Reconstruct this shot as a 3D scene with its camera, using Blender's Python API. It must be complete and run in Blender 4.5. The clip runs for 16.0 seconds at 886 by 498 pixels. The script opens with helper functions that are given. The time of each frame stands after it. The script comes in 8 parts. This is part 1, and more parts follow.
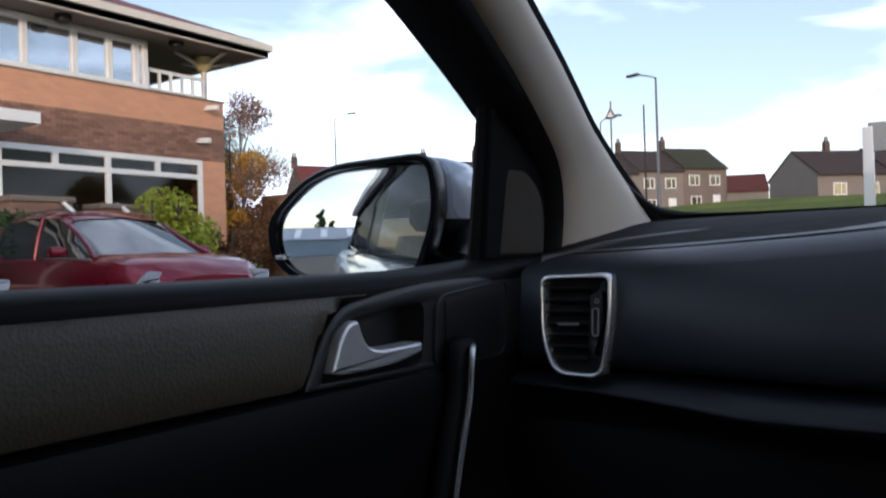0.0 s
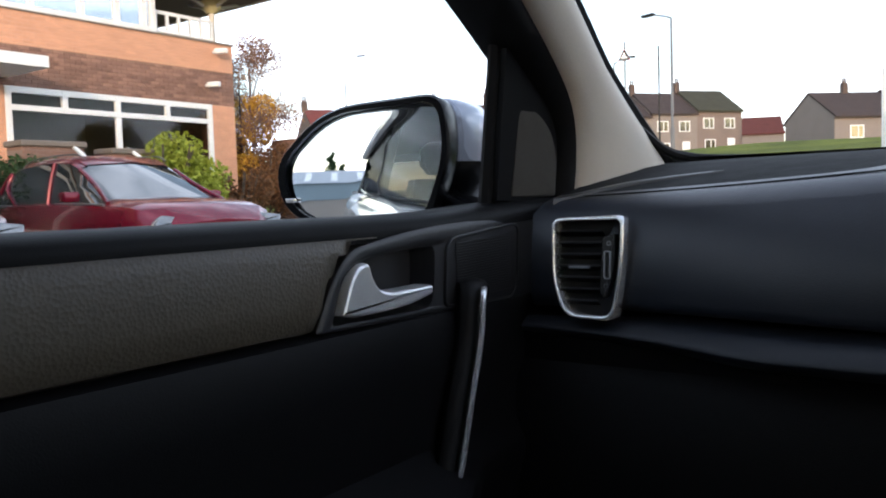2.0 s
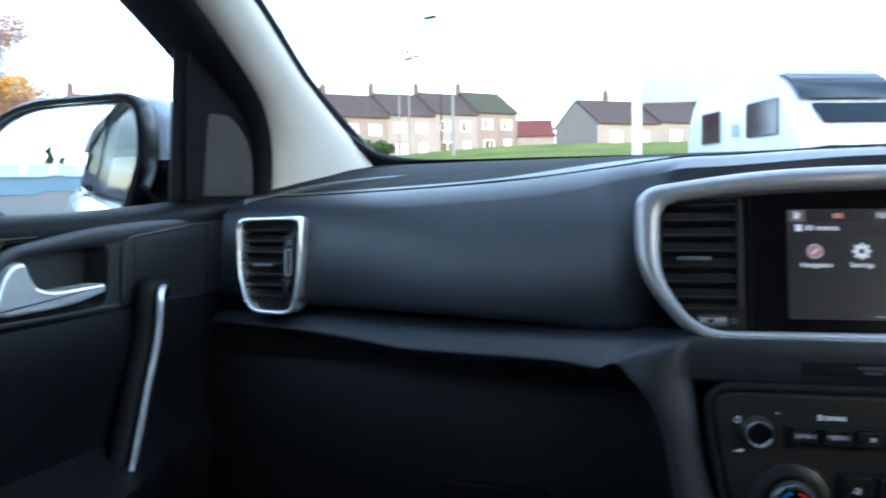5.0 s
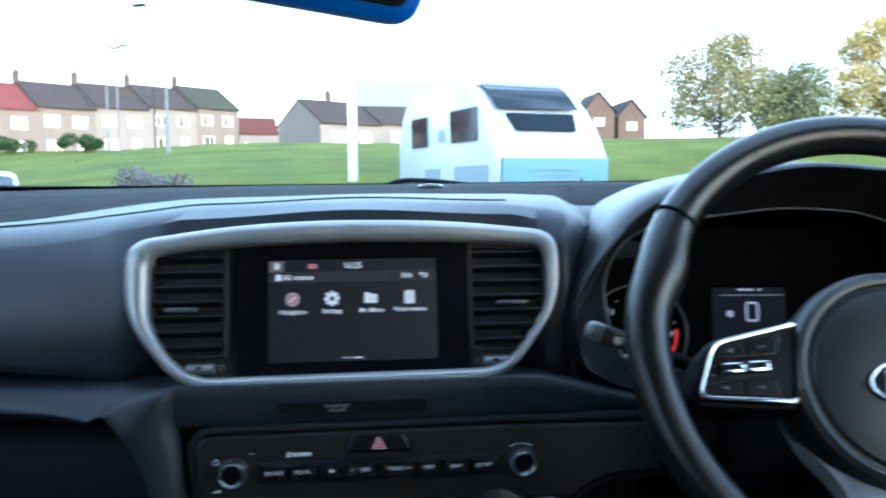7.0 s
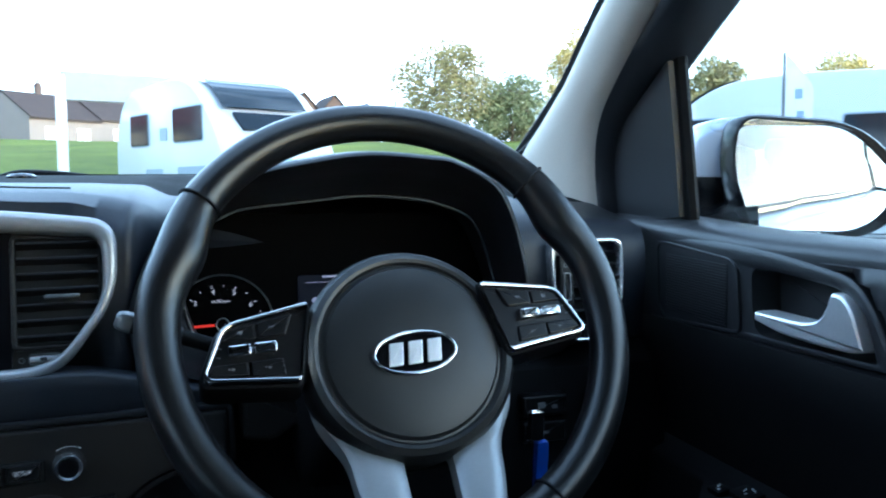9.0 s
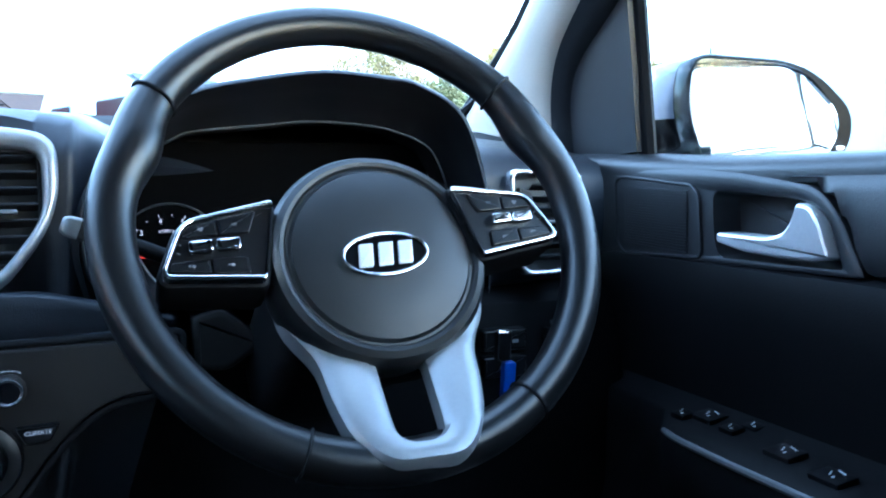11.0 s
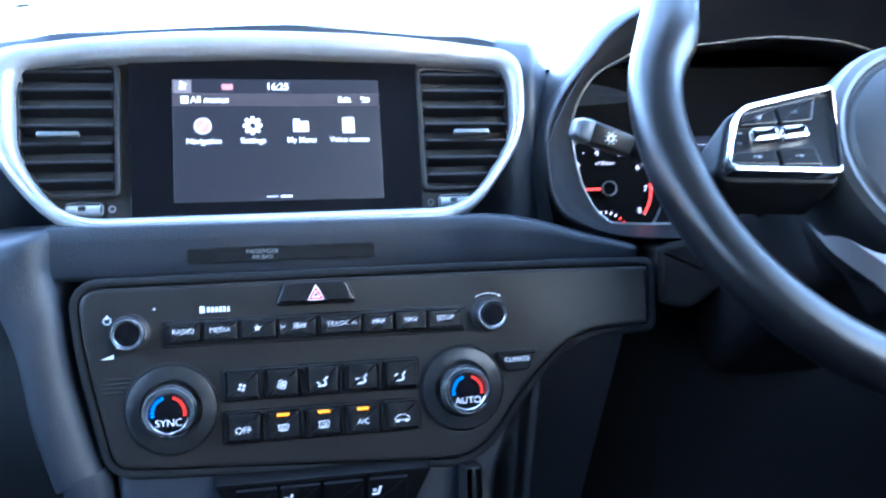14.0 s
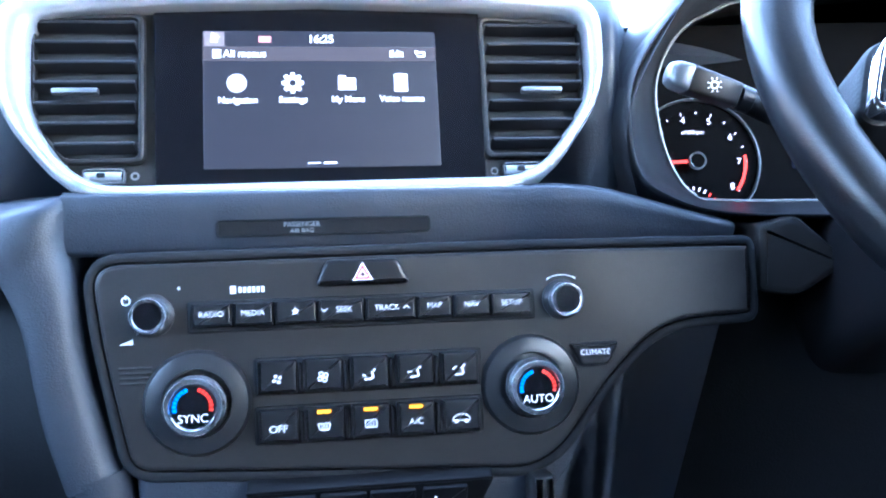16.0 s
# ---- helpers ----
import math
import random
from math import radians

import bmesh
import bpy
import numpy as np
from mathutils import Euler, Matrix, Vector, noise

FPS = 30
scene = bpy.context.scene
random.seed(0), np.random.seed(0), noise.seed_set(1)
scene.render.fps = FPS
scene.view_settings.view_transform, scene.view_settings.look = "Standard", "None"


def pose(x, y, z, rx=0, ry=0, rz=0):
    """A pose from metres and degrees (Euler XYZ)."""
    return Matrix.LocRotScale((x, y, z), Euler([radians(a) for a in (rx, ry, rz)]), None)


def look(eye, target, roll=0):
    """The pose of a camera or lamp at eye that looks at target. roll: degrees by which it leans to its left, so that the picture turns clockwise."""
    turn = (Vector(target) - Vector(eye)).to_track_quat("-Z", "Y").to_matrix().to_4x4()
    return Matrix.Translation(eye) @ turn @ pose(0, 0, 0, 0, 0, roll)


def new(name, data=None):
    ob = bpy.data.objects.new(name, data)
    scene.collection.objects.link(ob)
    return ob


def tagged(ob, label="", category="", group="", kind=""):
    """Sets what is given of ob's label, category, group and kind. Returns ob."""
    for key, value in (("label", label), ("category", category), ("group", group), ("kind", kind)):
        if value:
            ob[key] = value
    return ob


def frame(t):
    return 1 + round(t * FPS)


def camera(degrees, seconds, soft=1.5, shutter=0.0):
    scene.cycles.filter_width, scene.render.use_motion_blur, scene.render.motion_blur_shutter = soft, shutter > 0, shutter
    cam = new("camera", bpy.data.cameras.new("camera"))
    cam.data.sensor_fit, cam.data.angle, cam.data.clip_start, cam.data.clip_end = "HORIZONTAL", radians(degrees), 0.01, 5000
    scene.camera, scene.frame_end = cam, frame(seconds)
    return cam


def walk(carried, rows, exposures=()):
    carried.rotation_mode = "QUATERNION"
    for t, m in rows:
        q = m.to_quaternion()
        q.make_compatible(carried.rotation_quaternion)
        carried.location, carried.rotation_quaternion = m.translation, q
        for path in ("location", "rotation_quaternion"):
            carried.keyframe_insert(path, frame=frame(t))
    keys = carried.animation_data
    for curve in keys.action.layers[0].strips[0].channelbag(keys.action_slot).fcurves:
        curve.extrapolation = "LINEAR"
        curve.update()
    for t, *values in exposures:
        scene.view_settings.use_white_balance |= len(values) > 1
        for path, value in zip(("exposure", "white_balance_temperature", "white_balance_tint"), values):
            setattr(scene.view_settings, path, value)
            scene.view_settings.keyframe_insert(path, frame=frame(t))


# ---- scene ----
cam = camera(57.0, 16.0, 2.0, 0.5)
PATH = [
    (0, (-0.242, 0.354, 1.104), (-1.381, 1.997, 1.12), -1.7),
    (0.5, (-0.243, 0.357, 1.099), (-1.389, 1.993, 1.009), -1.8),
    (1, (-0.243, 0.361, 1.097), (-1.397, 1.99, 0.98), -1.7),
    (1.5, (-0.242, 0.36, 1.099), (-1.402, 1.985, 0.982), -1.7),
    (2, (-0.245, 0.359, 1.102), (-1.408, 1.981, 0.983), -1.8),
    (2.5, (-0.234, 0.358, 1.103), (-1.4, 1.978, 0.984), -1.6),
    (3, (-0.219, 0.364, 1.099), (-1.384, 1.986, 0.978), -1.8),
    (3.2, (-0.214, 0.366, 1.096), (-1.373, 1.991, 0.974), -1.7),
    (5.5, (-0.07, 0.366, 1.116), (-0.6, 2.289, 0.965), -0.5),
    (6, (-0.016, 0.355, 1.129), (-0.392, 2.314, 0.973), -0.1),
    (6.5, (0.023, 0.369, 1.142), (-0.22, 2.349, 0.988), -0.5),
    (7, (0.083, 0.38, 1.151), (0.021, 2.373, 0.996), -0.6),
    (7.5, (0.124, 0.372, 1.15), (0.238, 2.362, 0.994), -0.6),
    (8, (0.168, 0.375, 1.136), (0.446, 2.349, 0.979), -0.2),
    (8.5, (0.206, 0.375, 1.134), (0.625, 2.325, 0.978), -0.4),
    (9, (0.236, 0.369, 1.136), (0.798, 2.283, 0.981), -0.4),
    (11.5, (0.196, 0.404, 1.054), (0.916, 2.263, 0.889), -0.4),
    (12, (0.167, 0.418, 1.052), (0.888, 2.275, 0.876), -0.4),
    (12.5, (0.125, 0.438, 1.055), (0.761, 2.327, 0.898), -0.3),
    (13, (0.072, 0.462, 1.044), (0.561, 2.395, 0.89), -0.3),
    (13.5, (0.055, 0.47, 1.025), (0.364, 2.44, 0.87), -0.9),
    (14, (0.047, 0.492, 1.002), (0.214, 2.48, 0.863), -1.3),
    (14.5, (0.059, 0.532, 0.98), (0.164, 2.525, 0.856), -1.2),
    (15, (0.071, 0.575, 0.982), (0.146, 2.569, 0.846), -1.3),
    (15.5, (0.052, 0.576, 0.984), (0.122, 2.571, 0.859), -1.2),
    (16, (0.045, 0.569, 0.977), (0.083, 2.565, 0.856), -1.3),
]
EXPOSURES = [(0.0, 0.48, 6000, 20), (1.0, 0.60, 6000, 19), (1.5, 0.85, 6100, 18), (2.5, 1.62, 6300, 18), (3.2, 1.92, 6000, 15), (5.5, 2.52, 5050, 4), (9.0, 2.50, 4850, 1), (11.5, 3.70, 4450, 4), (12.8, 4.25, 4400, 5), (14.0, 4.75, 4400, 11), (15.0, 5.40, 4400, 12), (16.0, 5.32, 4480, 13)]
walk(cam, [(t, look(eye, target, roll)) for t, eye, target, roll in PATH], EXPOSURES)

# ---- light ----
SUN_ELEV, SUN_AZ = radians(8.0), radians(140.0)
world = bpy.data.worlds.new("sky")
scene.world = world
world.use_nodes = True
wn = world.node_tree.nodes
sky = wn.new("ShaderNodeTexSky")
sky.sky_type = "NISHITA"
sky.sun_disc = False
sky.sun_elevation = SUN_ELEV
sky.sun_rotation = SUN_AZ
sky.air_density, sky.dust_density, sky.ozone_density = 1.0, 1.0, 1.0
wtc = wn.new("ShaderNodeTexCoord")
wmap = wn.new("ShaderNodeMapping")
wmap.inputs["Scale"].default_value = (1.0, 1.0, 4.0)
wmap.inputs["Rotation"].default_value = (0.0, 0.0, 2.6)
wnoise = wn.new("ShaderNodeTexNoise")
wnoise.inputs["Scale"].default_value = 2.6
wnoise.inputs["Detail"].default_value = 7.0
wnoise.inputs["Distortion"].default_value = 0.6
wramp = wn.new("ShaderNodeValToRGB")
wramp.color_ramp.elements[0].position, wramp.color_ramp.elements[1].position = 0.45, 0.63
wramp.color_ramp.elements[0].color = (0.14, 0.14, 0.14, 1)
wramp.color_ramp.elements[1].color = (0.85, 0.85, 0.85, 1)
wmix = wn.new("ShaderNodeMix")
wmix.data_type = "RGBA"
wl = world.node_tree.links
wl.new(wtc.outputs["Generated"], wmap.inputs["Vector"])
wl.new(wmap.outputs["Vector"], wnoise.inputs["Vector"])
wl.new(wnoise.outputs["Fac"], wramp.inputs["Fac"])
wsep = wn.new("ShaderNodeSeparateXYZ")       # the haze thins out upwards
wthin = wn.new("ShaderNodeMapRange")
wthin.inputs["From Min"].default_value, wthin.inputs["From Max"].default_value = 0.05, 0.55
wthin.inputs["To Min"].default_value, wthin.inputs["To Max"].default_value = 1.0, 0.6
wmul = wn.new("ShaderNodeMath")
wmul.operation = "MULTIPLY"
wl.new(wtc.outputs["Generated"], wsep.inputs[0])
wl.new(wsep.outputs["Z"], wthin.inputs["Value"])
wl.new(wramp.outputs["Color"], wmul.inputs[0])
wl.new(wthin.outputs["Result"], wmul.inputs[1])
wl.new(wmul.outputs[0], wmix.inputs["Factor"])
wl.new(sky.outputs["Color"], wmix.inputs["A"])
wmix.inputs["B"].default_value = (11.0, 11.9, 13.2, 1)
wl.new(wmix.outputs["Result"], wn["Background"].inputs["Color"])
wn["Background"].inputs["Strength"].default_value = 0.15

sun = new("sun", bpy.data.lights.new("sun", "SUN"))
sun.data.energy, sun.data.angle, sun.data.color = 1.35, radians(3.0), (1.0, 0.80, 0.60)
sun.matrix_world = look((0, 0, 0), (-math.sin(SUN_AZ) * math.cos(SUN_ELEV), -math.cos(SUN_AZ) * math.cos(SUN_ELEV), -math.sin(SUN_ELEV)))
sun.location = (30, -50, 20)


# ---- materials ----
def mat(name, color, rough=0.5, metal=0.0, var=0.15, scale=8.0, bump=0.0, bump_scale=None, coat=0.0, spec=0.5, fine=None, second=None, emit=None):
    """A surface with colour variation at two scales and fine relief."""
    m = bpy.data.materials.new(name)
    m.use_nodes = True
    nt = m.node_tree
    b = nt.nodes["Principled BSDF"]
    b.inputs["Roughness"].default_value, b.inputs["Metallic"].default_value = rough, metal
    b.inputs["Specular IOR Level"].default_value = spec
    b.inputs["Coat Weight"].default_value = coat
    b.inputs["Coat Roughness"].default_value = 0.05
    tc = nt.nodes.new("ShaderNodeTexCoord")
    n1 = nt.nodes.new("ShaderNodeTexNoise")
    n1.inputs["Scale"].default_value, n1.inputs["Detail"].default_value = scale, 5.0
    n2 = nt.nodes.new("ShaderNodeTexNoise")
    n2.inputs["Scale"].default_value, n2.inputs["Detail"].default_value = fine or scale * 9, 3.0
    nt.links.new(tc.outputs["Object"], n1.inputs["Vector"])
    nt.links.new(tc.outputs["Object"], n2.inputs["Vector"])
    add = nt.nodes.new("ShaderNodeMath")
    add.operation = "MULTIPLY_ADD"
    nt.links.new(n2.outputs["Fac"], add.inputs[0])
    add.inputs[1].default_value = 0.5
    half = nt.nodes.new("ShaderNodeMath")
    half.operation = "MULTIPLY"
    half.inputs[1].default_value = 0.5
    nt.links.new(n1.outputs["Fac"], half.inputs[0])
    nt.links.new(half.outputs[0], add.inputs[2])
    ramp = nt.nodes.new("ShaderNodeValToRGB")
    a, c = ramp.color_ramp.elements
    a.position, c.position = 0.3, 0.7
    lo = [max(0.0, v * (1 - var)) for v in color]
    hi = [min(1.0, v * (1 + var)) for v in (second or color)]
    a.color, c.color = (*lo, 1), (*hi, 1)
    nt.links.new(add.outputs[0], ramp.inputs["Fac"])
    nt.links.new(ramp.outputs["Color"], b.inputs["Base Color"])
    rr = nt.nodes.new("ShaderNodeMapRange")
    rr.inputs["To Min"].default_value, rr.inputs["To Max"].default_value = max(0.02, rough * 0.85), min(1.0, rough * 1.15)
    nt.links.new(n1.outputs["Fac"], rr.inputs["Value"])
    nt.links.new(rr.outputs["Result"], b.inputs["Roughness"])
    if bump:
        bp = nt.nodes.new("ShaderNodeBump")
        bp.inputs["Strength"].default_value, bp.inputs["Distance"].default_value = bump, 0.002 if not bump_scale else bump_scale
        nt.links.new(n2.outputs["Fac"], bp.inputs["Height"])
        nt.links.new(bp.outputs["Normal"], b.inputs["Normal"])
    if emit:
        b.inputs["Emission Color"].default_value, b.inputs["Emission Strength"].default_value = (*emit[0], 1), emit[1]
    return m


def leather_mat(name, color, rough, grain=900.0, strength=0.35, var=0.12, spec=0.5):
    """Moulded plastic or leather with a fine cell grain."""
    m = mat(name, color, rough, var=var, scale=6.0, fine=60.0, spec=spec)
    nt = m.node_tree
    v = nt.nodes.new("ShaderNodeTexVoronoi")
    v.inputs["Scale"].default_value = grain
    tc = nt.nodes.new("ShaderNodeTexCoord")
    nt.links.new(tc.outputs["Object"], v.inputs["Vector"])
    bp = nt.nodes.new("ShaderNodeBump")
    bp.inputs["Strength"].default_value, bp.inputs["Distance"].default_value = strength, 0.0004
    nt.links.new(v.outputs["Distance"], bp.inputs["Height"])
    nt.links.new(bp.outputs["Normal"], nt.nodes["Principled BSDF"].inputs["Normal"])
    return m


LIT = 0.10   # lit screens and letters against the daylight outside


def glow(name, color, strength, rough=0.3):
    m = bpy.data.materials.new(name)
    m.use_nodes = True
    b = m.node_tree.nodes["Principled BSDF"]
    b.inputs["Base Color"].default_value = (*[0.2 * c for c in color], 1)
    b.inputs["Roughness"].default_value = rough
    b.inputs["Specular IOR Level"].default_value = 0.08 if rough >= 0.5 else 0.4
    b.inputs["Emission Color"].default_value, b.inputs["Emission Strength"].default_value = (*color, 1), strength * LIT
    return m


def glass_mat(name, tint=(0.96, 0.98, 0.97), gloss=0.6):
    """Clear pane: lets light straight through and mirrors more at a low angle."""
    m = bpy.data.materials.new(name)
    m.use_nodes = True
    nt = m.node_tree
    nt.nodes.remove(nt.nodes["Principled BSDF"])
    t, g, f, mx = (nt.nodes.new(k) for k in ("ShaderNodeBsdfTransparent", "ShaderNodeBsdfGlossy", "ShaderNodeLayerWeight", "ShaderNodeMixShader"))
    t.inputs["Color"].default_value = (*tint, 1)
    g.inputs["Roughness"].default_value = 0.02
    f.inputs["Blend"].default_value = 0.5
    pw, sc = nt.nodes.new("ShaderNodeMath"), nt.nodes.new("ShaderNodeMath")
    pw.operation, sc.operation = "POWER", "MULTIPLY_ADD"
    pw.inputs[1].default_value = 4.0
    sc.inputs[1].default_value, sc.inputs[2].default_value = gloss, 0.04 * gloss
    nt.links.new(f.outputs["Facing"], pw.inputs[0])
    nt.links.new(pw.outputs[0], sc.inputs[0])
    nt.links.new(sc.outputs[0], mx.inputs["Fac"])
    nt.links.new(t.outputs[0], mx.inputs[1])
    nt.links.new(g.outputs[0], mx.inputs[2])
    nt.links.new(mx.outputs[0], nt.nodes["Material Output"].inputs["Surface"])
    return m


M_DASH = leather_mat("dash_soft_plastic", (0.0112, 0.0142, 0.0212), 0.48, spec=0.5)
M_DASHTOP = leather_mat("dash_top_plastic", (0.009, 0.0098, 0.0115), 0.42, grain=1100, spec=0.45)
# dash plastic with the beige pillar's reflection put into its colour
M_PILLARSHEEN = leather_mat("pillar_sheen_plastic", (0.030, 0.027, 0.023), 0.45, spec=0.4)
# darker copy of the pad's plastic, with the brow's and band's shade put in
M_FACE = leather_mat("shaded_dash_plastic", (0.0096, 0.0119, 0.0172), 0.48, spec=0.38)
# base set below real black plastic: the footwell's shade is put into it
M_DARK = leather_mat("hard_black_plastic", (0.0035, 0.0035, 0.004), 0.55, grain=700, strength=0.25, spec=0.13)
M_PANEL = mat("anthracite_satin_panel", (0.0135, 0.0125, 0.0118), 0.40, scale=10, fine=800, var=0.15, bump=0.05, spec=0.24)
M_DOORPAD = leather_mat("door_leather", (0.060, 0.049, 0.034), 0.46, grain=330, strength=1.0)
M_DOOR = leather_mat("door_plastic", (0.0115, 0.0115, 0.0128), 0.44, grain=800, spec=0.6)
M_GLOSSBLK = mat("piano_black", (0.004, 0.004, 0.005), 0.12, scale=20, var=0.3, spec=0.3)
M_CHROME = mat("satin_chrome", (0.35, 0.355, 0.365), 0.33, metal=0.5, scale=30, var=0.05)
M_BRIGHT = mat("bright_chrome", (0.8, 0.8, 0.81), 0.08, metal=1.0, scale=30, var=0.04)
M_SILVER = mat("silver_paint_trim", (0.31, 0.318, 0.325), 0.40, metal=0.5, scale=40, var=0.05)
M_LEVER = mat("satin_lever_metal", (0.74, 0.75, 0.76), 0.30, metal=0.6, scale=40, var=0.05)
M_BADGE = mat("badge_silver", (0.78, 0.79, 0.80), 0.30, metal=0.3, scale=40, var=0.04)
M_PILLAR = mat("beige_pillar_plastic", (0.55, 0.495, 0.41), 0.62, scale=12, fine=500, var=0.06, bump=0.15)
M_LINER = mat("roof_liner_cloth", (0.16, 0.15, 0.135), 0.95, scale=15, fine=400, var=0.08, bump=0.3)
M_LEATHER = leather_mat("wheel_leather", (0.0062, 0.0064, 0.0070), 0.29, grain=1300, strength=0.18)
M_HUB = leather_mat("airbag_cover", (0.010, 0.0105, 0.011), 0.4, grain=1500, strength=0.2)
M_BUTTON = mat("button_black", (0.0075, 0.0075, 0.0082), 0.3, scale=60, var=0.15, spec=0.25)
M_INK = mat("white_print", (0.65, 0.66, 0.68), 0.6, scale=300, var=0.08)
M_DIMINK = mat("grey_print", (0.18, 0.18, 0.19), 0.6, scale=300, var=0.1)
M_RUBBER = mat("black_rubber", (0.006, 0.006, 0.0065), 0.7, scale=40, var=0.2, spec=0.2)
# same glass both sides; gloss differs to set how bright its reflections look
M_GLASS = glass_mat("window_glass", gloss=0.12)
M_GLASSDRIVER = glass_mat("driver_window_glass", gloss=0.8)
M_CARPAINT = mat("pearl_white_paint", (0.72, 0.73, 0.75), 0.25, coat=1.0, scale=3, var=0.03)
# the car's white paint with bluish shade put into its colour
M_CARSHADED = mat("shaded_white_paint", (0.28, 0.31, 0.40), 0.28, metal=0.3, coat=1.0, scale=3, var=0.03)
M_HOUSING = mat("gloss_black_housing", (0.003, 0.003, 0.004), 0.2, scale=20, var=0.2, spec=0.1)
M_KNOBRIM = mat("bright_knob_rim", (0.66, 0.67, 0.69), 0.10, metal=0.95, scale=30, var=0.04)
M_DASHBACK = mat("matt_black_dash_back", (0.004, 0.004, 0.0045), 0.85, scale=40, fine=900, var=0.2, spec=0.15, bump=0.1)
M_TRIMLINE = mat("dark_satin_trim", (0.16, 0.165, 0.17), 0.4, metal=0.6, scale=30, var=0.05)
M_KNOBRING = mat("dark_knob_ring", (0.020, 0.020, 0.021), 0.3, metal=0.3, scale=30, var=0.05)
M_POLISHED = mat("polished_satin_trim", (0.86, 0.87, 0.89), 0.2, metal=0.8, scale=30, var=0.04)
# lighter plastic for the right door's frame and sail; its brighter light is in the colour
M_SAIL = leather_mat("sail_plastic", (0.010, 0.0105, 0.012), 0.42, spec=0.6)
M_GAUGEFACE = mat("gauge_face_black", (0.0012, 0.0012, 0.0014), 0.8, scale=40, var=0.2, spec=0.05)
M_MIRROR = mat("mirror_glass", (0.92, 0.93, 0.93), 0.01, metal=1.0, scale=2, var=0.005)


# ---- mesh helpers ----
def thing(name, label, category, at=(0, 0, 0), group="", kind=""):
    ob = new(name)
    ob.location = at
    ob.empty_display_size = 0.05
    return tagged(ob, label, category, group, kind)


def finish(bm, smooth=True, angle=35.0):
    bmesh.ops.recalc_face_normals(bm, faces=bm.faces)
    if smooth:
        for f in bm.faces:
            f.smooth = True
        lim = radians(angle)
        for e in bm.edges:
            if len(e.link_faces) == 2 and e.calc_face_angle(0.0) > lim:
                e.smooth = False


def part(name, bm, material, parent=None, label="", smooth=True, angle=35.0):
    """One bmesh, in world coordinates, as one mesh object under its parent."""
    finish(bm, smooth, angle)
    me = bpy.data.meshes.new(name)
    if parent is not None:
        off = Vector((0, 0, 0))
        p = parent
        while p is not None:
            off += p.location
            p = p.parent
        bmesh.ops.translate(bm, verts=bm.verts, vec=-off)
    bm.to_mesh(me)
    bm.free()
    for m in material if isinstance(material, (list, tuple)) else (material,):
        me.materials.append(m)
    ob = new(name, me)
    if parent is not None:
        ob.parent = parent
    if label:
        ob["label"] = label
    return ob


def plane_m(o, yaw=0.0, lean=0.0):
    """A panel's own axes: u to its right, v up along it, n out of its face, towards the seats."""
    a, b = radians(yaw), radians(lean)
    u = Vector((math.cos(a), math.sin(a), 0))
    back = Vector((-math.sin(a), math.cos(a), 0))
    v = back * math.sin(b) + Vector((0, 0, 1)) * math.cos(b)
    n = u.cross(v)
    m = Matrix((u, v, n)).transposed().to_4x4()
    m.translation = o
    return m


def flip(s):
    return Matrix.Diagonal((s, 1, 1, 1))


def box(bm, size, m=Matrix(), bevel=0.0, seg=2):
    sx, sy, sz = (v / 2 for v in size)
    vs = [bm.verts.new((x, y, z)) for x in (-sx, sx) for y in (-sy, sy) for z in (-sz, sz)]
    fs = [bm.faces.new([vs[i] for i in q]) for q in ((0, 1, 3, 2), (4, 6, 7, 5), (0, 4, 5, 1), (2, 3, 7, 6), (0, 2, 6, 4), (1, 5, 7, 3))]
    if bevel:
        es = list({e for f in fs for e in f.edges})
        r = bmesh.ops.bevel(bm, geom=es, offset=bevel, segments=seg, profile=0.6, affect="EDGES")
        vs = list({v for f in r["faces"] for v in f.verts} | {v for v in vs if v.is_valid})
    bmesh.ops.transform(bm, matrix=m, verts=[v for v in vs if v.is_valid])
    return bm


def round_poly(pts, radius, seg=5):
    """Corners rounded; every corner gives seg + 1 points, so that two outlines with as many corners match."""
    out, n = [], len(pts)
    for i, p in enumerate(pts):
        r = radius[i] if isinstance(radius, (list, tuple)) else radius
        p, a, b = Vector(p[:2]), Vector(pts[i - 1][:2]), Vector(pts[(i + 1) % n][:2])
        da, db = (a - p), (b - p)
        r = min(r, 0.48 * da.length, 0.48 * db.length)
        s, e = p + da.normalized() * r, p + db.normalized() * r
        for k in range(seg + 1):
            t = k / seg
            out.append((1 - t) ** 2 * s + 2 * t * (1 - t) * p + t * t * e)
    return out


def rings(bm, loops, m=Matrix(), close=True, cap0=False, cap1=False):
    """Quads between rows of points of equal count (3D)."""
    rows = [[bm.verts.new(m @ Vector(p)) for p in row] for row in loops]
    n = len(rows[0])
    for a, b in zip(rows, rows[1:]):
        for i in range(n if close else n - 1):
            j = (i + 1) % n
            bm.faces.new((a[i], a[j], b[j], b[i]))
    if cap0:
        bm.faces.new(rows[0][::-1])
    if cap1:
        bm.faces.new(rows[-1])
    return bm


def inset(pts, d):
    """An outline moved inwards by d (towards its middle, edge by edge)."""
    n, out = len(pts), []
    area = sum(pts[i - 1].x * pts[i].y - pts[i].x * pts[i - 1].y for i in range(n))
    s = 1 if area > 0 else -1
    for i in range(n):
        t = (pts[(i + 1) % n] - pts[i - 1])
        t = t.normalized() if t.length > 1e-9 else Vector((1, 0))
        out.append(pts[i] + Vector((-t.y, t.x)) * d * s)
    return out


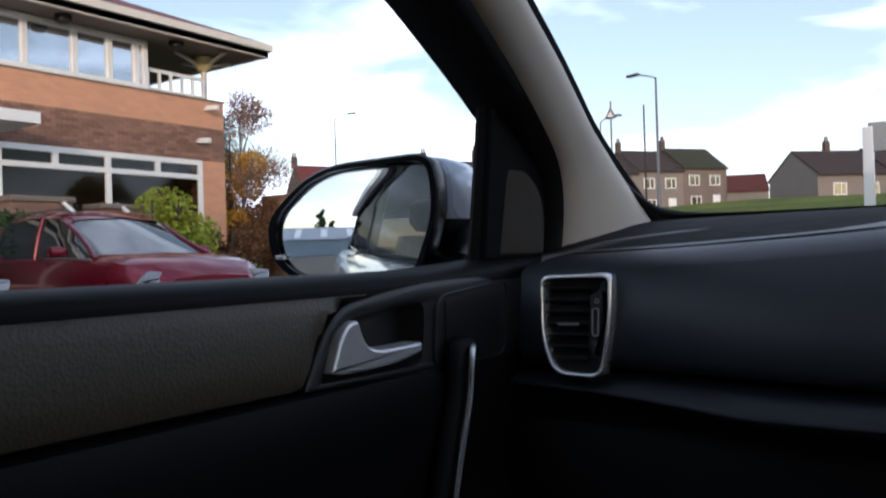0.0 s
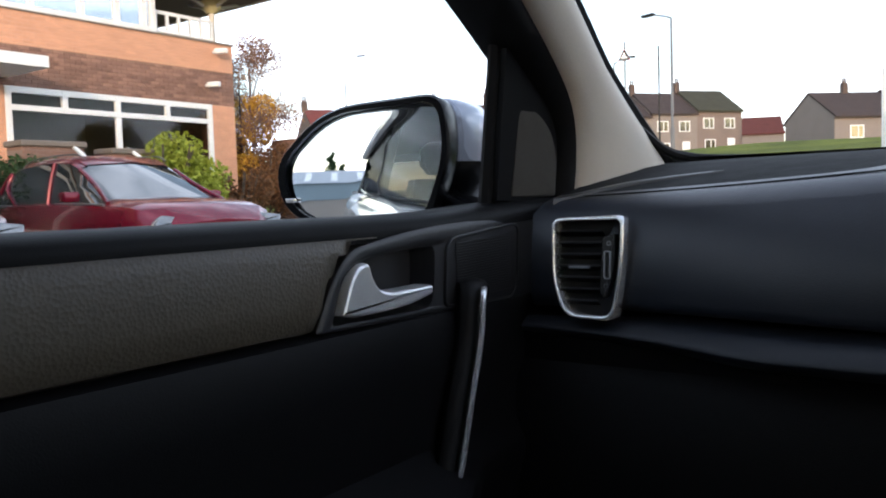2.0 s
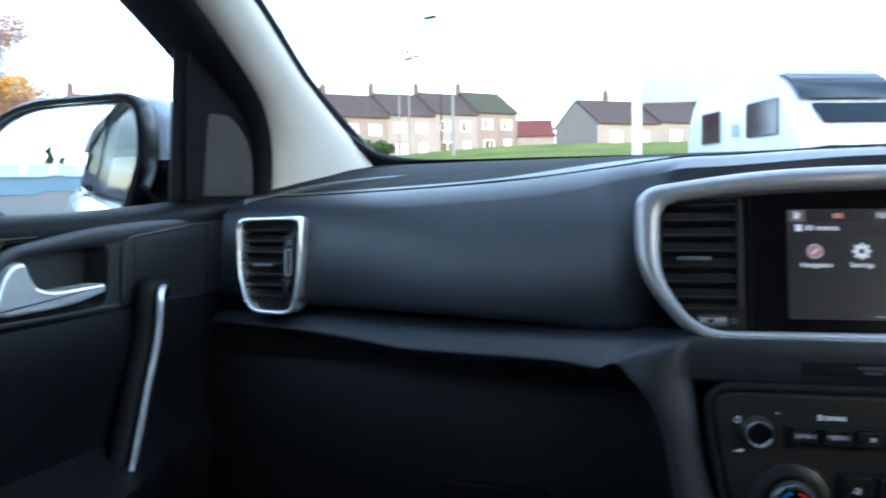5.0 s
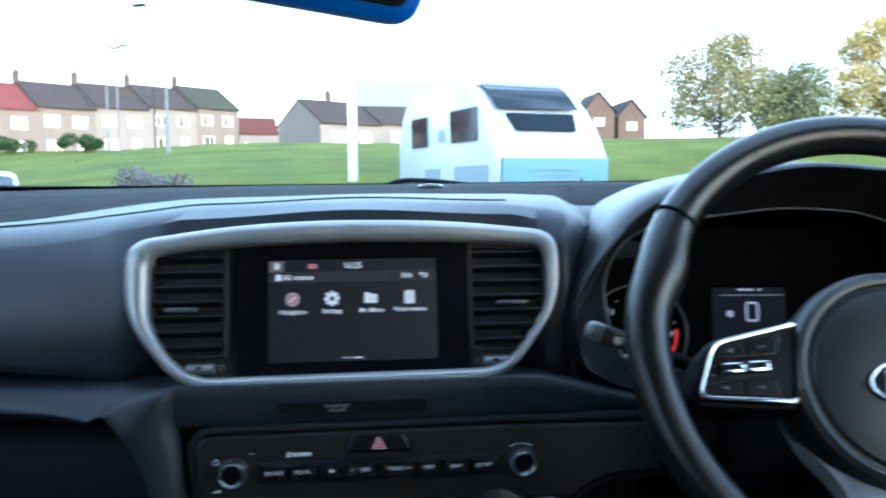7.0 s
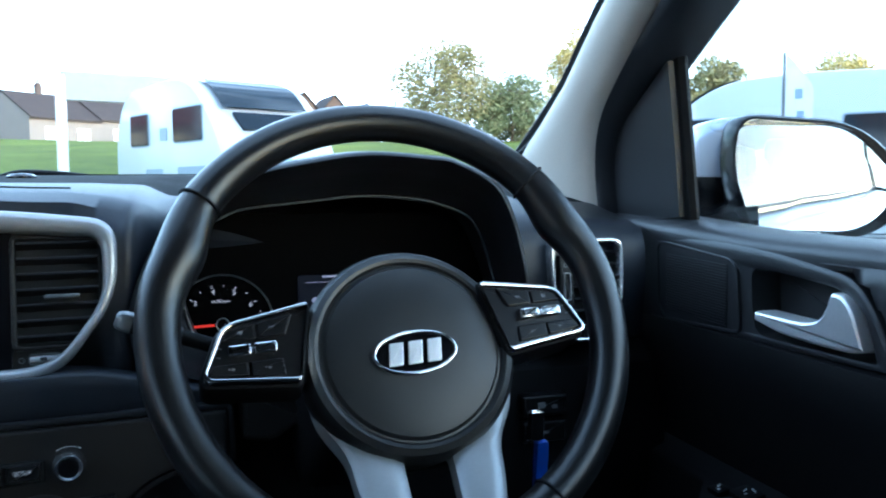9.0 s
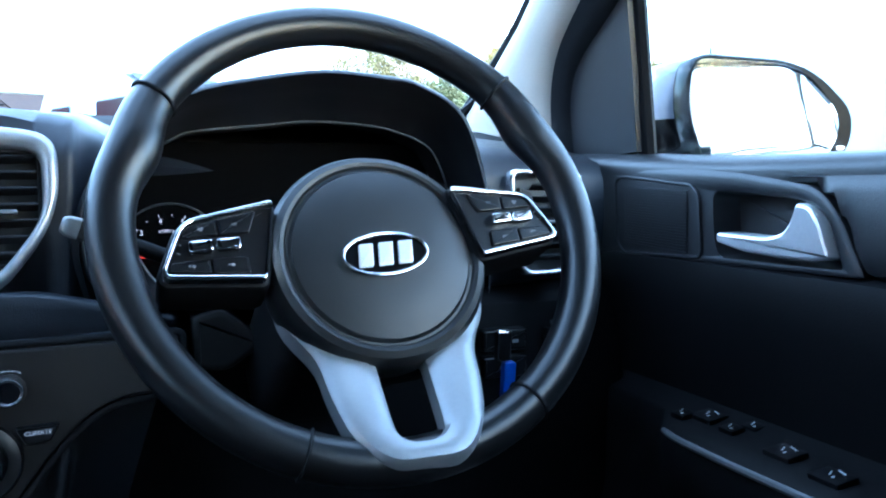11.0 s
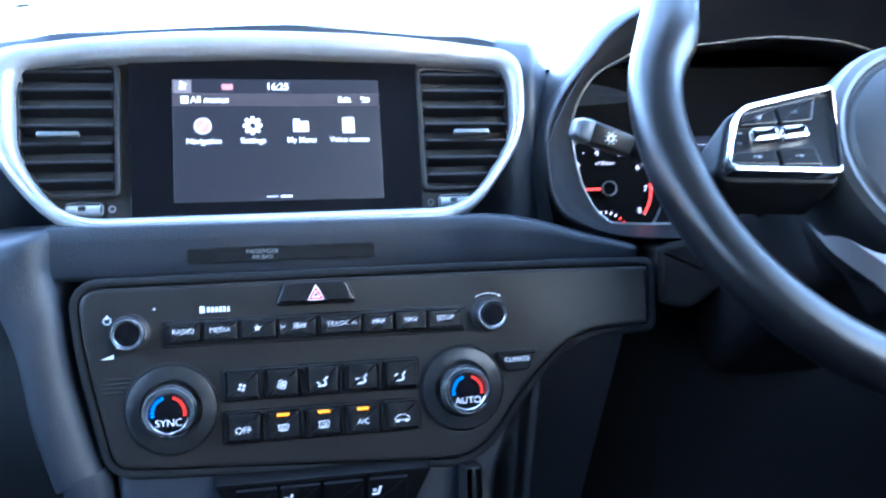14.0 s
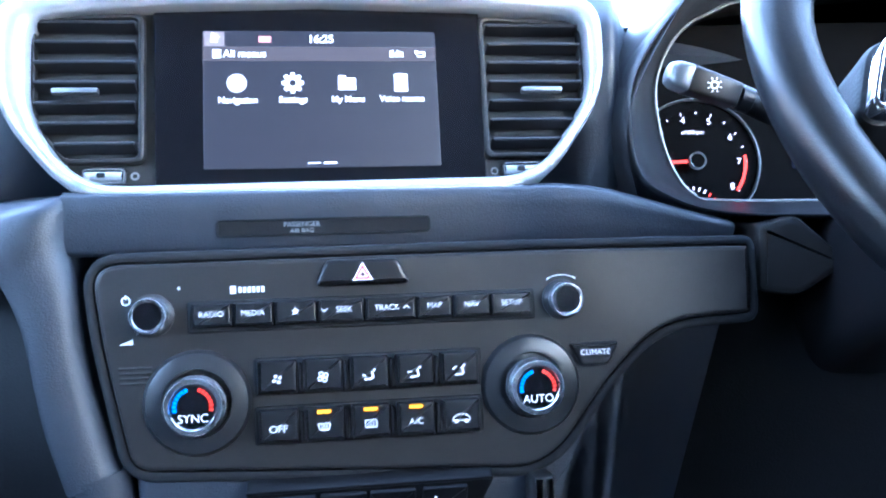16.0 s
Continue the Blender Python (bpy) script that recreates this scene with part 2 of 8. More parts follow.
def slab(bm, outline, m, n0, n1, bevel=0.001, back=True, flat=True):
    """A plate with a rounded front edge, from depth n0 to n1 along its normal."""
    o = [Vector(p) for p in outline]
    i1, i2 = inset(o, bevel * 0.35), inset(o, bevel)
    loops = [[(*p, n0) for p in o], [(*p, n1 - bevel) for p in o], [(*p, n1 - bevel * 0.3) for p in i1], [(*p, n1) for p in i2]]
    if flat:
        loops.append([(*p, n1) for p in inset(i2, bevel * 0.5)])
    rings(bm, loops, m, cap0=back, cap1=True)
    bm.faces.ensure_lookup_table()
    for e in bm.faces[-1].edges:
        e.smooth = False
    return bm


def ring_slab(bm, outer, inner, m, n0, n1, bevel=0.003):
    """A frame between two outlines of equal count, with a rounded face."""
    o, i = [Vector(p) for p in outer], [Vector(p) for p in inner]
    mid = lambda t: [a.lerp(b, t) for a, b in zip(o, i)]
    loops = [[(*p, n0) for p in o], [(*p, n1 - bevel) for p in o], [(*p, n1 - bevel * 0.3) for p in mid(0.12)], [(*p, n1) for p in mid(0.35)],
             [(*p, n1) for p in mid(0.65)], [(*p, n1 - bevel * 0.3) for p in mid(0.88)], [(*p, n1 - bevel) for p in i], [(*p, n0) for p in i]]
    rings(bm, loops + [loops[0]], m)
    bmesh.ops.remove_doubles(bm, verts=bm.verts, dist=1e-6)
    return bm


def lathe(bm, profile, m=Matrix(), seg=32):
    """(radius, height) rows turned about the local z."""
    loops = [[(r * math.cos(2 * math.pi * k / seg), r * math.sin(2 * math.pi * k / seg), h) for k in range(seg)] for r, h in profile]
    return rings(bm, loops, m, cap0=profile[0][0] > 1e-5, cap1=profile[-1][0] > 1e-5)


def smooth_path(pts, n=8, closed=False):
    """Catmull-Rom through the points."""
    p = [Vector(q) for q in pts]
    out, k = [], len(p)
    for i in range(k if closed else k - 1):
        g = lambda j: p[j % k] if closed else p[max(0, min(k - 1, j))]
        a, b, c, d = g(i - 1), g(i), g(i + 1), g(i + 2)
        for s in range(n):
            t = s / n
            out.append(0.5 * (2 * b + (c - a) * t + (2 * a - 5 * b + 4 * c - d) * t * t + (3 * b - a - 3 * c + d) * t ** 3))
    if not closed:
        out.append(p[-1].copy())
    return out


def sweep(bm, path, rx, ry=None, seg=12, closed=False, up=(0, 0, 1), m=Matrix(), flat=None):
    """A tube along a path; rx, ry: its half widths, numbers or functions of 0..1. flat: own section, points (a, b)."""
    ry = rx if ry is None else ry
    n, loops = len(path), []
    for i, p in enumerate(path):
        t = (path[(i + 1) % n] - path[i - 1]) if closed else path[min(n - 1, i + 1)] - path[max(0, i - 1)]
        t.normalize()
        side = t.cross(Vector(up)).normalized()
        nup = side.cross(t)
        f = i / max(1, n - 1)
        a, b = (rx(f) if callable(rx) else rx), (ry(f) if callable(ry) else ry)
        if flat:
            loops.append([p + side * u * a + nup * v * b for u, v in flat])
        else:
            loops.append([p + side * a * math.cos(2 * math.pi * k / seg) + nup * b * math.sin(2 * math.pi * k / seg) for k in range(seg)])
    if closed:
        return rings(bm, loops + [loops[0]], m)
    return rings(bm, loops, m, cap0=True, cap1=True)


def writing(name, text, size, m, material, parent, spacing=1.0, align="CENTER", bold=0.0):
    """Words as a flat mesh on a panel, in its axes."""
    cu = bpy.data.curves.new(name, "FONT")
    cu.body, cu.size, cu.align_x, cu.align_y, cu.space_character = text, size, align, "CENTER", spacing
    cu.offset = bold
    tmp = bpy.data.objects.new("tmp", cu)
    scene.collection.objects.link(tmp)
    me = bpy.data.meshes.new_from_object(tmp.evaluated_get(bpy.context.evaluated_depsgraph_get()))
    bpy.data.objects.remove(tmp)
    bm = bmesh.new()
    bm.from_mesh(me)
    bpy.data.meshes.remove(me)
    bmesh.ops.transform(bm, matrix=m, verts=bm.verts)
    return part(name, bm, material, parent, smooth=False)


def T(u, v, n=0.0):
    return Matrix.Translation((u, v, n))


def rect(w, h, u=0.0, v=0.0, r=0.001, seg=3):
    return round_poly([(u - w / 2, v - h / 2), (u + w / 2, v - h / 2), (u + w / 2, v + h / 2), (u - w / 2, v + h / 2)], r, seg)


def sstep(a, b, x):
    t = max(0.0, min(1.0, (x - a) / (b - a)))
    return t * t * (3 - 2 * t)

# ---- dashboard ----
C1 = plane_m((-0.022, 1.092, 1.045), 7.2, 12)   # screen and middle vents
C2 = plane_m((0.0, 1.05, 0.89), 7.2, 6)         # radio and climate panel


def lerp_rows(keys, x):
    """Rows of numbers keyed by x: eased between, but evenly run along the passenger's side."""
    if x < -0.24:
        rows = []
        for q in (x - 0.05, x - 0.025, x, x + 0.025, x + 0.05):
            q = max(keys[0][0], q)
            k = max(i for i in range(len(keys) - 1) if keys[i][0] <= q)
            t = (q - keys[k][0]) / (keys[k + 1][0] - keys[k][0])
            rows.append([tuple(p + (r - p) * t for p, r in zip(u, v)) for u, v in zip(keys[k][1], keys[k + 1][1])])
        return [tuple(sum(c) / 5 for c in zip(*pts)) for pts in zip(*rows)]
    for (xa, a), (xb, b) in zip(keys, keys[1:]):
        if x <= xb:
            t = sstep(xa, xb, x)
            return [tuple(p + (q - p) * t for p, q in zip(u, v)) for u, v in zip(a, b)]
    return keys[-1][1]


dashboard = thing("dashboard", "black soft-touch car dashboard with stitched top pad", "dashboard", (0, 1.2, 0.9))
PAD = [
    (-0.70, [(1.19, 0.980), (1.170, 0.980), (1.166, 0.984), (1.162, 0.994), (1.166, 1.040), (1.171, 1.082), (1.20, 1.096), (1.32, 1.118), (1.45, 1.138), (1.57, 1.148), (1.60, 1.10)]),
    (-0.575, [(1.19, 0.980), (1.165, 0.980), (1.162, 0.984), (1.157, 0.994), (1.162, 1.040), (1.168, 1.085), (1.20, 1.100), (1.32, 1.123), (1.45, 1.140), (1.58, 1.150), (1.62, 1.10)]),
    (-0.45, [(1.18, 0.980), (1.145, 0.980), (1.122, 0.984), (1.117, 0.994), (1.127, 1.040), (1.146, 1.090), (1.19, 1.106), (1.32, 1.130), (1.45, 1.143), (1.60, 1.152), (1.64, 1.10)]),
    (-0.30, [(1.17, 0.978), (1.125, 0.978), (1.103, 0.983), (1.098, 0.993), (1.107, 1.040), (1.126, 1.099), (1.17, 1.116), (1.32, 1.137), (1.45, 1.147), (1.61, 1.153), (1.65, 1.10)]),
    (-0.22, [(1.15, 0.972), (1.110, 0.972), (1.088, 0.978), (1.080, 0.990), (1.082, 1.040), (1.106, 1.114), (1.15, 1.127), (1.32, 1.141), (1.45, 1.149), (1.61, 1.154), (1.65, 1.10)]),
    (-0.17, [(1.20, 0.950), (1.13, 0.950), (1.120, 0.960), (1.115, 1.03), (1.108, 1.106), (1.112, 1.123), (1.15, 1.131), (1.32, 1.142), (1.45, 1.149), (1.61, 1.154), (1.65, 1.10)]),
    (-0.02, [(1.20, 0.945), (1.14, 0.945), (1.135, 0.955), (1.135, 1.03), (1.126, 1.114), (1.124, 1.130), (1.155, 1.136), (1.32, 1.144), (1.45, 1.150), (1.62, 1.154), (1.66, 1.10)]),
    (0.12, [(1.20, 0.945), (1.15, 0.945), (1.145, 0.955), (1.150, 1.03), (1.146, 1.106), (1.142, 1.124), (1.165, 1.132), (1.32, 1.143), (1.45, 1.150), (1.62, 1.154), (1.66, 1.10)]),
    (0.160, [(1.22, 0.935), (1.13, 0.935), (1.120, 0.945), (1.122, 1.03), (1.130, 1.095), (1.138, 1.117), (1.165, 1.128), (1.32, 1.142), (1.45, 1.150), (1.61, 1.154), (1.65, 1.10)]),
    (0.172, [(1.24, 0.935), (1.14, 0.935), (1.125, 0.945), (1.120, 1.03), (1.122, 1.09), (1.134, 1.115), (1.16, 1.125), (1.32, 1.142), (1.45, 1.150), (1.61, 1.154), (1.65, 1.10)]),
    (0.207, [(1.30, 0.935), (1.25, 0.935), (1.24, 0.945), (1.235, 1.0), (1.235, 1.03), (1.20, 1.085), (1.22, 1.11), (1.32, 1.13), (1.45, 1.150), (1.61, 1.154), (1.65, 1.10)]),
    (0.525, [(1.30, 0.935), (1.25, 0.935), (1.24, 0.945), (1.235, 1.0), (1.235, 1.03), (1.24, 1.06), (1.26, 1.09), (1.32, 1.13), (1.45, 1.150), (1.60, 1.154), (1.64, 1.10)]),
    (0.545, [(1.22, 0.955), (1.185, 0.955), (1.170, 0.965), (1.162, 1.03), (1.162, 1.072), (1.174, 1.092), (1.20, 1.106), (1.32, 1.128), (1.45, 1.143), (1.60, 1.152), (1.64, 1.10)]),
    (0.70, [(1.20, 0.965), (1.180, 0.965), (1.168, 0.975), (1.160, 1.03), (1.162, 1.068), (1.172, 1.087), (1.20, 1.096), (1.32, 1.118), (1.45, 1.138), (1.57, 1.148), (1.60, 1.10)]),
]
bm = bmesh.new()
xs = sorted({round(-0.70 + 0.02 * i, 4) for i in range(71)} | {round(0.12 + 0.004 * i, 4) for i in range(28)} | {round(0.505 + 0.005 * i, 4) for i in range(12)} | {k[0] for k in PAD})


def pad_row(x):
    """A row of the pad, with one more point where its painted edge sheen gives way to the black top."""
    r = lerp_rows(PAD, x)
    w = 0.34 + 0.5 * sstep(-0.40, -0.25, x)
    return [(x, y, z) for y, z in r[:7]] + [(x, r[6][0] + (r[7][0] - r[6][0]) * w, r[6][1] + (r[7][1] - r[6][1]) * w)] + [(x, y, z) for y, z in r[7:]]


rings(bm, [pad_row(x) for x in xs], close=False)
# edge sheen put in as a paler strip before the matt black top
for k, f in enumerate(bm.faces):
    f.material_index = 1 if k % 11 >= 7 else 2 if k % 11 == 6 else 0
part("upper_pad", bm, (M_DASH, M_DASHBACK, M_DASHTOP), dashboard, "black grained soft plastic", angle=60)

# ledge between the pad and the pillar's foot; its taupe paints the pillar's reflection
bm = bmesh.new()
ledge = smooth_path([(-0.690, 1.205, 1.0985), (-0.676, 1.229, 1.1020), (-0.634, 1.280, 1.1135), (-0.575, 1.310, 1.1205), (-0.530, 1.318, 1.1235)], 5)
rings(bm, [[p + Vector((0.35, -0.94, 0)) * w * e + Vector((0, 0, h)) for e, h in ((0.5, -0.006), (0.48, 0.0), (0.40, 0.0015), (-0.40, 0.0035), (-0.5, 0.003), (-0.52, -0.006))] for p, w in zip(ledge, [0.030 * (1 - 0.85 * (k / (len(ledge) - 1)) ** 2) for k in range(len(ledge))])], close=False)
part("end_ledge", bm, M_PILLARSHEEN, dashboard, "dash end ledge tinted with the pillar's reflection", angle=50)

# stitched seam along the top of the pad
bm = bmesh.new()
seam = [Vector((x, lerp_rows(PAD, x)[6][0] + 0.02, lerp_rows(PAD, x)[6][1] + 0.0042)) for x in [-0.66 + 0.03 * i for i in range(27)]]
sweep(bm, smooth_path(seam, 3), 0.0012, 0.001, seg=6)
part("seam", bm, M_RUBBER, dashboard)

# lower band under the pad: it runs along above the glovebox and turns down beside the centre stack
bm = bmesh.new()
BAND = [((x, y + 0.014, 0.969), (x, y - 0.004, z)) for x, y, z in ((-0.72, 1.160, 0.957), (-0.62, 1.150, 0.956), (-0.54, 1.132, 0.954), (-0.45, 1.101, 0.951), (-0.40, 1.094, 0.951), (-0.35, 1.086, 0.9515))]
BAND = BAND[:-1] + [((-0.35, 1.098, 0.970), (-0.35, 1.082, 0.9520)), ((-0.305, 1.087, 0.972), (-0.31, 1.072, 0.9540)), ((-0.255, 1.074, 0.975), (-0.268, 1.056, 0.9560)), ((-0.215, 1.062, 0.979), (-0.242, 1.045, 0.9550))]
BAND += [(C2 @ Vector(u), C2 @ Vector(l)) for u, l in (((-0.184, 0.0930, -0.0150), (-0.2270, 0.0725, -0.009)), ((-0.166, 0.0935, -0.0078), (-0.2161, 0.0660, -0.006)), ((-0.165, 0.080, -0.0083), (-0.2070, 0.0560, -0.003)), ((-0.165, 0.068, -0.0100), (-0.1974, 0.0440, -0.003)),
    ((-0.163, 0.056, -0.0100), (-0.1890, 0.0250, -0.003)), ((-0.159, 0.035, -0.0080), (-0.1842, 0.0073, -0.003)), ((-0.156, 0.010, -0.0080), (-0.1800, -0.0160, -0.003)), ((-0.150, -0.020, -0.0080), (-0.1750, -0.0400, -0.003)), ((-0.138, -0.062, -0.0080), (-0.1640, -0.0750, -0.003)), ((-0.130, -0.090, -0.008), (-0.1580, -0.0950, -0.004)), ((-0.125, -0.34, -0.010), (-0.150, -0.34, -0.008)))]
ups, lows = smooth_path([u for u, _ in BAND], 5), smooth_path([l for _, l in BAND], 5)
rows = []
for k, (u, l) in enumerate(zip(ups, lows)):
    turn = sstep(0.30, 0.72, k / len(ups))
    out = Vector((0, -1, 0)) * 0.003
    under = Vector((0.006 * turn, 0.006, -0.006 * (1 - turn)))
    rows.append([u + Vector((0, 0.035, 0.006 * (1 - turn))), u + Vector((0, 0.006, 0.001)), u, u.lerp(l, 0.33) + out, u.lerp(l, 0.7) + out, u.lerp(l, 0.92) + out * 0.6, l, l + under, l + under * 2 + Vector((0, 0.012, 0)), l + Vector((0.01 * turn, 0.09, -0.012 * (1 - turn)))])
rings(bm, rows, close=False)
part("lower_band", bm, M_FACE, dashboard, "black grained band above the glovebox", angle=70)
bm = bmesh.new()
rings(bm, [[(x, y, z) for y, z in ((1.20, 0.99), (1.16, 0.96), (1.16, 0.92), (1.145, 0.90), (1.13, 0.75), (1.14, 0.62), (1.30, 0.50))] for x in (-0.72, -0.5, -0.35, -0.2, -0.12)], close=False)
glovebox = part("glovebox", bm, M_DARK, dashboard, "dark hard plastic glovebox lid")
bm = bmesh.new()
slab(bm, rect(0.11, 0.022, 0, 0, 0.008), plane_m((-0.36, 1.131, 0.80), 0, -4), -0.004, 0.004, 0.002)
part("latch", bm, M_DARK, glovebox)

# centre stack body behind the panels
bm = bmesh.new()
stack = round_poly([(-0.140, 0.062), (0.20, 0.062), (0.2595, 0.06), (0.2595, 0.005), (0.20, -0.0), (0.16, -0.04), (0.13, -0.10), (0.125, -0.35), (-0.120, -0.35), (-0.125, -0.10)], [0.02, 0.02, 0.01, 0.01, 0.04, 0.03, 0.05, 0.01, 0.01, 0.05], 6)
slab(bm, stack, C2, -0.12, -0.008, 0.006)
part("stack_housing", bm, M_DASH, dashboard, angle=50)

# face between the screen surround and the control panel, running out round the driver's side
bm = bmesh.new()
BROW = [(0.0850, -0.0075), (0.0780, -0.0082), (0.0700, -0.0095), (0.0625, -0.0108), (0.0606, -0.0120), (0.0598, -0.018)]
rows = []
for u, dn in ((-0.166, 0.0), (-0.150, 0.0), (-0.10, 0.0), (-0.05, 0.0), (0.0, 0.0), (0.05, 0.0), (0.10, 0.0), (0.13, 0.0), (0.15, -0.001), (0.165, -0.001), (0.18, -0.002), (0.195, -0.003), (0.21, -0.004), (0.225, -0.005), (0.24, -0.007), (0.25, -0.009), (0.256, -0.013), (0.259, -0.020), (0.260, -0.060)):
    edge = 0.0985 - 0.0275 * sstep(0.13, 0.275, u)
    turned = [(edge, -0.060), (edge, -0.024), (edge - 0.0005, -0.0135), (edge - 0.0022, -0.0095)]
    face = [(0.0598 + (edge - 0.0045 - 0.0598) * (v - 0.0598) / (0.0850 - 0.0598), n) for v, n in BROW]
    rows.append([C2 @ Vector((u, v, n + dn)) for v, n in turned + face])
rings(bm, rows, close=False)
part("brow", bm, M_FACE, dashboard, angle=70)

# cover between the control panel and the steering column
bm = bmesh.new()
slab(bm, round_poly([(0.262, 0.956), (0.288, 0.962), (0.325, 0.930), (0.290, 0.907), (0.263, 0.912)], [0.004, 0.006, 0.01, 0.01, 0.005], 5), Matrix(((1, 0, 0, 0), (0, 0, -1, 1.100), (0, 1, 0, 0), (0, 0, 0, 1))), -0.07, 0.0, 0.004)
part("column_cover", bm, M_PANEL, dashboard, "dark satin cover beside the column")

# knee panel below the steering column
bm = bmesh.new()
rings(bm, [[(x, y, z) for y, z in ((1.30, 0.97), (1.19, 0.965), (1.165, 0.94), (1.15, 0.85), (1.17, 0.70), (1.30, 0.50))] for x in (0.16, 0.3, 0.45, 0.6, 0.72)], close=False)
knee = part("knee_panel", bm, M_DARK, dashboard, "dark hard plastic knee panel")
for du, dv, w in ((0.0, 0.0, 0.05), (0.0, -0.028, 0.05)):
    bm = bmesh.new()
    slab(bm, rect(w, 0.022, 0.575 + du, 0.905 + dv, 0.003), Matrix(((1, 0, 0, 0), (0, 0, -1, 1.152), (0, 1, 0, 0), (0, 0, 0, 1))), -0.01, 0.006, 0.002)
    sw = part("switch", bm, M_BUTTON, knee)
bm = bmesh.new()
slab(bm, rect(0.006, 0.026, 0.628, 0.90, 0.002), Matrix(((1, 0, 0, 0), (0, 0, -1, 1.150), (0, 1, 0, 0), (0, 0, 0, 1))), -0.01, 0.008, 0.002)
tagged(part("thumb_wheel", bm, M_BUTTON, knee), kind="stuff")
bm = bmesh.new()
for u, v, w, h in ((0.570, 0.906, 0.008, 0.006), (0.585, 0.904, 0.006, 0.004), (0.573, 0.877, 0.012, 0.003), (0.628, 0.921, 0.005, 0.004), (0.628, 0.881, 0.005, 0.003)):
    box(bm, (w, 0.0006, h), Matrix.Translation((u, 1.1445, v)))
tagged(part("switch_marks", bm, M_DIMINK, knee, smooth=False), kind="stuff")

# ---- centre bezel, screen, middle vents ----
BEZ_OUT = round_poly([(-0.192, 0.060), (-0.10, 0.0735), (0.0, 0.0775), (0.10, 0.0742), (0.188, 0.064), (0.188, 0.0), (0.137, -0.070), (-0.142, -0.0715), (-0.192, -0.008)], [0.022, 0.05, 0.05, 0.05, 0.022, 0.03, 0.035, 0.035, 0.03], 6)
BEZ_IN = round_poly([(-0.1715, 0.0475), (-0.10, 0.056), (0.0, 0.0595), (0.10, 0.0565), (0.176, 0.0505), (0.176, -0.004), (0.137, -0.0565), (-0.141, -0.0585), (-0.1715, -0.014)], [0.016, 0.05, 0.05, 0.05, 0.016, 0.02, 0.025, 0.025, 0.02], 6)
bezel = thing("centre_bezel", "satin silver surround round screen and middle vents", "trim bezel", C1.translation)
bm = bmesh.new()
ring_slab(bm, BEZ_OUT, BEZ_IN, C1, -0.022, 0.012, 0.006)
part("surround", bm, M_CHROME, bezel, "satin silver frame", angle=50)
bm = bmesh.new()
slab(bm, inset(BEZ_IN, -0.003), C1, -0.03, -0.006, 0.001)
part("backing", bm, M_PANEL, bezel)

touchscreen = thing("touchscreen", "glossy black navigation touchscreen showing a lit menu", "car screen", C1 @ Vector((0.004, 0, -0.006)))
bm = bmesh.new()
slab(bm, [Vector(p) for p in ((-0.0995, -0.0590), (0.106, -0.0590), (0.107, 0.0563), (0.0, 0.0585), (-0.1005, 0.0548))], C1, -0.02, -0.001, 0.0015)
part("gloss_panel", bm, M_GLOSSBLK, touchscreen, "piano black panel")
M_SCREEN = glow("screen_glow", (0.016, 0.0150, 0.019), 1.0, 0.35)
M_SCRBAR = glow("screen_bar_glow", (0.055, 0.046, 0.046), 1.0, 0.15)
M_SCRTXT = glow("screen_text_glow", (0.95, 0.93, 0.95), 1.0)
M_SCRPINK = glow("screen_red_glow", (0.55, 0.22, 0.20), 1.0)
M_SCRGREY = glow("screen_grey_glow", (0.5, 0.48, 0.5), 1.0)
bm = bmesh.new()
slab(bm, rect(0.147, 0.0895, 0.003, -0.0025, 0.001), C1, -0.01, 0.0, 0.0003)
display = part("display", bm, M_SCREEN, touchscreen, "lit dark grey menu screen")
bm = bmesh.new()
slab(bm, rect(0.147, 0.0095, 0.003, 0.0270, 0.0004), C1, -0.001, 0.0003, 0.0001)
part("title_bar", bm, M_SCRBAR, display)
bm = bmesh.new()
slab(bm, rect(0.0125, 0.0095, -0.0634, 0.0367, 0.0004), C1, -0.001, 0.0003, 0.0001)
part("home_tab", bm, glow("screen_tab_glow", (0.16, 0.13, 0.12), 1.0), display)
for name, txt, u, v, s, al in (("clock_text", "16:25", 0.003, 0.0367, 0.0074, "CENTER"), ("title_text", "All menus", -0.0448, 0.0268, 0.0066, "LEFT"), ("edit_text", "Edit", 0.0510, 0.0270, 0.0060, "CENTER"),
                               ("icon_text", "Navigation", -0.0494, -0.0036, 0.0056, "CENTER"), ("icon_text", "Settings", -0.0154, -0.0034, 0.0056, "CENTER"),
                               ("icon_text", "My Menu", 0.0190, -0.0032, 0.0056, "CENTER"), ("icon_text", "Voice memo", 0.0534, -0.0030, 0.0056, "CENTER")):
    writing(name, txt, s, C1 @ T(u, v, 0.0005), M_SCRTXT, display, bold=0.00012)


def icon(name, material, build):
    bm = bmesh.new()
    build(bm)
    part(name, bm, material, display, smooth=False)


def disc_at(bm, u, v, r, n=0.0005, seg=20, m=C1, r0=0.0):
    a = [(u + r * math.cos(2 * math.pi * k / seg), v + r * math.sin(2 * math.pi * k / seg), n) for k in range(seg)]
    if r0:
        b = [(u + r0 * math.cos(2 * math.pi * k / seg), v + r0 * math.sin(2 * math.pi * k / seg), n) for k in range(seg)]
        rings(bm, [a, b], m)
    else:
        bm.faces.new([bm.verts.new(m @ Vector(p)) for p in a])


def quad_at(bm, u, v, w, h, n=0.0005, m=C1, turn=0.0):
    c, s = math.cos(turn), math.sin(turn)
    bm.faces.new([bm.verts.new(m @ Vector((u + x * c - y * s, v + x * s + y * c, n))) for x, y in ((-w / 2, -h / 2), (w / 2, -h / 2), (w / 2, h / 2), (-w / 2, h / 2))])


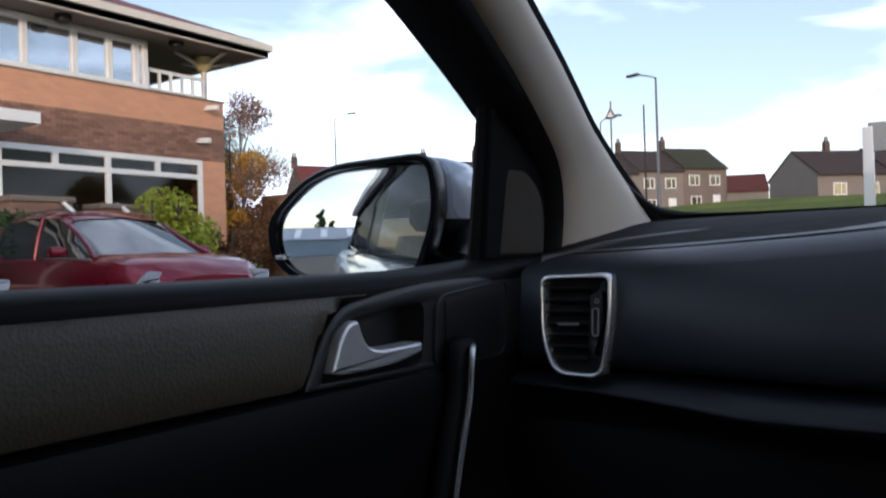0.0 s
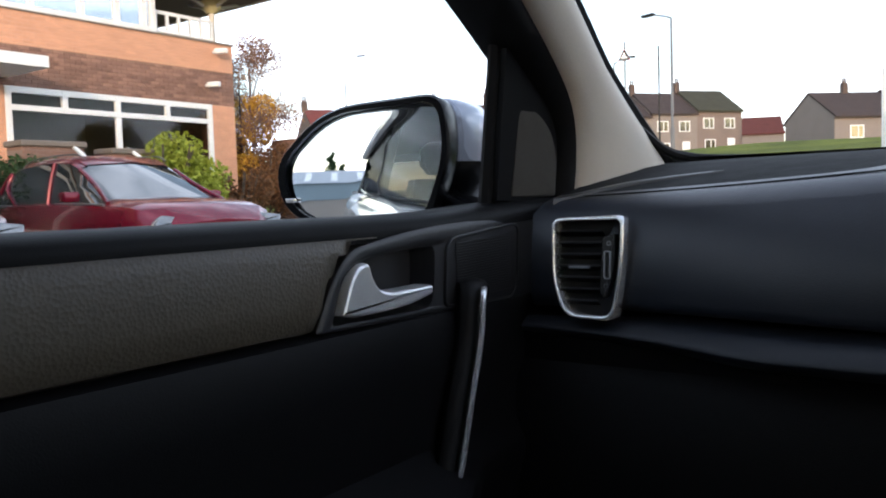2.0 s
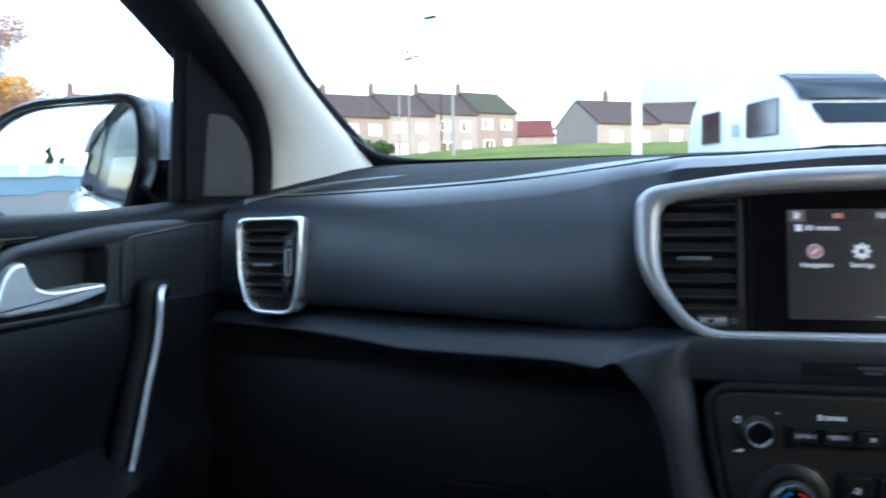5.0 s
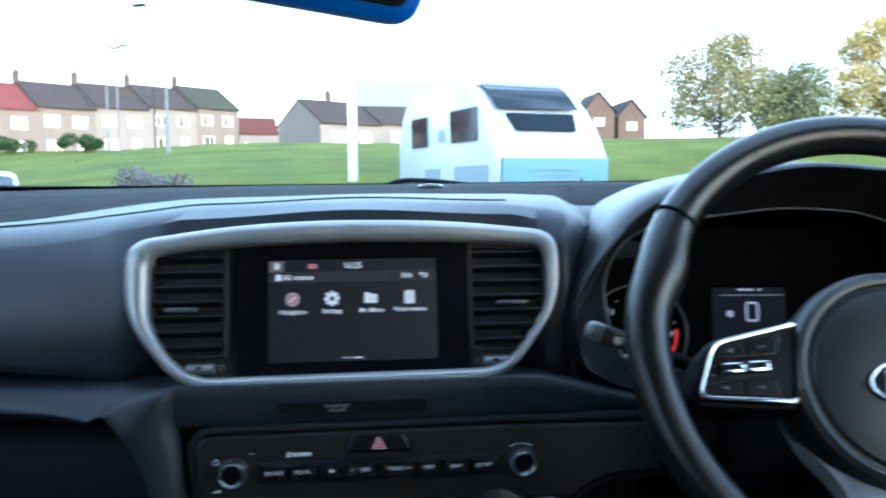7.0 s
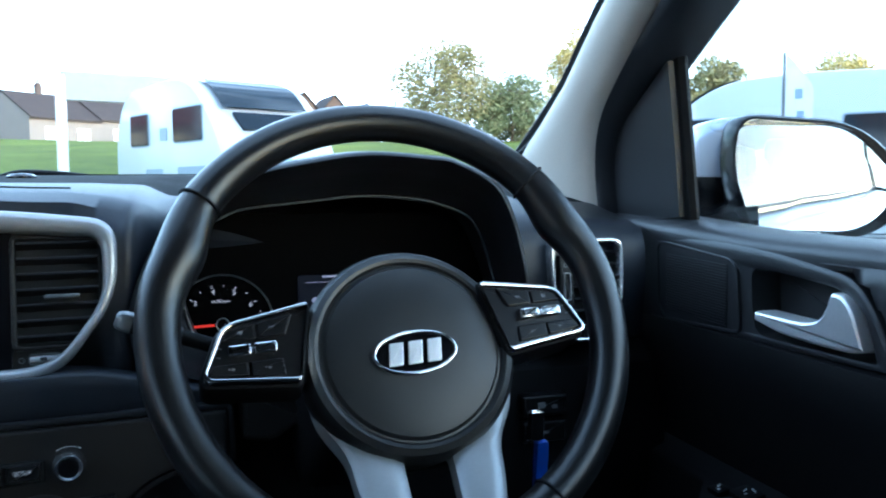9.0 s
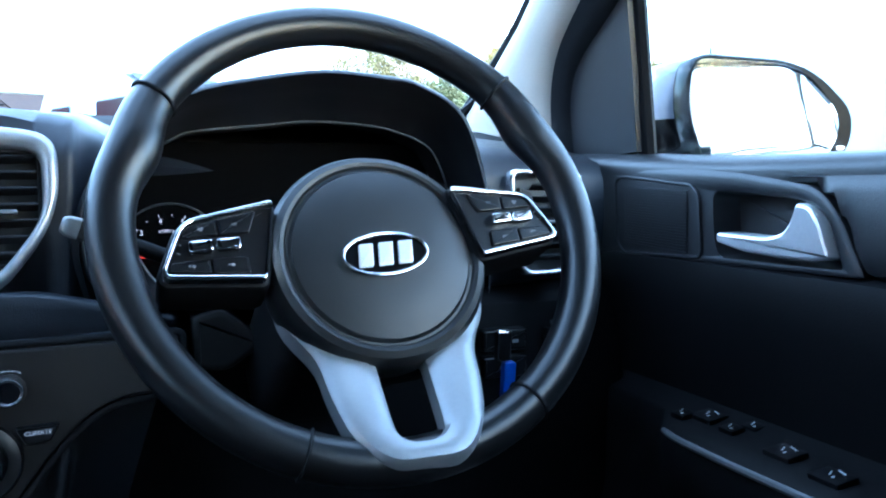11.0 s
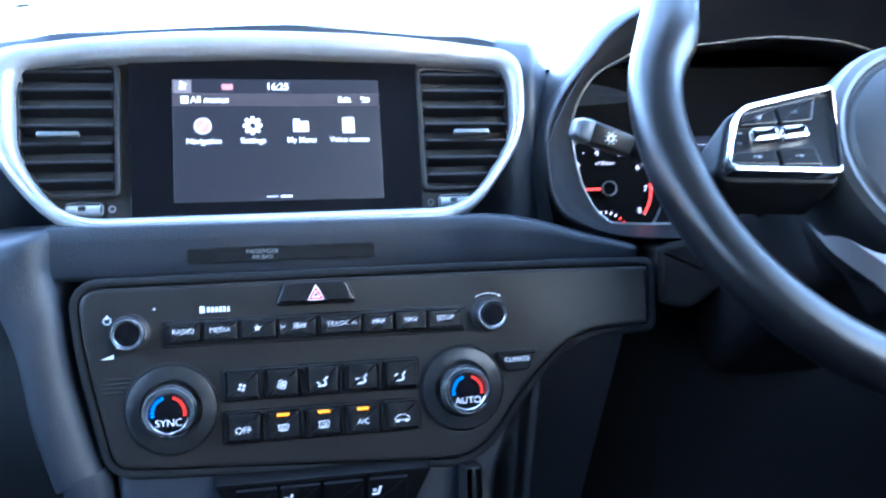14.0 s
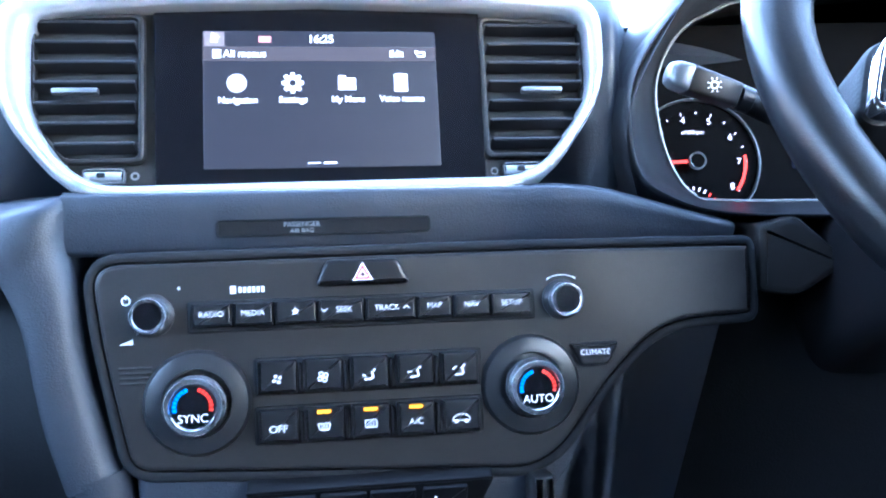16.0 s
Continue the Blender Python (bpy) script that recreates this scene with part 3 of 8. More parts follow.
icon("icon_compass", M_SCRPINK, lambda b: disc_at(b, -0.0500, 0.0076, 0.0050))
icon("icon_ring", M_SCRGREY, lambda b: disc_at(b, -0.0500, 0.0076, 0.0062, r0=0.0050))
icon("icon_needle", M_SCRTXT, lambda b: quad_at(b, -0.0500, 0.0076, 0.0065, 0.0014, 0.0008, turn=0.8))


def gear(b):
    disc_at(b, -0.0155, 0.0077, 0.0052, r0=0.0022)
    for k in range(8):
        a = math.pi * k / 4
        quad_at(b, -0.0155 + 0.0056 * math.cos(a), 0.0077 + 0.0056 * math.sin(a), 0.0024, 0.0024, 0.0006, turn=a)


icon("icon_gear", M_SCRTXT, gear)
icon("icon_folder", M_SCRTXT, lambda b: (quad_at(b, 0.0186, 0.0070, 0.0110, 0.0078), quad_at(b, 0.0155, 0.0118, 0.0046, 0.0016)))
icon("icon_folder_mark", M_SCRGREY, lambda b: disc_at(b, 0.0186, 0.0066, 0.0018, 0.0008, 3))
icon("icon_memo", M_SCRTXT, lambda b: quad_at(b, 0.0530, 0.0077, 0.0085, 0.0115))
icon("icon_memo_mark", M_SCRGREY, lambda b: (quad_at(b, 0.0530, 0.0077, 0.0014, 0.0058, 0.0008), quad_at(b, 0.0530, 0.0132, 0.0040, 0.0016, 0.0008)))
icon("icon_home", M_SCRTXT, lambda b: (quad_at(b, -0.0634, 0.0358, 0.0040, 0.0028), disc_at(b, -0.0634, 0.0380, 0.0034, 0.0006, 3)))
icon("icon_list", M_SCRTXT, lambda b: quad_at(b, -0.0620, 0.0269, 0.0050, 0.0056))
icon("icon_back", M_SCRTXT, lambda b: (quad_at(b, 0.0668, 0.0282, 0.0050, 0.0010), quad_at(b, 0.0668, 0.0256, 0.0050, 0.0010), quad_at(b, 0.0690, 0.0269, 0.0010, 0.0032), quad_at(b, 0.0640, 0.0282, 0.0018, 0.0026)))
icon("icon_signal", M_SCRPINK, lambda b: quad_at(b, -0.0323, 0.0366, 0.0078, 0.0042))
icon("page_mark", M_SCRTXT, lambda b: quad_at(b, 0.0065, -0.0444, 0.0080, 0.0013))
icon("page_mark", M_SCRGREY, lambda b: quad_at(b, -0.0035, -0.0444, 0.0080, 0.0010))


M_SLAT = mat("vent_slat_plastic", (0.008, 0.008, 0.009), 0.45, scale=60, var=0.1, spec=0.2)
M_DEEP = mat("vent_shaft", (0.003, 0.003, 0.003), 0.8, scale=60, var=0.2)


def middle_vent(s):
    sh = 0.0035 if s > 0 else 0.0
    vent = thing("air_vent", "black slatted dashboard air vent with chrome tab", "air vent", C1 @ Vector((s * 0.140, 0, 0)), "middle air vents")
    inner = round_poly([(s * (-0.109) * -1, 0.0505), (s * 0.1700 + sh, 0.0475), (s * 0.1685 + sh, -0.017), (s * 0.152 + sh, -0.0395), (s * 0.109, -0.0395)], 0.005, 4)
    outer = round_poly([(s * 0.1055, 0.0535), (s * 0.1720 + sh, 0.0505), (s * 0.1715 + sh, -0.018), (s * 0.1545 + sh, -0.0425), (s * 0.1055, -0.0425)], 0.006, 4)
    bm = bmesh.new()
    ring_slab(bm, outer, inner, C1, -0.0055, 0.0005, 0.0015)
    part("rim", bm, M_PANEL, vent)
    bm = bmesh.new()
    rings(bm, [[(*p, -0.004) for p in inset(inner, -0.0005)], [(*p, -0.0055) for p in inset(inner, -0.0005)]], C1, cap1=True)
    part("shaft", bm, M_DEEP, vent)
    for k in range(7):
        v = -0.0395 + 0.0900 * (k + 0.5) / 7
        far = 0.1690 + sh if v > -0.015 else 0.1690 + sh - (-0.015 - v) * 0.66
        bm = bmesh.new()
        box(bm, (far - 0.110, 0.0026, 0.010), C1 @ T(s * (far + 0.110) / 2, v, 0.0) @ Matrix.Rotation(radians(-24), 4, "X"), 0.0008, 1)
        part("slat", bm, M_SLAT, vent)
    bm = bmesh.new()
    box(bm, (0.027, 0.0035, 0.006), C1 @ T(s * 0.1440, 0.0005, 0.006), 0.0014, 2)
    part("tab", bm, M_TRIMLINE, vent, "satin metal tab")
    bm = bmesh.new()
    ring_slab(bm, rect(0.0245, 0.0092, s * 0.1295, -0.0500, 0.003), rect(0.0225, 0.0074, s * 0.1295, -0.0500, 0.0025), C1, -0.0055, -0.0010, 0.0005)
    part("wheel_rim", bm, M_TRIMLINE, vent)
    bm = bmesh.new()
    rings(bm, [[(s * 0.1295 + e * (0.0108 - c), -0.0500 + 0.0034 * math.cos(math.pi * j / 10), -0.0055 + 0.0060 * math.sin(math.pi * j / 10) * (1 - 10 * c)) for j in range(11)] for e, c in ((-1, 0.0), (-1, 0.0012), (1, 0.0012), (1, 0.0))], C1, close=False)
    part("thumb_wheel", bm, M_CHROME, vent, "satin thumb roller", angle=50)
    bm = bmesh.new()
    box(bm, (0.0050, 0.0030, 0.0020), C1 @ T(s * 0.1295 - 0.001, -0.0500, 0.0003), 0.0004, 1)
    part("grip", bm, M_BUTTON, vent)
    bm = bmesh.new()
    disc_at(bm, s * 0.1295 - 0.0175, -0.0502, 0.0024, -0.0055 + 0.0003, r0=0.0018)
    disc_at(bm, s * 0.1295 + 0.0175, -0.0496, 0.0026, -0.0055 + 0.0003, r0=0.0015)
    tagged(part("vent_marks", bm, M_DIMINK, vent, smooth=False), kind="stuff")


middle_vent(-1)
middle_vent(1)


def side_vent(s):
    m = plane_m((s * 0.622, 1.1505, 1.027), -4 * s, 5)
    vent = thing("air_vent", "black slatted side air vent with satin chrome surround", "air vent", m.translation, "side air vents")
    # u grows towards the car's middle on both sides
    f = m @ flip(-s)
    outer = round_poly([(-0.041, 0.052), (0.041, 0.054), (0.0405, 0.0), (0.031, -0.057), (-0.026, -0.055), (-0.0395, -0.016)], [0.012, 0.010, 0.05, 0.014, 0.018, 0.03], 5)
    inner = round_poly([(-0.0365, 0.0475), (0.0355, 0.0485), (0.0350, 0.0), (0.026, -0.0515), (-0.0222, -0.050), (-0.0350, -0.014)], [0.010, 0.008, 0.05, 0.012, 0.015, 0.03], 5)
    bm = bmesh.new()
    ring_slab(bm, outer, inner, f, -0.012, 0.010, 0.004)
    part("surround", bm, M_POLISHED, vent, "satin chrome surround", angle=50)
    bm = bmesh.new()
    slab(bm, inset(inner, -0.002), f, -0.03, -0.010, 0.0005)
    part("shaft", bm, M_DEEP, vent)
    for k in range(7):
        v = -0.044 + 0.086 * (k + 0.5) / 7
        a = -0.034 if v > -0.017 else -0.034 + (-0.017 - v) * 0.42
        b = 0.0135
        if v < -0.02:
            b = 0.0135 - (-0.02 - v) * 0.2
        bm = bmesh.new()
        box(bm, (b - a, 0.0026, 0.011), f @ T((a + b) / 2, v, -0.003) @ Matrix.Rotation(radians(-24), 4, "X"), 0.0008, 1)
        part("slat", bm, M_SLAT, vent)
    bm = bmesh.new()
    box(bm, (0.024, 0.003, 0.005), f @ T(-0.010, -0.001, 0.003), 0.0012, 2)
    part("tab", bm, M_TRIMLINE, vent, "satin metal tab")
    bm = bmesh.new()
    slab(bm, round_poly([(0.014, 0.030), (0.0285, 0.036), (0.0280, 0.0), (0.018, -0.034), (0.012, -0.028)], 0.003, 3), f, -0.010, 0.001, 0.001)
    cheek = part("cheek", bm, M_PANEL, vent)
    bm = bmesh.new()
    ring_slab(bm, rect(0.0075, 0.030, 0.0205, 0.002, 0.003), rect(0.0050, 0.027, 0.0205, 0.002, 0.002), f, 0.0, 0.004, 0.001)
    tagged(part("thumb_wheel", bm, M_CHROME, cheek), kind="stuff")
    bm = bmesh.new()
    disc_at(bm, 0.0215, 0.0245, 0.0026, 0.0014, m=f, r0=0.0015)
    disc_at(bm, 0.0190, -0.0200, 0.0026, 0.0014, m=f, r0=0.0019)
    tagged(part("vent_marks", bm, M_DIMINK, cheek, smooth=False), kind="stuff")


side_vent(-1)
side_vent(1)

# ---- airbag lamp strip, radio and climate panel ----
strip = thing("indicator_strip", "slim black warning lamp strip below the screen", "lamp strip", C1 @ Vector((0, -0.083, 0)))
SLOT = plane_m(C2 @ Vector((-0.0145, 0.0738, -0.0093)), 7.2, 5)
bm = bmesh.new()
ring_slab(bm, rect(0.1285, 0.0105, 0, 0, 0.003), rect(0.1265, 0.0087, 0, 0, 0.002), SLOT, -0.02, 0.0012, 0.0005)
part("rim", bm, M_DARK, strip)
bm = bmesh.new()
slab(bm, rect(0.1265, 0.0087, 0, 0, 0.002), SLOT, -0.02, 0.0006, 0.0004)
part("lens", bm, M_DARK, strip)
writing("lamp_text", "PASSENGER", 0.0042, SLOT @ T(-0.014, 0.0016, 0.0009), M_DIMINK, strip)
writing("lamp_text", "AIR BAG", 0.0038, SLOT @ T(-0.014, -0.0022, 0.0009), M_DIMINK, strip)

panel = thing("control_panel", "anthracite radio and climate control panel", "control panel", C2.translation)
P_OUT = round_poly([(-0.148, 0.054), (0.10, 0.0550), (0.2535, 0.0535), (0.2535, 0.0115), (0.195, 0.0085), (0.160, -0.020), (0.125, -0.0655), (0.105, -0.0765), (-0.127, -0.0640), (-0.143, 0.01)], [0.016, 0.02, 0.002, 0.002, 0.03, 0.03, 0.03, 0.02, 0.012, 0.03], 6)
bm = bmesh.new()
slab(bm, P_OUT, C2, -0.012, 0.0, 0.002)
part("face", bm, M_PANEL, panel, "anthracite satin face")
bm = bmesh.new()
ring_slab(bm, inset(P_OUT, -0.007), inset(P_OUT, -0.0008), C2, -0.012, -0.003, 0.002)
part("seal", bm, M_RUBBER, panel)


def dial(u, v, r_ring, r_knob, h, name, big):
    m = C2 @ T(u, v, 0)
    bm = bmesh.new()
    if big:
        lathe(bm, [(r_ring, -0.001), (r_ring, 0.0015), (r_ring - 0.002, 0.0045), (r_ring - 0.008, 0.006), (r_knob + 0.003, 0.006), (r_knob + 0.002, 0.0)], m, 48)
    else:
        lathe(bm, [(r_ring, -0.001), (r_ring, 0.001), (r_ring - 0.0015, 0.002), (r_knob, 0.002)], m, 40)
    knob = part(name, bm, M_KNOBRING if big else M_PANEL, panel, "turning knob with chrome rim")
    bm = bmesh.new()
    rw = 0.0038 if big else 0.0022
    lathe(bm, [(r_knob, 0.0), (r_knob, h * 0.5), (r_knob, h - 0.0015), (r_knob - 0.001, h), (r_knob - rw, h), (r_knob - rw - 0.0008, h - 0.0012)], m, 48)
    part("rim", bm, M_KNOBRIM, knob, "polished chrome rim")
    bm = bmesh.new()
    lathe(bm, [(r_knob - rw - 0.0006, h - 0.003), (r_knob - rw - 0.0008, h - 0.0010), (0.0, h - 0.0010)], m, 40)
    part("cap", bm, M_GLOSSBLK, knob)
    if big:
        bm = bmesh.new()
        for k in range(44):
            a = 2 * math.pi * k / 44
            box(bm, (0.0006, 0.0007, h * 0.55), m @ Matrix.Rotation(a, 4, "Z") @ T(r_knob, 0, h * 0.4))
        part("knurl", bm, M_KNOBRIM, knob)
    return knob, m


M_BLUEARC = glow("cold_scale_glow", (0.03, 0.25, 0.85), 0.5)
M_REDARC = glow("warm_scale_glow", (0.85, 0.04, 0.02), 0.5)
M_LETTER = glow("lit_letters", (0.75, 0.76, 0.80), 0.55)
M_AMBER = glow("amber_led", (1.0, 0.27, 0.0), 1.2, 0.6)


def arc(bm, m, r, w, a0, a1, n, h):
    for k in range(n):
        a = radians(a0 + (a1 - a0) * (k + 0.5) / n)
        quad_at(bm, r * math.cos(a), r * math.sin(a), w, r * abs(radians(a1 - a0)) / n * 0.8, h, m, a)


for u, txt in ((-0.0903, "SYNC"), (0.1062, "AUTO")):
    knob, m = dial(u, -0.0268, 0.0305, 0.0168, 0.020, "temperature_knob", True)
    bm = bmesh.new()
    arc(bm, m, 0.0100, 0.0022, 105, 195, 7, 0.0193)
    part("cold_scale", bm, M_BLUEARC, knob, smooth=False)
    bm = bmesh.new()
    arc(bm, m, 0.0100, 0.0022, 75, -15, 7, 0.0193)
    part("warm_scale", bm, M_REDARC, knob, smooth=False)
    writing("knob_text", txt, 0.0066, m @ T(0, -0.0065, 0.0193), M_LETTER, knob)
for u in (-0.1148, 0.1284):
    dial(u, 0.0242, 0.0125, 0.0108, 0.014, "radio_knob", False)

ROW1 = [(-0.0925, "RADIO"), (-0.0695, "MEDIA"), (-0.0458, "*"), (-0.0210, "v SEEK"), (0.0066, "TRACK ^"), (0.0373, "MAP"), (0.0594, "NAV"), (0.0825, "SETUP"), (0.1080, "")]
bm = bmesh.new()
slab(bm, rect(0.206, 0.0185, 0.0078, 0.0222, 0.002), C2, -0.004, 0.0018, 0.001)
part("button_bed", bm, M_RUBBER, panel)
for (a, txt), (b, _) in zip(ROW1, ROW1[1:]):
    bm = bmesh.new()
    slab(bm, rect(b - a - 0.0012, 0.0135, (a + b) / 2, 0.0228, 0.0008), C2, 0.0, 0.0062, 0.0012)
    key = part("button", bm, M_BUTTON, panel)
    if txt == "*":
        bm = bmesh.new()
        pts = [((0.0026 if k % 2 == 0 else 0.0012) * math.cos(math.pi / 2 + math.pi * k / 5), (0.0026 if k % 2 == 0 else 0.0012) * math.sin(math.pi / 2 + math.pi * k / 5)) for k in range(10)]
        bm.faces.new([bm.verts.new(C2 @ Vector(((a + b) / 2 + x, 0.0236 + y, 0.0066))) for x, y in pts])
        part("star_mark", bm, M_LETTER, key, smooth=False)
    else:
        writing("button_text", txt.replace("v ", "").replace(" ^", ""), 0.0046, C2 @ T((a + b) / 2 + (0.002 if "v" in txt else -0.002 if "^" in txt else 0), 0.0236, 0.0066), M_LETTER, key)
        if "v" in txt or "^" in txt:
            bm = bmesh.new()
            d = 1 if "^" in txt else -1
            uu = (a + b) / 2 + d * 0.0095
            for e in (-1, 1):
                quad_at(bm, uu + e * 0.0009, 0.0236, 0.0026, 0.0006, 0.0066, C2, -e * d * 0.75)
            part("arrow_mark", bm, M_LETTER, key, smooth=False)

ICON_U = [-0.0448, -0.0187, 0.0083, 0.0350, 0.0617]
for row, (v, h) in enumerate(((-0.0140, 0.0192), (-0.0423, 0.0195))):
    bm = bmesh.new()
    slab(bm, rect(0.1345, h + 0.003, 0.0088, v, 0.002), C2, -0.004, 0.0018, 0.001)
    part("button_bed", bm, M_RUBBER, panel)
    for k, u in enumerate(ICON_U):
        bm = bmesh.new()
        slab(bm, rect(0.0225, h, u, v, 0.0012), C2, 0.0, 0.0075, 0.0015)
        key = part("button", bm, M_BUTTON, panel)
        if k < 4:
            bm = bmesh.new()
            slab(bm, round_poly([(u + 0.0125, v - h / 2), (u + 0.0158, v - h / 2), (u + 0.0138, v + h / 2 - 0.002), (u + 0.0122, v + h / 2 - 0.002)], 0.0006, 2), C2, 0.0, 0.0068, 0.0008)
            part("divider", bm, M_PANEL, panel)
        if row == 1 and k in (0, 3):
            writing("button_text", "OFF" if k == 0 else "A/C", 0.0060 if k == 0 else 0.0052, C2 @ T(u, v - 0.0015, 0.0079), M_LETTER, key)
        else:
            bm = bmesh.new()
            W = C2 @ T(u, v - 0.001, 0.0079)
            if row == 0 and k < 2:
                for q in range(4):
                    a = math.pi / 2 * q + 0.5
                    disc_at(bm, 0.0019 * math.cos(a), 0.0019 * math.sin(a), 0.0010 + 0.0006 * k, 0, 10, W, (0.0 if k == 0 else 0.0009))
            elif row == 0:
                disc_at(bm, 0.0028, 0.0026, 0.0009, 0, 10, W)
                quad_at(bm, 0.0018, -0.0002, 0.0012, 0.0044, 0, W, 0.25)
                quad_at(bm, -0.0006, -0.0026, 0.0046, 0.0011, 0, W, 0.1)
                quad_at(bm, -0.0030, 0.0004 + 0.001 * (k - 3), 0.0030, 0.0009, 0, W, -0.6 + 0.6 * (k - 2))
            elif k in (1, 2):
                pts = [(-0.0040, 0.0018), (0.0040, 0.0018), (0.0026, -0.0026), (-0.0026, -0.0026)] if k == 1 else [(-0.0036, 0.0022), (0.0036, 0.0022), (0.0036, -0.0026), (-0.0036, -0.0026)]
                o = round_poly(pts, 0.001, 3)
                rings(bm, [[(*p, 0) for p in o], [(*p, 0) for p in inset(o, 0.0006)]], W)
                for d in (-0.0014, 0, 0.0014):
                    quad_at(bm, d, -0.0006, 0.0005, 0.0034, 0.0001, W)
            else:
                o = round_poly([(-0.0055, -0.0018), (0.0055, -0.0018), (0.0052, 0.0006), (0.0022, 0.0024), (-0.0022, 0.0024), (-0.0050, 0.0004)], 0.001, 3)
                rings(bm, [[(*p, 0) for p in o], [(*p, 0) for p in inset(o, 0.0006)]], W)
                disc_at(bm, -0.003, -0.002, 0.0012, 0.0001, 10, W)
                disc_at(bm, 0.003, -0.002, 0.0012, 0.0001, 10, W)
            part("button_mark", bm, M_LETTER, key, smooth=False)
        if row == 1 and 1 <= k <= 3:
            bm = bmesh.new()
            slab(bm, rect(0.0082, 0.0020, u, v + 0.0072, 0.0008), C2, 0.005, 0.0080, 0.0003)
            part("indicator_led", bm, M_AMBER, key, "lit amber light bar")

bm = bmesh.new()
slab(bm, round_poly([(-0.0215, 0.0376), (0.0345, 0.0376), (0.0275, 0.0530), (-0.0150, 0.0530)], 0.004, 5), C2, -0.003, 0.0055, 0.002)
hazard = part("hazard_button", bm, M_BUTTON, panel, "black hazard button with red triangle")
for r0, r1, mm in ((0.0072, 0.0058, M_INK), (0.0054, 0.0036, glow("hazard_red", (0.8, 0.10, 0.10), 0.8)), (0.0034, 0.0022, M_INK)):
    bm = bmesh.new()
    A = [(0.0063 + r0 * math.cos(math.pi / 2 + 2.0944 * k), 0.0438 + r0 * math.sin(math.pi / 2 + 2.0944 * k), 0.0059) for k in range(3)]
    B = [(0.0063 + r1 * math.cos(math.pi / 2 + 2.0944 * k), 0.0438 + r1 * math.sin(math.pi / 2 + 2.0944 * k), 0.0059) for k in range(3)]
    rings(bm, [A, B], C2)
    part("triangle_mark", bm, mm, hazard, smooth=False)
bm = bmesh.new()
slab(bm, round_poly([(0.1385, -0.0178), (0.1560, -0.0172), (0.1630, -0.0030), (0.1310, -0.0030)], 0.003, 4), C2, -0.003, 0.004, 0.0015)
key = part("climate_button", bm, M_BUTTON, panel)
writing("button_text", "CLIMATE", 0.0047, C2 @ T(0.1470, -0.0090, 0.0044), M_LETTER, key)
for k in range(4):
    bm = bmesh.new()
    box(bm, (0.0185 - 0.0004 * k, 0.0014, 0.002), C2 @ T(-0.1245, -0.0055 - 0.0029 * k, 0.0002), 0.0004, 1)
    part("slit", bm, M_DEEP, panel)
bm = bmesh.new()
disc_at(bm, -0.1290, 0.0330, 0.0026, 0.0003, 18, C2, 0.0019)
quad_at(bm, -0.1290, 0.0352, 0.0007, 0.0026, 0.0004, C2)
bm.faces.new([bm.verts.new(C2 @ Vector(p)) for p in ((-0.1335, 0.0080, 0.0003), (-0.1255, 0.0080, 0.0003), (-0.1255, 0.0110, 0.0003))])
for k in range(9):
    a = radians(60 + 60 * k / 8)
    quad_at(bm, 0.1284 + 0.0165 * math.cos(a), 0.0242 + 0.0150 * math.sin(a), 0.0005 + 0.0004 * (k in (0, 8)), 0.0022, 0.0003, C2, a)
disc_at(bm, -0.0995, 0.0393, 0.0009, 0.0003, 10, C2)
quad_at(bm, -0.0690, 0.0374, 0.0032, 0.0046, 0.0003, C2)
for k in range(6):
    quad_at(bm, -0.0650 + k * 0.0026, 0.0372, 0.0018, 0.0034, 0.0003, C2)
tagged(part("panel_marks", bm, M_INK, panel, smooth=False), kind="stuff")

# heated seat switches under the panel
seatsw = thing("seat_heater_switches", "black seat heater switch plate with seat symbols", "switch plate", C2 @ Vector((0.008, -0.1, 0)))
LOW = plane_m(C2 @ Vector((0.008, -0.079, 0.006)), 7.2, -22)
bm = bmesh.new()
slab(bm, round_poly([(-0.058, -0.045), (0.058, -0.045), (0.0735, 0.0), (-0.0735, 0.0)], 0.004, 4), LOW, -0.012, 0.0, 0.0015)
part("plate", bm, M_DARK, seatsw)
for u in (-0.046, -0.017, 0.012, 0.043):
    bm = bmesh.new()
    slab(bm, rect(0.027, 0.024, u, -0.0165, 0.0015), LOW, -0.004, 0.0025, 0.001)
    key = part("switch", bm, M_DARK, seatsw)
    if u in (-0.017, 0.043):
        bm = bmesh.new()
        W = LOW @ T(u - 0.008, -0.014, 0.003)
        quad_at(bm, 0.0018, 0.001, 0.0016, 0.0060, 0, W, -0.2)
        quad_at(bm, -0.0008, -0.0028, 0.0052, 0.0014, 0, W)
        quad_at(bm, -0.0022, 0.0006, 0.0006, 0.0032, 0, W, 0.2)
        quad_at(bm, -0.0008, 0.0006, 0.0006, 0.0032, 0, W, 0.2)
        part("seat_mark", bm, M_LETTER, key, smooth=False)
bm = bmesh.new()
slab(bm, round_poly([(0.098, -0.30), (0.118, -0.30), (0.1165, -0.080), (0.103, -0.080)], 0.002, 3), C2, -0.02, 0.012, 0.004)
part("console_edge", bm, M_PANEL, seatsw, "dark satin console edge")

# ---- instrument cluster ----
cluster = thing("instrument_cluster", "dark instrument cluster under a black hood", "instrument cluster", (0.38, 1.2, 1.05))


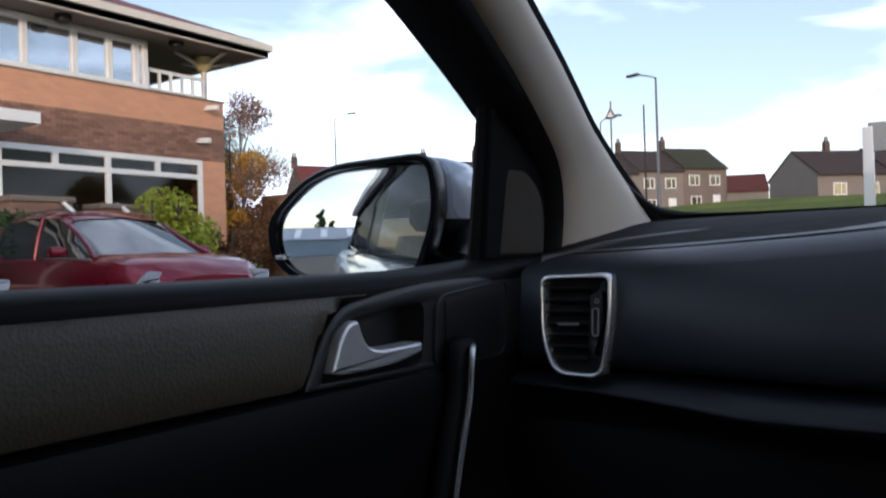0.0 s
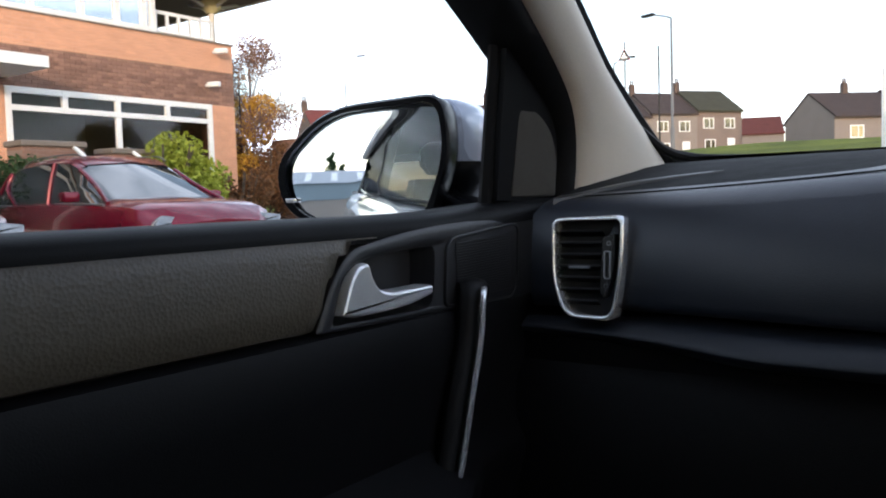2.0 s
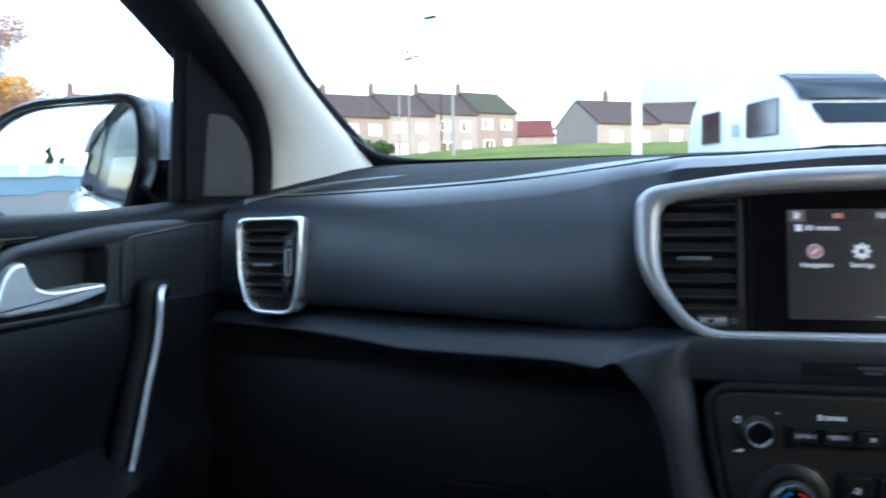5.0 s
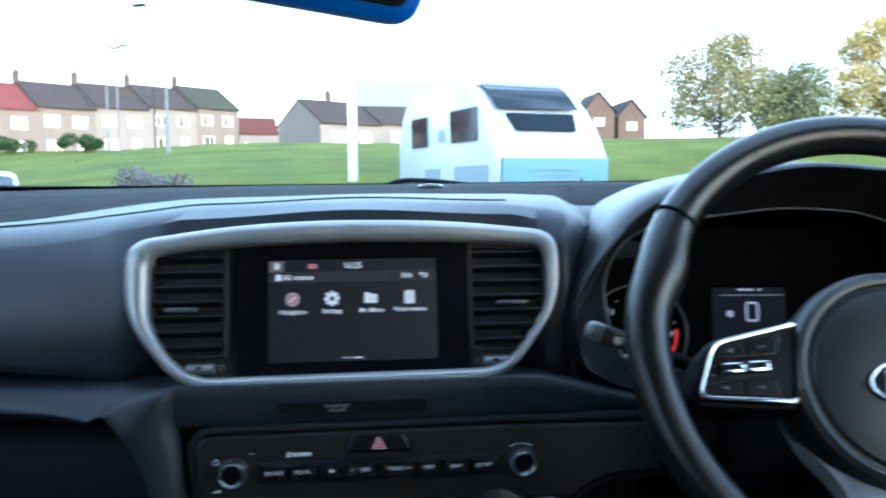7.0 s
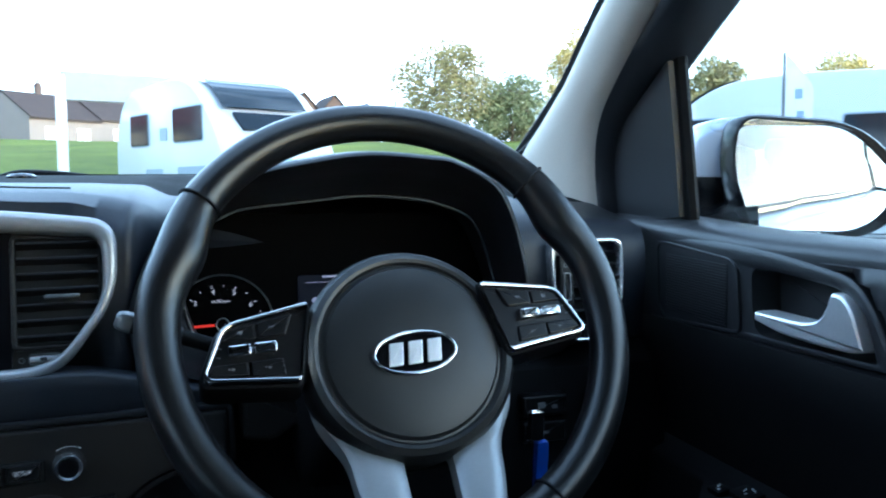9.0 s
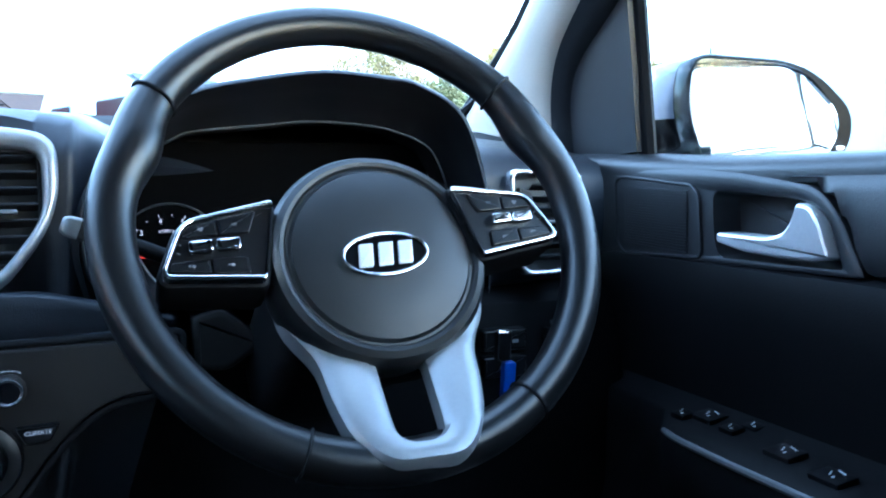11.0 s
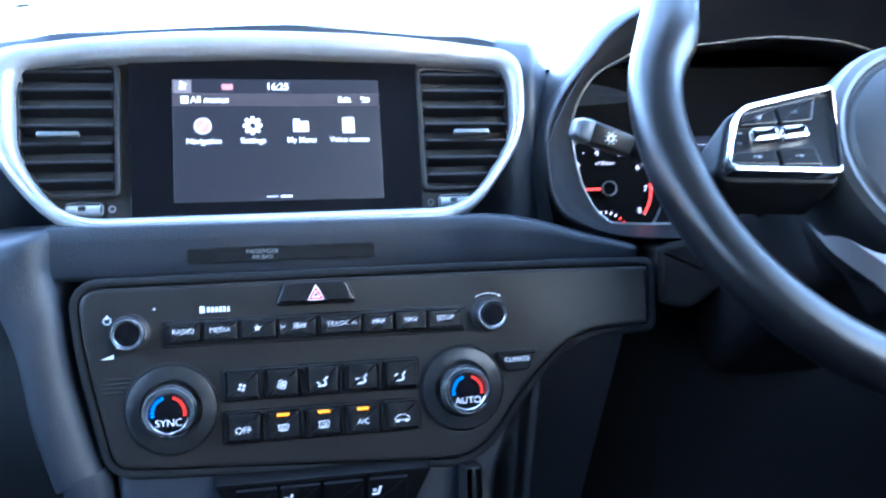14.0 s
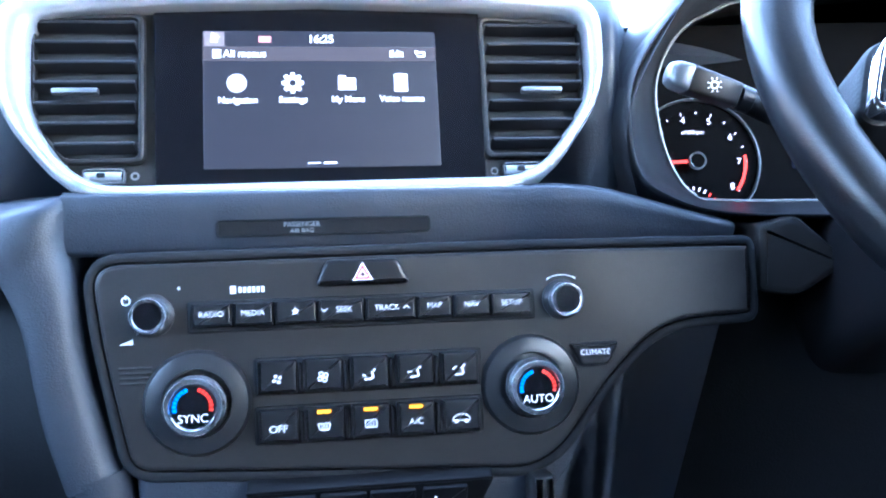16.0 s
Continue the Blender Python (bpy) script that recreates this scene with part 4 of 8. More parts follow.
def hood_arch(y, grow, rise, drop):
    pts = [(-0.190, -0.150), (-0.203, -0.10), (-0.200, -0.06), (-0.168, 0.0), (-0.142, 0.028), (-0.106, 0.045), (-0.054, 0.0565), (0.0, 0.064), (0.0535, 0.061), (0.087, 0.055), (0.130, 0.026), (0.153, -0.046), (0.155, -0.14)]
    return [(0.382 + p[0] * grow, y, 1.10 + rise + p[1] * (drop if p[1] > 0 else 1.0)) for p in [tuple(q) for q in smooth_path([Vector((a, b, 0)) for a, b in pts], 6)]]


# mouth of the hood and the opening round the gauges, both closed below
MOUTH = [(0.382, 1.164), (0.328, 1.1565), (0.276, 1.145), (0.240, 1.126), (0.212, 1.098), (0.1905, 1.070), (0.1812, 1.0463), (0.1812, 1.0193), (0.187, 0.991), (0.206, 0.976), (0.236, 0.966), (0.29, 0.962), (0.382, 0.960), (0.47, 0.962), (0.52, 0.972), (0.537, 1.01), (0.535, 1.054), (0.512, 1.126), (0.469, 1.155), (0.4355, 1.161)]
OPENING = [(0.382, 1.1261), (0.332, 1.1212), (0.2741, 1.115), (0.2547, 1.1083), (0.2343, 1.0967), (0.2209, 1.079), (0.2137, 1.0571), (0.2146, 1.035), (0.2206, 1.0087), (0.2297, 0.9892), (0.2405, 0.9775), (0.2600, 0.9718), (0.382, 0.9700), (0.48, 0.9718), (0.505, 0.985), (0.5235, 1.020), (0.5225, 1.045), (0.502, 1.0987), (0.4625, 1.1180), (0.4315, 1.1235)]


def opening_loop(y, w, out=0.0):
    """A closed loop between the opening (w = 0) and the mouth (w = 1), grown by out."""
    pts = [Vector((a[0] + (b[0] - a[0]) * w, y, a[1] + (b[1] - a[1]) * w)) for a, b in zip(OPENING, MOUTH)]
    mid = Vector((0.37, y, 1.05))
    return smooth_path([p + (p - mid).normalized() * out for p in pts], 5, closed=True)


bm = bmesh.new()
rings(bm, [hood_arch(1.105, 1.0, 0.0, 1.0), hood_arch(1.112, 1.03, 0.004, 1.0),
           hood_arch(1.16, 1.05, 0.006, 1.0), hood_arch(1.28, 1.06, 0.005, 1.0), hood_arch(1.40, 1.04, -0.002, 0.9), hood_arch(1.50, 0.95, -0.03, 0.6)], close=False)
part("hood", bm, M_DASHTOP, cluster, "black grained hood", angle=60)
bm = bmesh.new()
rings(bm, [opening_loop(1.160, 1.0, 0.004), opening_loop(1.112, 1.0, 0.004), opening_loop(1.106, 1.0, 0.002), opening_loop(1.105, 1.0), opening_loop(1.108, 0.93), opening_loop(1.130, 0.66), opening_loop(1.150, 0.36), opening_loop(1.156, 0.20), opening_loop(1.166, 0.06), opening_loop(1.168, 0.0), opening_loop(1.215, -0.04)])
part("hood_lining", bm, M_DASHTOP, cluster, "black grained lining of the hood", angle=60)
bm = bmesh.new()
sweep(bm, opening_loop(1.165, 0.0), 0.0011, 0.0011, seg=8, up=(0, 1, 0), closed=True)
part("hood_trim", bm, M_TRIMLINE, cluster, "thin satin trim line")
GP = plane_m((0.377, 1.2, 1.05), 0, 10)
bm = bmesh.new()
slab(bm, round_poly([(-0.195, -0.11), (0.165, -0.11), (0.165, 0.06), (-0.195, 0.06)], 0.03, 6), GP, -0.02, -0.002, 0.001)
part("gauge_plate", bm, M_GAUGEFACE, cluster)
M_RED = glow("gauge_red", (0.95, 0.05, 0.03), 1.2, 0.6)
M_GAUGETXT = glow("gauge_white", (0.95, 0.84, 0.88), 0.95, 0.6)


def gauge(u, v, r, labels, redfrom, needle):
    m = GP @ T(u, v, 0)
    bm = bmesh.new()
    rings(bm, [[(q * math.cos(2 * math.pi * k / 48), q * math.sin(2 * math.pi * k / 48), h) for k in range(48)] for q, h in ((r + 0.0080, -0.002), (r + 0.0080, 0.0015), (r + 0.0074, 0.002), (r + 0.0066, 0.0015), (r + 0.0066, -0.002))], m)
    dialob = part("gauge", bm, M_TRIMLINE, cluster, "round gauge with thin dark silver rim")
    bm = bmesh.new()
    n = len(labels)
    for k, t in enumerate(labels):
        a = radians(245 - 281 * k / (n - 1))
        if t:
            writing("gauge_number", t, 0.0072, m @ T((r - 0.0085) * math.cos(a), (r - 0.0085) * math.sin(a), 0.0005), M_GAUGETXT, dialob)
    for k in range((n - 1) * 2 + 1):
        a = radians(245 - 281 * k / ((n - 1) * 2))
        quad_at(bm, (r - 0.0035) * math.cos(a), (r - 0.0035) * math.sin(a), 0.0028 if k % 2 == 0 else 0.0018, 0.0007, 0.0005, m, a)
    part("scale", bm, M_GAUGETXT, dialob, smooth=False)
    if redfrom:
        bm = bmesh.new()
        for k in range(10):
            a = radians(245 - 281 * (redfrom + (n - 1 - redfrom) * (k + 0.5) / 10) / (n - 1))
            quad_at(bm, (r - 0.0038) * math.cos(a), (r - 0.0038) * math.sin(a), 0.0024, r * 0.085, 0.0007, m, a)
        part("red_zone", bm, M_RED, dialob, smooth=False)
    a = radians(needle)
    bm = bmesh.new()
    quad_at(bm, 0.0200 * math.cos(a), 0.0200 * math.sin(a), 0.0250, 0.0024, 0.004, m, a)
    part("needle", bm, M_RED, dialob, smooth=False)
    bm = bmesh.new()
    lathe(bm, [(0.0056, 0.0), (0.0056, 0.005), (0.0050, 0.0056), (0.0, 0.0056)], m, 24)
    part("needle_hub", bm, M_GAUGEFACE, dialob)
    bm = bmesh.new()
    lathe(bm, [(0.0066, 0.003), (0.0066, 0.0055), (0.0061, 0.0060), (0.0056, 0.0055), (0.0056, 0.003)], m, 28)
    part("hub_ring", bm, M_CHROME, dialob, "thin silver ring round the needle hub")
    return dialob


g1 = gauge(-0.1255, -0.0495, 0.0418, [str(k) for k in range(9)], 6.8, 182)
writing("gauge_text", "x1000rpm", 0.0042, GP @ T(-0.1270, -0.0265, 0.0005), M_GAUGETXT, g1)
for k in range(9):
    a = radians(130 - 92 * k / 8)
    bm = bmesh.new()
    quad_at(bm, -0.1310 + 0.0225 * math.cos(a), -0.0925 + 0.0225 * math.sin(a), 0.0028, 0.0012, 0.0006, GP, a)
    part("temperature_tick", bm, M_RED if k > 6 else M_GAUGETXT, g1, smooth=False)
g2 = gauge(0.0950, -0.0495, 0.0418, ["0", "20", "40", "60", "80", "100", "120", "140"], 0, 225)
bm = bmesh.new()
slab(bm, rect(0.072, 0.052, -0.015, -0.030, 0.003), GP, -0.002, 0.0008, 0.0004)
mid = part("trip_display", bm, glow("trip_glow", (0.012, 0.013, 0.02), 0.8, 0.6), cluster, "small lit trip display")
bm = bmesh.new()
quad_at(bm, -0.018, -0.006, 0.016, 0.0020, 0.0012, GP)
quad_at(bm, -0.004, -0.006, 0.004, 0.0020, 0.0012, GP)
quad_at(bm, -0.012, -0.0115, 0.062, 0.0005, 0.0012, GP)
o = rect(0.013, 0.020, -0.012, -0.028, 0.004)
rings(bm, [[(*p, 0.0012) for p in o], [(*p, 0.0012) for p in inset(o, 0.0022)]], GP)
disc_at(bm, -0.034, -0.030, 0.0035, 0.0012, 14, GP)
part("trip_marks", bm, glow("trip_marks_glow", (0.75, 0.70, 0.9), 0.7), mid, smooth=False)

# ---- steering column, stalk, key ----
column = thing("steering_column", "black plastic steering column shroud", "steering column", (0.38, 1.08, 0.98))
bm = bmesh.new()
COL = Matrix.Translation((0.372, 0.9357, 1.022)) @ Matrix.Rotation(radians(62), 4, "X")
slab(bm, round_poly([(-0.055, -0.06), (0.055, -0.06), (0.062, 0.02), (0.040, 0.045), (-0.040, 0.045), (-0.062, 0.02)], 0.02, 5), COL, -0.26, -0.065, 0.012)
part("shroud", bm, M_DARK, column)
stalk = thing("light_stalk", "black light and indicator stalk with lamp symbol", "control stalk", (0.25, 1.0, 1.03))
bm = bmesh.new()
sp = smooth_path([(0.345, 1.045, 0.972), (0.275, 1.020, 1.001), (0.213, 1.003, 1.0265), (0.176, 1.0, 1.0400)], 5)
sweep(bm, sp, 0.0058, 0.0058, seg=14)
part("arm", bm, M_DARK, stalk)
d = (sp[-1] - sp[-4]).normalized()
tip = d.to_track_quat("Z", "Y").to_matrix().to_4x4()
tip.translation = sp[-1] - d * 0.036


def cap_ring(h, w, r):
    return [(p[0], p[1], h) for p in round_poly([(-w, -w * 0.96), (w, -w * 0.96), (w, w * 0.96), (-w, w * 0.96)], r, 4)]


bm = bmesh.new()
rings(bm, [cap_ring(h, w, 0.0026) for h, w in ((0.0, 0.0062), (0.0008, 0.0068), (0.026, 0.0074), (0.0275, 0.0070))], tip, cap0=True, cap1=True)
part("twist_cap", bm, M_PANEL, stalk, angle=50)
bm = bmesh.new()
rings(bm, [cap_ring(h, w, r) for h, w, r in ((0.0270, 0.0066, 0.0026), (0.0280, 0.0076, 0.0028), (0.0350, 0.0072, 0.0034), (0.0385, 0.0058, 0.0040), (0.0395, 0.0040, 0.0030))], tip, cap0=True, cap1=True)
part("end_cap", bm, M_TRIMLINE, stalk, "satin grey end cap", angle=50)
bm = bmesh.new()
lathe(bm, [(0.0058, -0.0085), (0.0068, -0.0080), (0.0070, -0.0015), (0.0060, -0.0010)], tip, 24)
part("collar", bm, M_BUTTON, stalk)
bm = bmesh.new()
SM = plane_m((0.1955, 0.9935, 1.0330), 4, 0)
SM = SM @ Matrix.Rotation(radians(-21), 4, "Z")
disc_at(bm, 0, 0, 0.0022, 0.001, 14, SM, 0.0015)
for k in range(8):
    a = math.pi / 4 * k
    quad_at(bm, 0.0034 * math.cos(a), 0.0034 * math.sin(a), 0.0013, 0.0005, 0.001, SM, a)
part("lamp_mark", bm, M_INK, stalk, smooth=False)
keyt = thing("ignition_key", "ignition key with metal ring and blue fob", "car key", (0.49, 1.0, 0.94))
bm = bmesh.new()
KM = plane_m((0.503, 1.0, 0.932), 0, -6)
slab(bm, rect(0.013, 0.026, 0, 0, 0.003), KM, -0.004, 0.003, 0.001)
part("blade_head", bm, M_BRIGHT, keyt, "shiny metal clip")
bm = bmesh.new()
slab(bm, rect(0.011, 0.055, 0.006, -0.042, 0.003), KM, -0.004, 0.003, 0.001)
part("fob", bm, mat("blue_plastic", (0.02, 0.06, 0.35), 0.35, scale=40), keyt, "blue plastic fob")

# ---- steering wheel ----
WM = Matrix.Translation((0.3688, 0.9357, 1.041)) @ Matrix.Rotation(radians(0.8), 4, "Z") @ Matrix.Rotation(radians(62), 4, "X") @ Matrix.Rotation(radians(4.0), 4, "Z")
wheel = thing("steering_wheel", "black leather steering wheel with silver lower spoke", "steering wheel", WM.translation)
R = 0.1642


def rim_r(f):
    a = (f * 360.0) % 360
    bulge = sum(math.exp(-((a - c) / 10.0) ** 2) for c in (24, 156))
    return 0.0148 + 0.0032 * bulge


bm = bmesh.new()
N = 96
loops = []
for k in range(N):
    f = k / N
    a = 2 * math.pi * f
    r = rim_r(f)
    inn = 0.0055 * sum(math.exp(-((math.degrees(a) - c) / 9.0) ** 2) for c in (24, 156))
    c = Vector((math.cos(a), math.sin(a), 0))
    loops.append([c * (R - inn + r * math.cos(t)) + Vector((0, 0, 1)) * r * 0.98 * math.sin(t) for t in [2 * math.pi * j / 16 for j in range(16)]])
rings(bm, loops + [loops[0]], WM)
bmesh.ops.remove_doubles(bm, verts=bm.verts, dist=1e-6)
part("rim", bm, M_LEATHER, wheel, "black leather rim", angle=80)
for deg in (38, 141, 244, 300):
    a = radians(deg)
    r = rim_r(deg / 360) + 0.0006
    inn = 0.0055 * sum(math.exp(-((deg - c) / 9.0) ** 2) for c in (24, 156))
    bm = bmesh.new()
    c = Vector((math.cos(a), math.sin(a), 0))
    ring = [c * (R - inn + r * math.cos(t)) + Vector((0, 0, r * math.sin(t))) for t in [2 * math.pi * j / 20 for j in range(20)]]
    sweep(bm, ring, 0.0012, 0.0012, seg=6, closed=True, up=c.cross(Vector((0, 0, 1))), m=WM)
    part("seam", bm, M_RUBBER, wheel)
bm = bmesh.new()
lathe(bm, [(0.070, -0.062), (0.0775, -0.040), (0.0790, -0.018), (0.0780, -0.008), (0.0745, -0.002), (0.0700, 0.0002), (0.0675, -0.0006), (0.0660, -0.0026), (0.0642, -0.0024), (0.0620, 0.0006), (0.050, 0.0035), (0.030, 0.0052), (0.0, 0.0058)], WM @ T(0.0060, -0.0240, 0), 64)
hub = part("airbag_cover", bm, M_HUB, wheel, "round black airbag cover", angle=25)
bm = bmesh.new()
E_OUT = [Vector((0.0310 * math.cos(2 * math.pi * k / 48), 0.0160 * math.sin(2 * math.pi * k / 48))) for k in range(48)]
E_IN = [Vector((0.0285 * math.cos(2 * math.pi * k / 48), 0.0137 * math.sin(2 * math.pi * k / 48))) for k in range(48)]
ring_slab(bm, E_OUT, E_IN, WM @ T(0.0050, -0.0284, 0.0042), -0.002, 0.0045, 0.001)
part("emblem_ring", bm, M_BRIGHT, hub, "chrome oval emblem")
bm = bmesh.new()
slab(bm, E_IN, WM @ T(0.0050, -0.0284, 0.0042), -0.002, 0.0028, 0.0004)
part("emblem_field", bm, M_GLOSSBLK, hub)
# three plain slanted bars in the badge's colour
for u in (-0.0140, 0.0, 0.0140):
    bm = bmesh.new()
    slab(bm, round_poly([(u - 0.0064, -0.0082), (u + 0.0036, -0.0082), (u + 0.0064, 0.0082), (u - 0.0036, 0.0082)], 0.0008, 2), WM @ T(0.0050, -0.0284, 0.0042), 0.002, 0.0045, 0.0006)
    part("emblem_bar", bm, M_BADGE, hub, "silver bar")
# flat dark letters paint the shade of embossed ones
writing("airbag_text", "AIRBAG", 0.0075, WM @ T(0.0105, -0.0620, 0.0030), mat("emboss_shade", (0.003, 0.003, 0.003), 0.6, scale=200), hub)

for s in (-1, 1):
    F = WM @ flip(s) @ T(0, 0, 0.009)
    pod = round_poly([(0.064, 0.0180), (0.1235, 0.0082), (0.1405, -0.0300), (0.0760, -0.0375)], [0.003, 0.010, 0.008, 0.003], 5)
    pod_in = round_poly([(0.064, 0.0150), (0.1215, 0.0055), (0.1370, -0.0272), (0.0760, -0.0345)], [0.003, 0.008, 0.006, 0.003], 5)
    bm = bmesh.new()
    slab(bm, inset(pod, -0.003), F, -0.044, -0.008, 0.004)
    spoke = part("side_spoke", bm, M_DARK, wheel)
    bm = bmesh.new()
    ring_slab(bm, pod, pod_in, F, -0.012, 0.0005, 0.0012)
    part("spoke_trim", bm, M_BRIGHT, spoke, "chrome outline")
    bm = bmesh.new()
    slab(bm, pod_in, F, -0.012, -0.003, 0.0008)
    part("button_plate", bm, M_BUTTON, spoke)
    for pts in (((0.076, 0.0110), (0.1005, 0.0070), (0.1005, -0.0035), (0.082, -0.0035)), ((0.1020, 0.0067), (0.1200, 0.0038), (0.1240, -0.0035), (0.1020, -0.0035)),
                ((0.086, -0.0195), (0.1075, -0.0195), (0.1075, -0.0292), (0.085, -0.0312)), ((0.1090, -0.0195), (0.1315, -0.0195), (0.1345, -0.0265), (0.1090, -0.0290))):
        bm = bmesh.new()
        slab(bm, round_poly(pts, 0.0015, 3), F, -0.004, -0.0008, 0.0008)
        part("button", bm, M_BUTTON, spoke)
    bm = bmesh.new()
    slab(bm, rect(0.0155, 0.0080, 0.0965, -0.0115, 0.0020), F, -0.004, 0.0035, 0.002)
    part("rocker", bm, M_BRIGHT, spoke, "chrome rocker switch")
    bm = bmesh.new()
    slab(bm, rect(0.0155, 0.0080, 0.1135, -0.0115, 0.0020), F, -0.004, 0.0035, 0.002)
    part("rocker", bm, M_BRIGHT, spoke, "chrome rocker switch")
    for u, v, w, h in ((0.0910, 0.0025, 0.0040, 0.0018), (0.112, 0.0010, 0.0034, 0.0032), (0.0965, -0.0250, 0.0046, 0.0015), (0.120, -0.0235, 0.0046, 0.0018), (0.1260, -0.0085, 0.0030, 0.0008), (0.1275, -0.0145, 0.0030, 0.0008)):
        bm = bmesh.new()
        quad_at(bm, u - w * 0.22, v, w * 0.45, h, -0.0005, F, 0.5)
        quad_at(bm, u + w * 0.30, v + 0.0004, w * 0.25, h * 0.7, -0.0005, F, -0.3)
        part("button_mark", bm, M_DIMINK, spoke, smooth=False)

AX = -0.0025                                     # the spoke's axis on the wheel; its foot leans towards the driver, over the rim
SPK = WM @ T(0, -0.080, -0.012) @ Matrix.Rotation(radians(-22), 4, "X") @ T(0, -0.0945, 0) @ Matrix.Rotation(radians(-4.5), 4, "Z") @ T(0, 0.0945, 0)
U_L = ((-0.0755, 0.0470), (-0.0725, 0.0216), (-0.0540, -0.0110), (-0.0510, -0.0400), (-0.0430, -0.0720), (-0.0270, -0.0945))
I_L = ((-0.0175, -0.0125), (-0.0175, -0.0250), (-0.0172, -0.0410), (-0.0168, -0.0600), (-0.0158, -0.0735), (-0.0070, -0.0800))
U_OUT = round_poly([(AX + u, v) for u, v in U_L] + [(AX - u, v) for u, v in U_L[::-1]], [0.003, 0.02, 0.012, 0.03, 0.012, 0.02, 0.02, 0.012, 0.03, 0.012, 0.02, 0.003], 4)
U_IN = round_poly([(AX + u, v) for u, v in I_L] + [(AX - u, v) for u, v in I_L[::-1]], 0.005, 4)
bm = bmesh.new()
ring_slab(bm, U_OUT, U_IN, SPK, -0.020, 0.0, 0.005)
part("lower_spoke", bm, M_SILVER, wheel, "satin silver lower spoke")
bm = bmesh.new()
slab(bm, round_poly([(-0.05, -0.03), (-0.035, -0.10), (0.043, -0.10), (0.058, -0.03)], 0.01, 4), WM, -0.07, -0.040, 0.006)
part("spoke_back", bm, M_DARK, wheel)


# ---- doors ----
def door(s):
    X = lambda x: -s * x                       # x given for the near side as negative
    d = thing("door_2" if s > 0 else "door_1", "black car door trim with brown-black leather pad and chrome lever" if s < 0 else "black car door trim with chrome lever and window switches", "door", (s * 0.72, 0.6, 0.9), "front doors")
    tagged(d, kind="structure")

    def loft(name, ys, section, material, label="", angle=50, parent=None, close=False):
        bm = bmesh.new()
        rings(bm, [[(X(x), y, z) for x, z in section(y)] for y in ys], close=close, cap0=close, cap1=close)
        return part(name, bm, material, parent or d, label, angle=angle)

    ys = sorted([-0.35 + 0.05 * k for k in range(24)] + [0.802 + 0.007 * k for k in range(30)])

    def plate_edge(z):
        """Where the front plate's curved outline cuts the pad."""
        for (za, ya), (zb, yb) in zip(EDGE, EDGE[1:]):
            if z <= zb:
                return ya + (yb - ya) * max(0.0, (z - za) / (zb - za))
        return EDGE[-1][1]

    EDGE = ((0.99, 0.838), (1.03, 0.852), (1.045, 0.862), (1.06, 0.885), (1.07, 0.93), (1.078, 1.00))

    def pad(y):
        row = []
        for x, z in ((-0.7240, 1.0735), (-0.7195, 1.070), (-0.7165, 1.058), (-0.7150, 1.040), (-0.7145, 1.022), (-0.7155, 1.008), (-0.719, 0.998), (-0.730, 0.994)):
            e = plate_edge(z)
            row.append((x - 0.009 * sstep(e - 0.012, e + 0.006, y) - 0.06 * sstep(e + 0.006, e + 0.018, y), z))
        return row

    loft("leather_pad", [y for y in ys if y < 1.0], pad, M_DOORPAD if s < 0 else M_DOOR, "grained leather pad")
    yr = sorted([-0.35 + 0.06 * k for k in range(20)] + [0.853 + 0.04 * k for k in range(13)] + [1.355])

    def sill(y):
        r = 0.0 + 0.016 * sstep(0.95, 1.36, y)
        i = -0.7205 + 0.03 * sstep(1.05, 1.36, y) * 0.5
        return [(-0.79, 1.088 + r), (-0.752, 1.0905 + r), (i - 0.012, 1.088 + r), (i - 0.002, 1.082 + r), (i, 1.075 + r), (i - 0.001, 1.066 + r)]

    # left rail darker than right: each side's light is put into the plastic
    loft("sill_rail", [y for y in yr if y <= 1.36], sill, M_DARK if s < 0 else M_DOOR)
    # front plate with the lever pocket
    DM = Matrix(((0, 0, -s, s * 0.7185), (1, 0, 0, 0), (0, 1, 0, 0), (0, 0, 0, 1)))
    PO = round_poly([(0.838, 0.994), (1.215, 0.986), (1.30, 1.02), (1.30, 1.088), (0.98, 1.076), (0.885, 1.062), (0.862, 1.040)], [0.004, 0.01, 0.02, 0.01, 0.05, 0.03, 0.03], 5)
    PI = round_poly([(0.858, 0.999), (1.000, 0.998), (1.006, 1.02), (1.0085, 1.058), (0.98, 1.0585), (0.90, 1.0525), (0.874, 1.040)], [0.004, 0.012, 0.02, 0.010, 0.05, 0.03, 0.02], 5)
    bm = bmesh.new()
    ring_slab(bm, PO, PI, DM, -0.012, 0.0, 0.002)
    part("lever_plate", bm, M_DOOR, d)
    bm = bmesh.new()
    rings(bm, [[(*p, -0.002) for p in PI], [(*p, -0.030) for p in inset(PI, 0.004)]], DM, cap1=True)
    part("lever_pocket", bm, M_DOOR, d)
    LV = round_poly([(0.864, 1.007), (0.876, 1.036), (0.886, 1.0475), (0.901, 1.0500), (0.905, 1.036), (0.913, 1.0250), (0.930, 1.0200), (0.994, 1.0210), (0.994, 1.0120), (0.960, 1.0055), (0.920, 1.0035), (0.880, 1.0035)], [0.002, 0.01, 0.006, 0.006, 0.01, 0.01, 0.01, 0.003, 0.003, 0.01, 0.01, 0.004], 4)
    bm = bmesh.new()
    slab(bm, LV, DM, -0.016, 0.006, 0.003, flat=False)
    part("door_lever", bm, M_LEVER, d, "satin silver door lever", angle=30)
    # ribbed tweeter panel
    bm = bmesh.new()
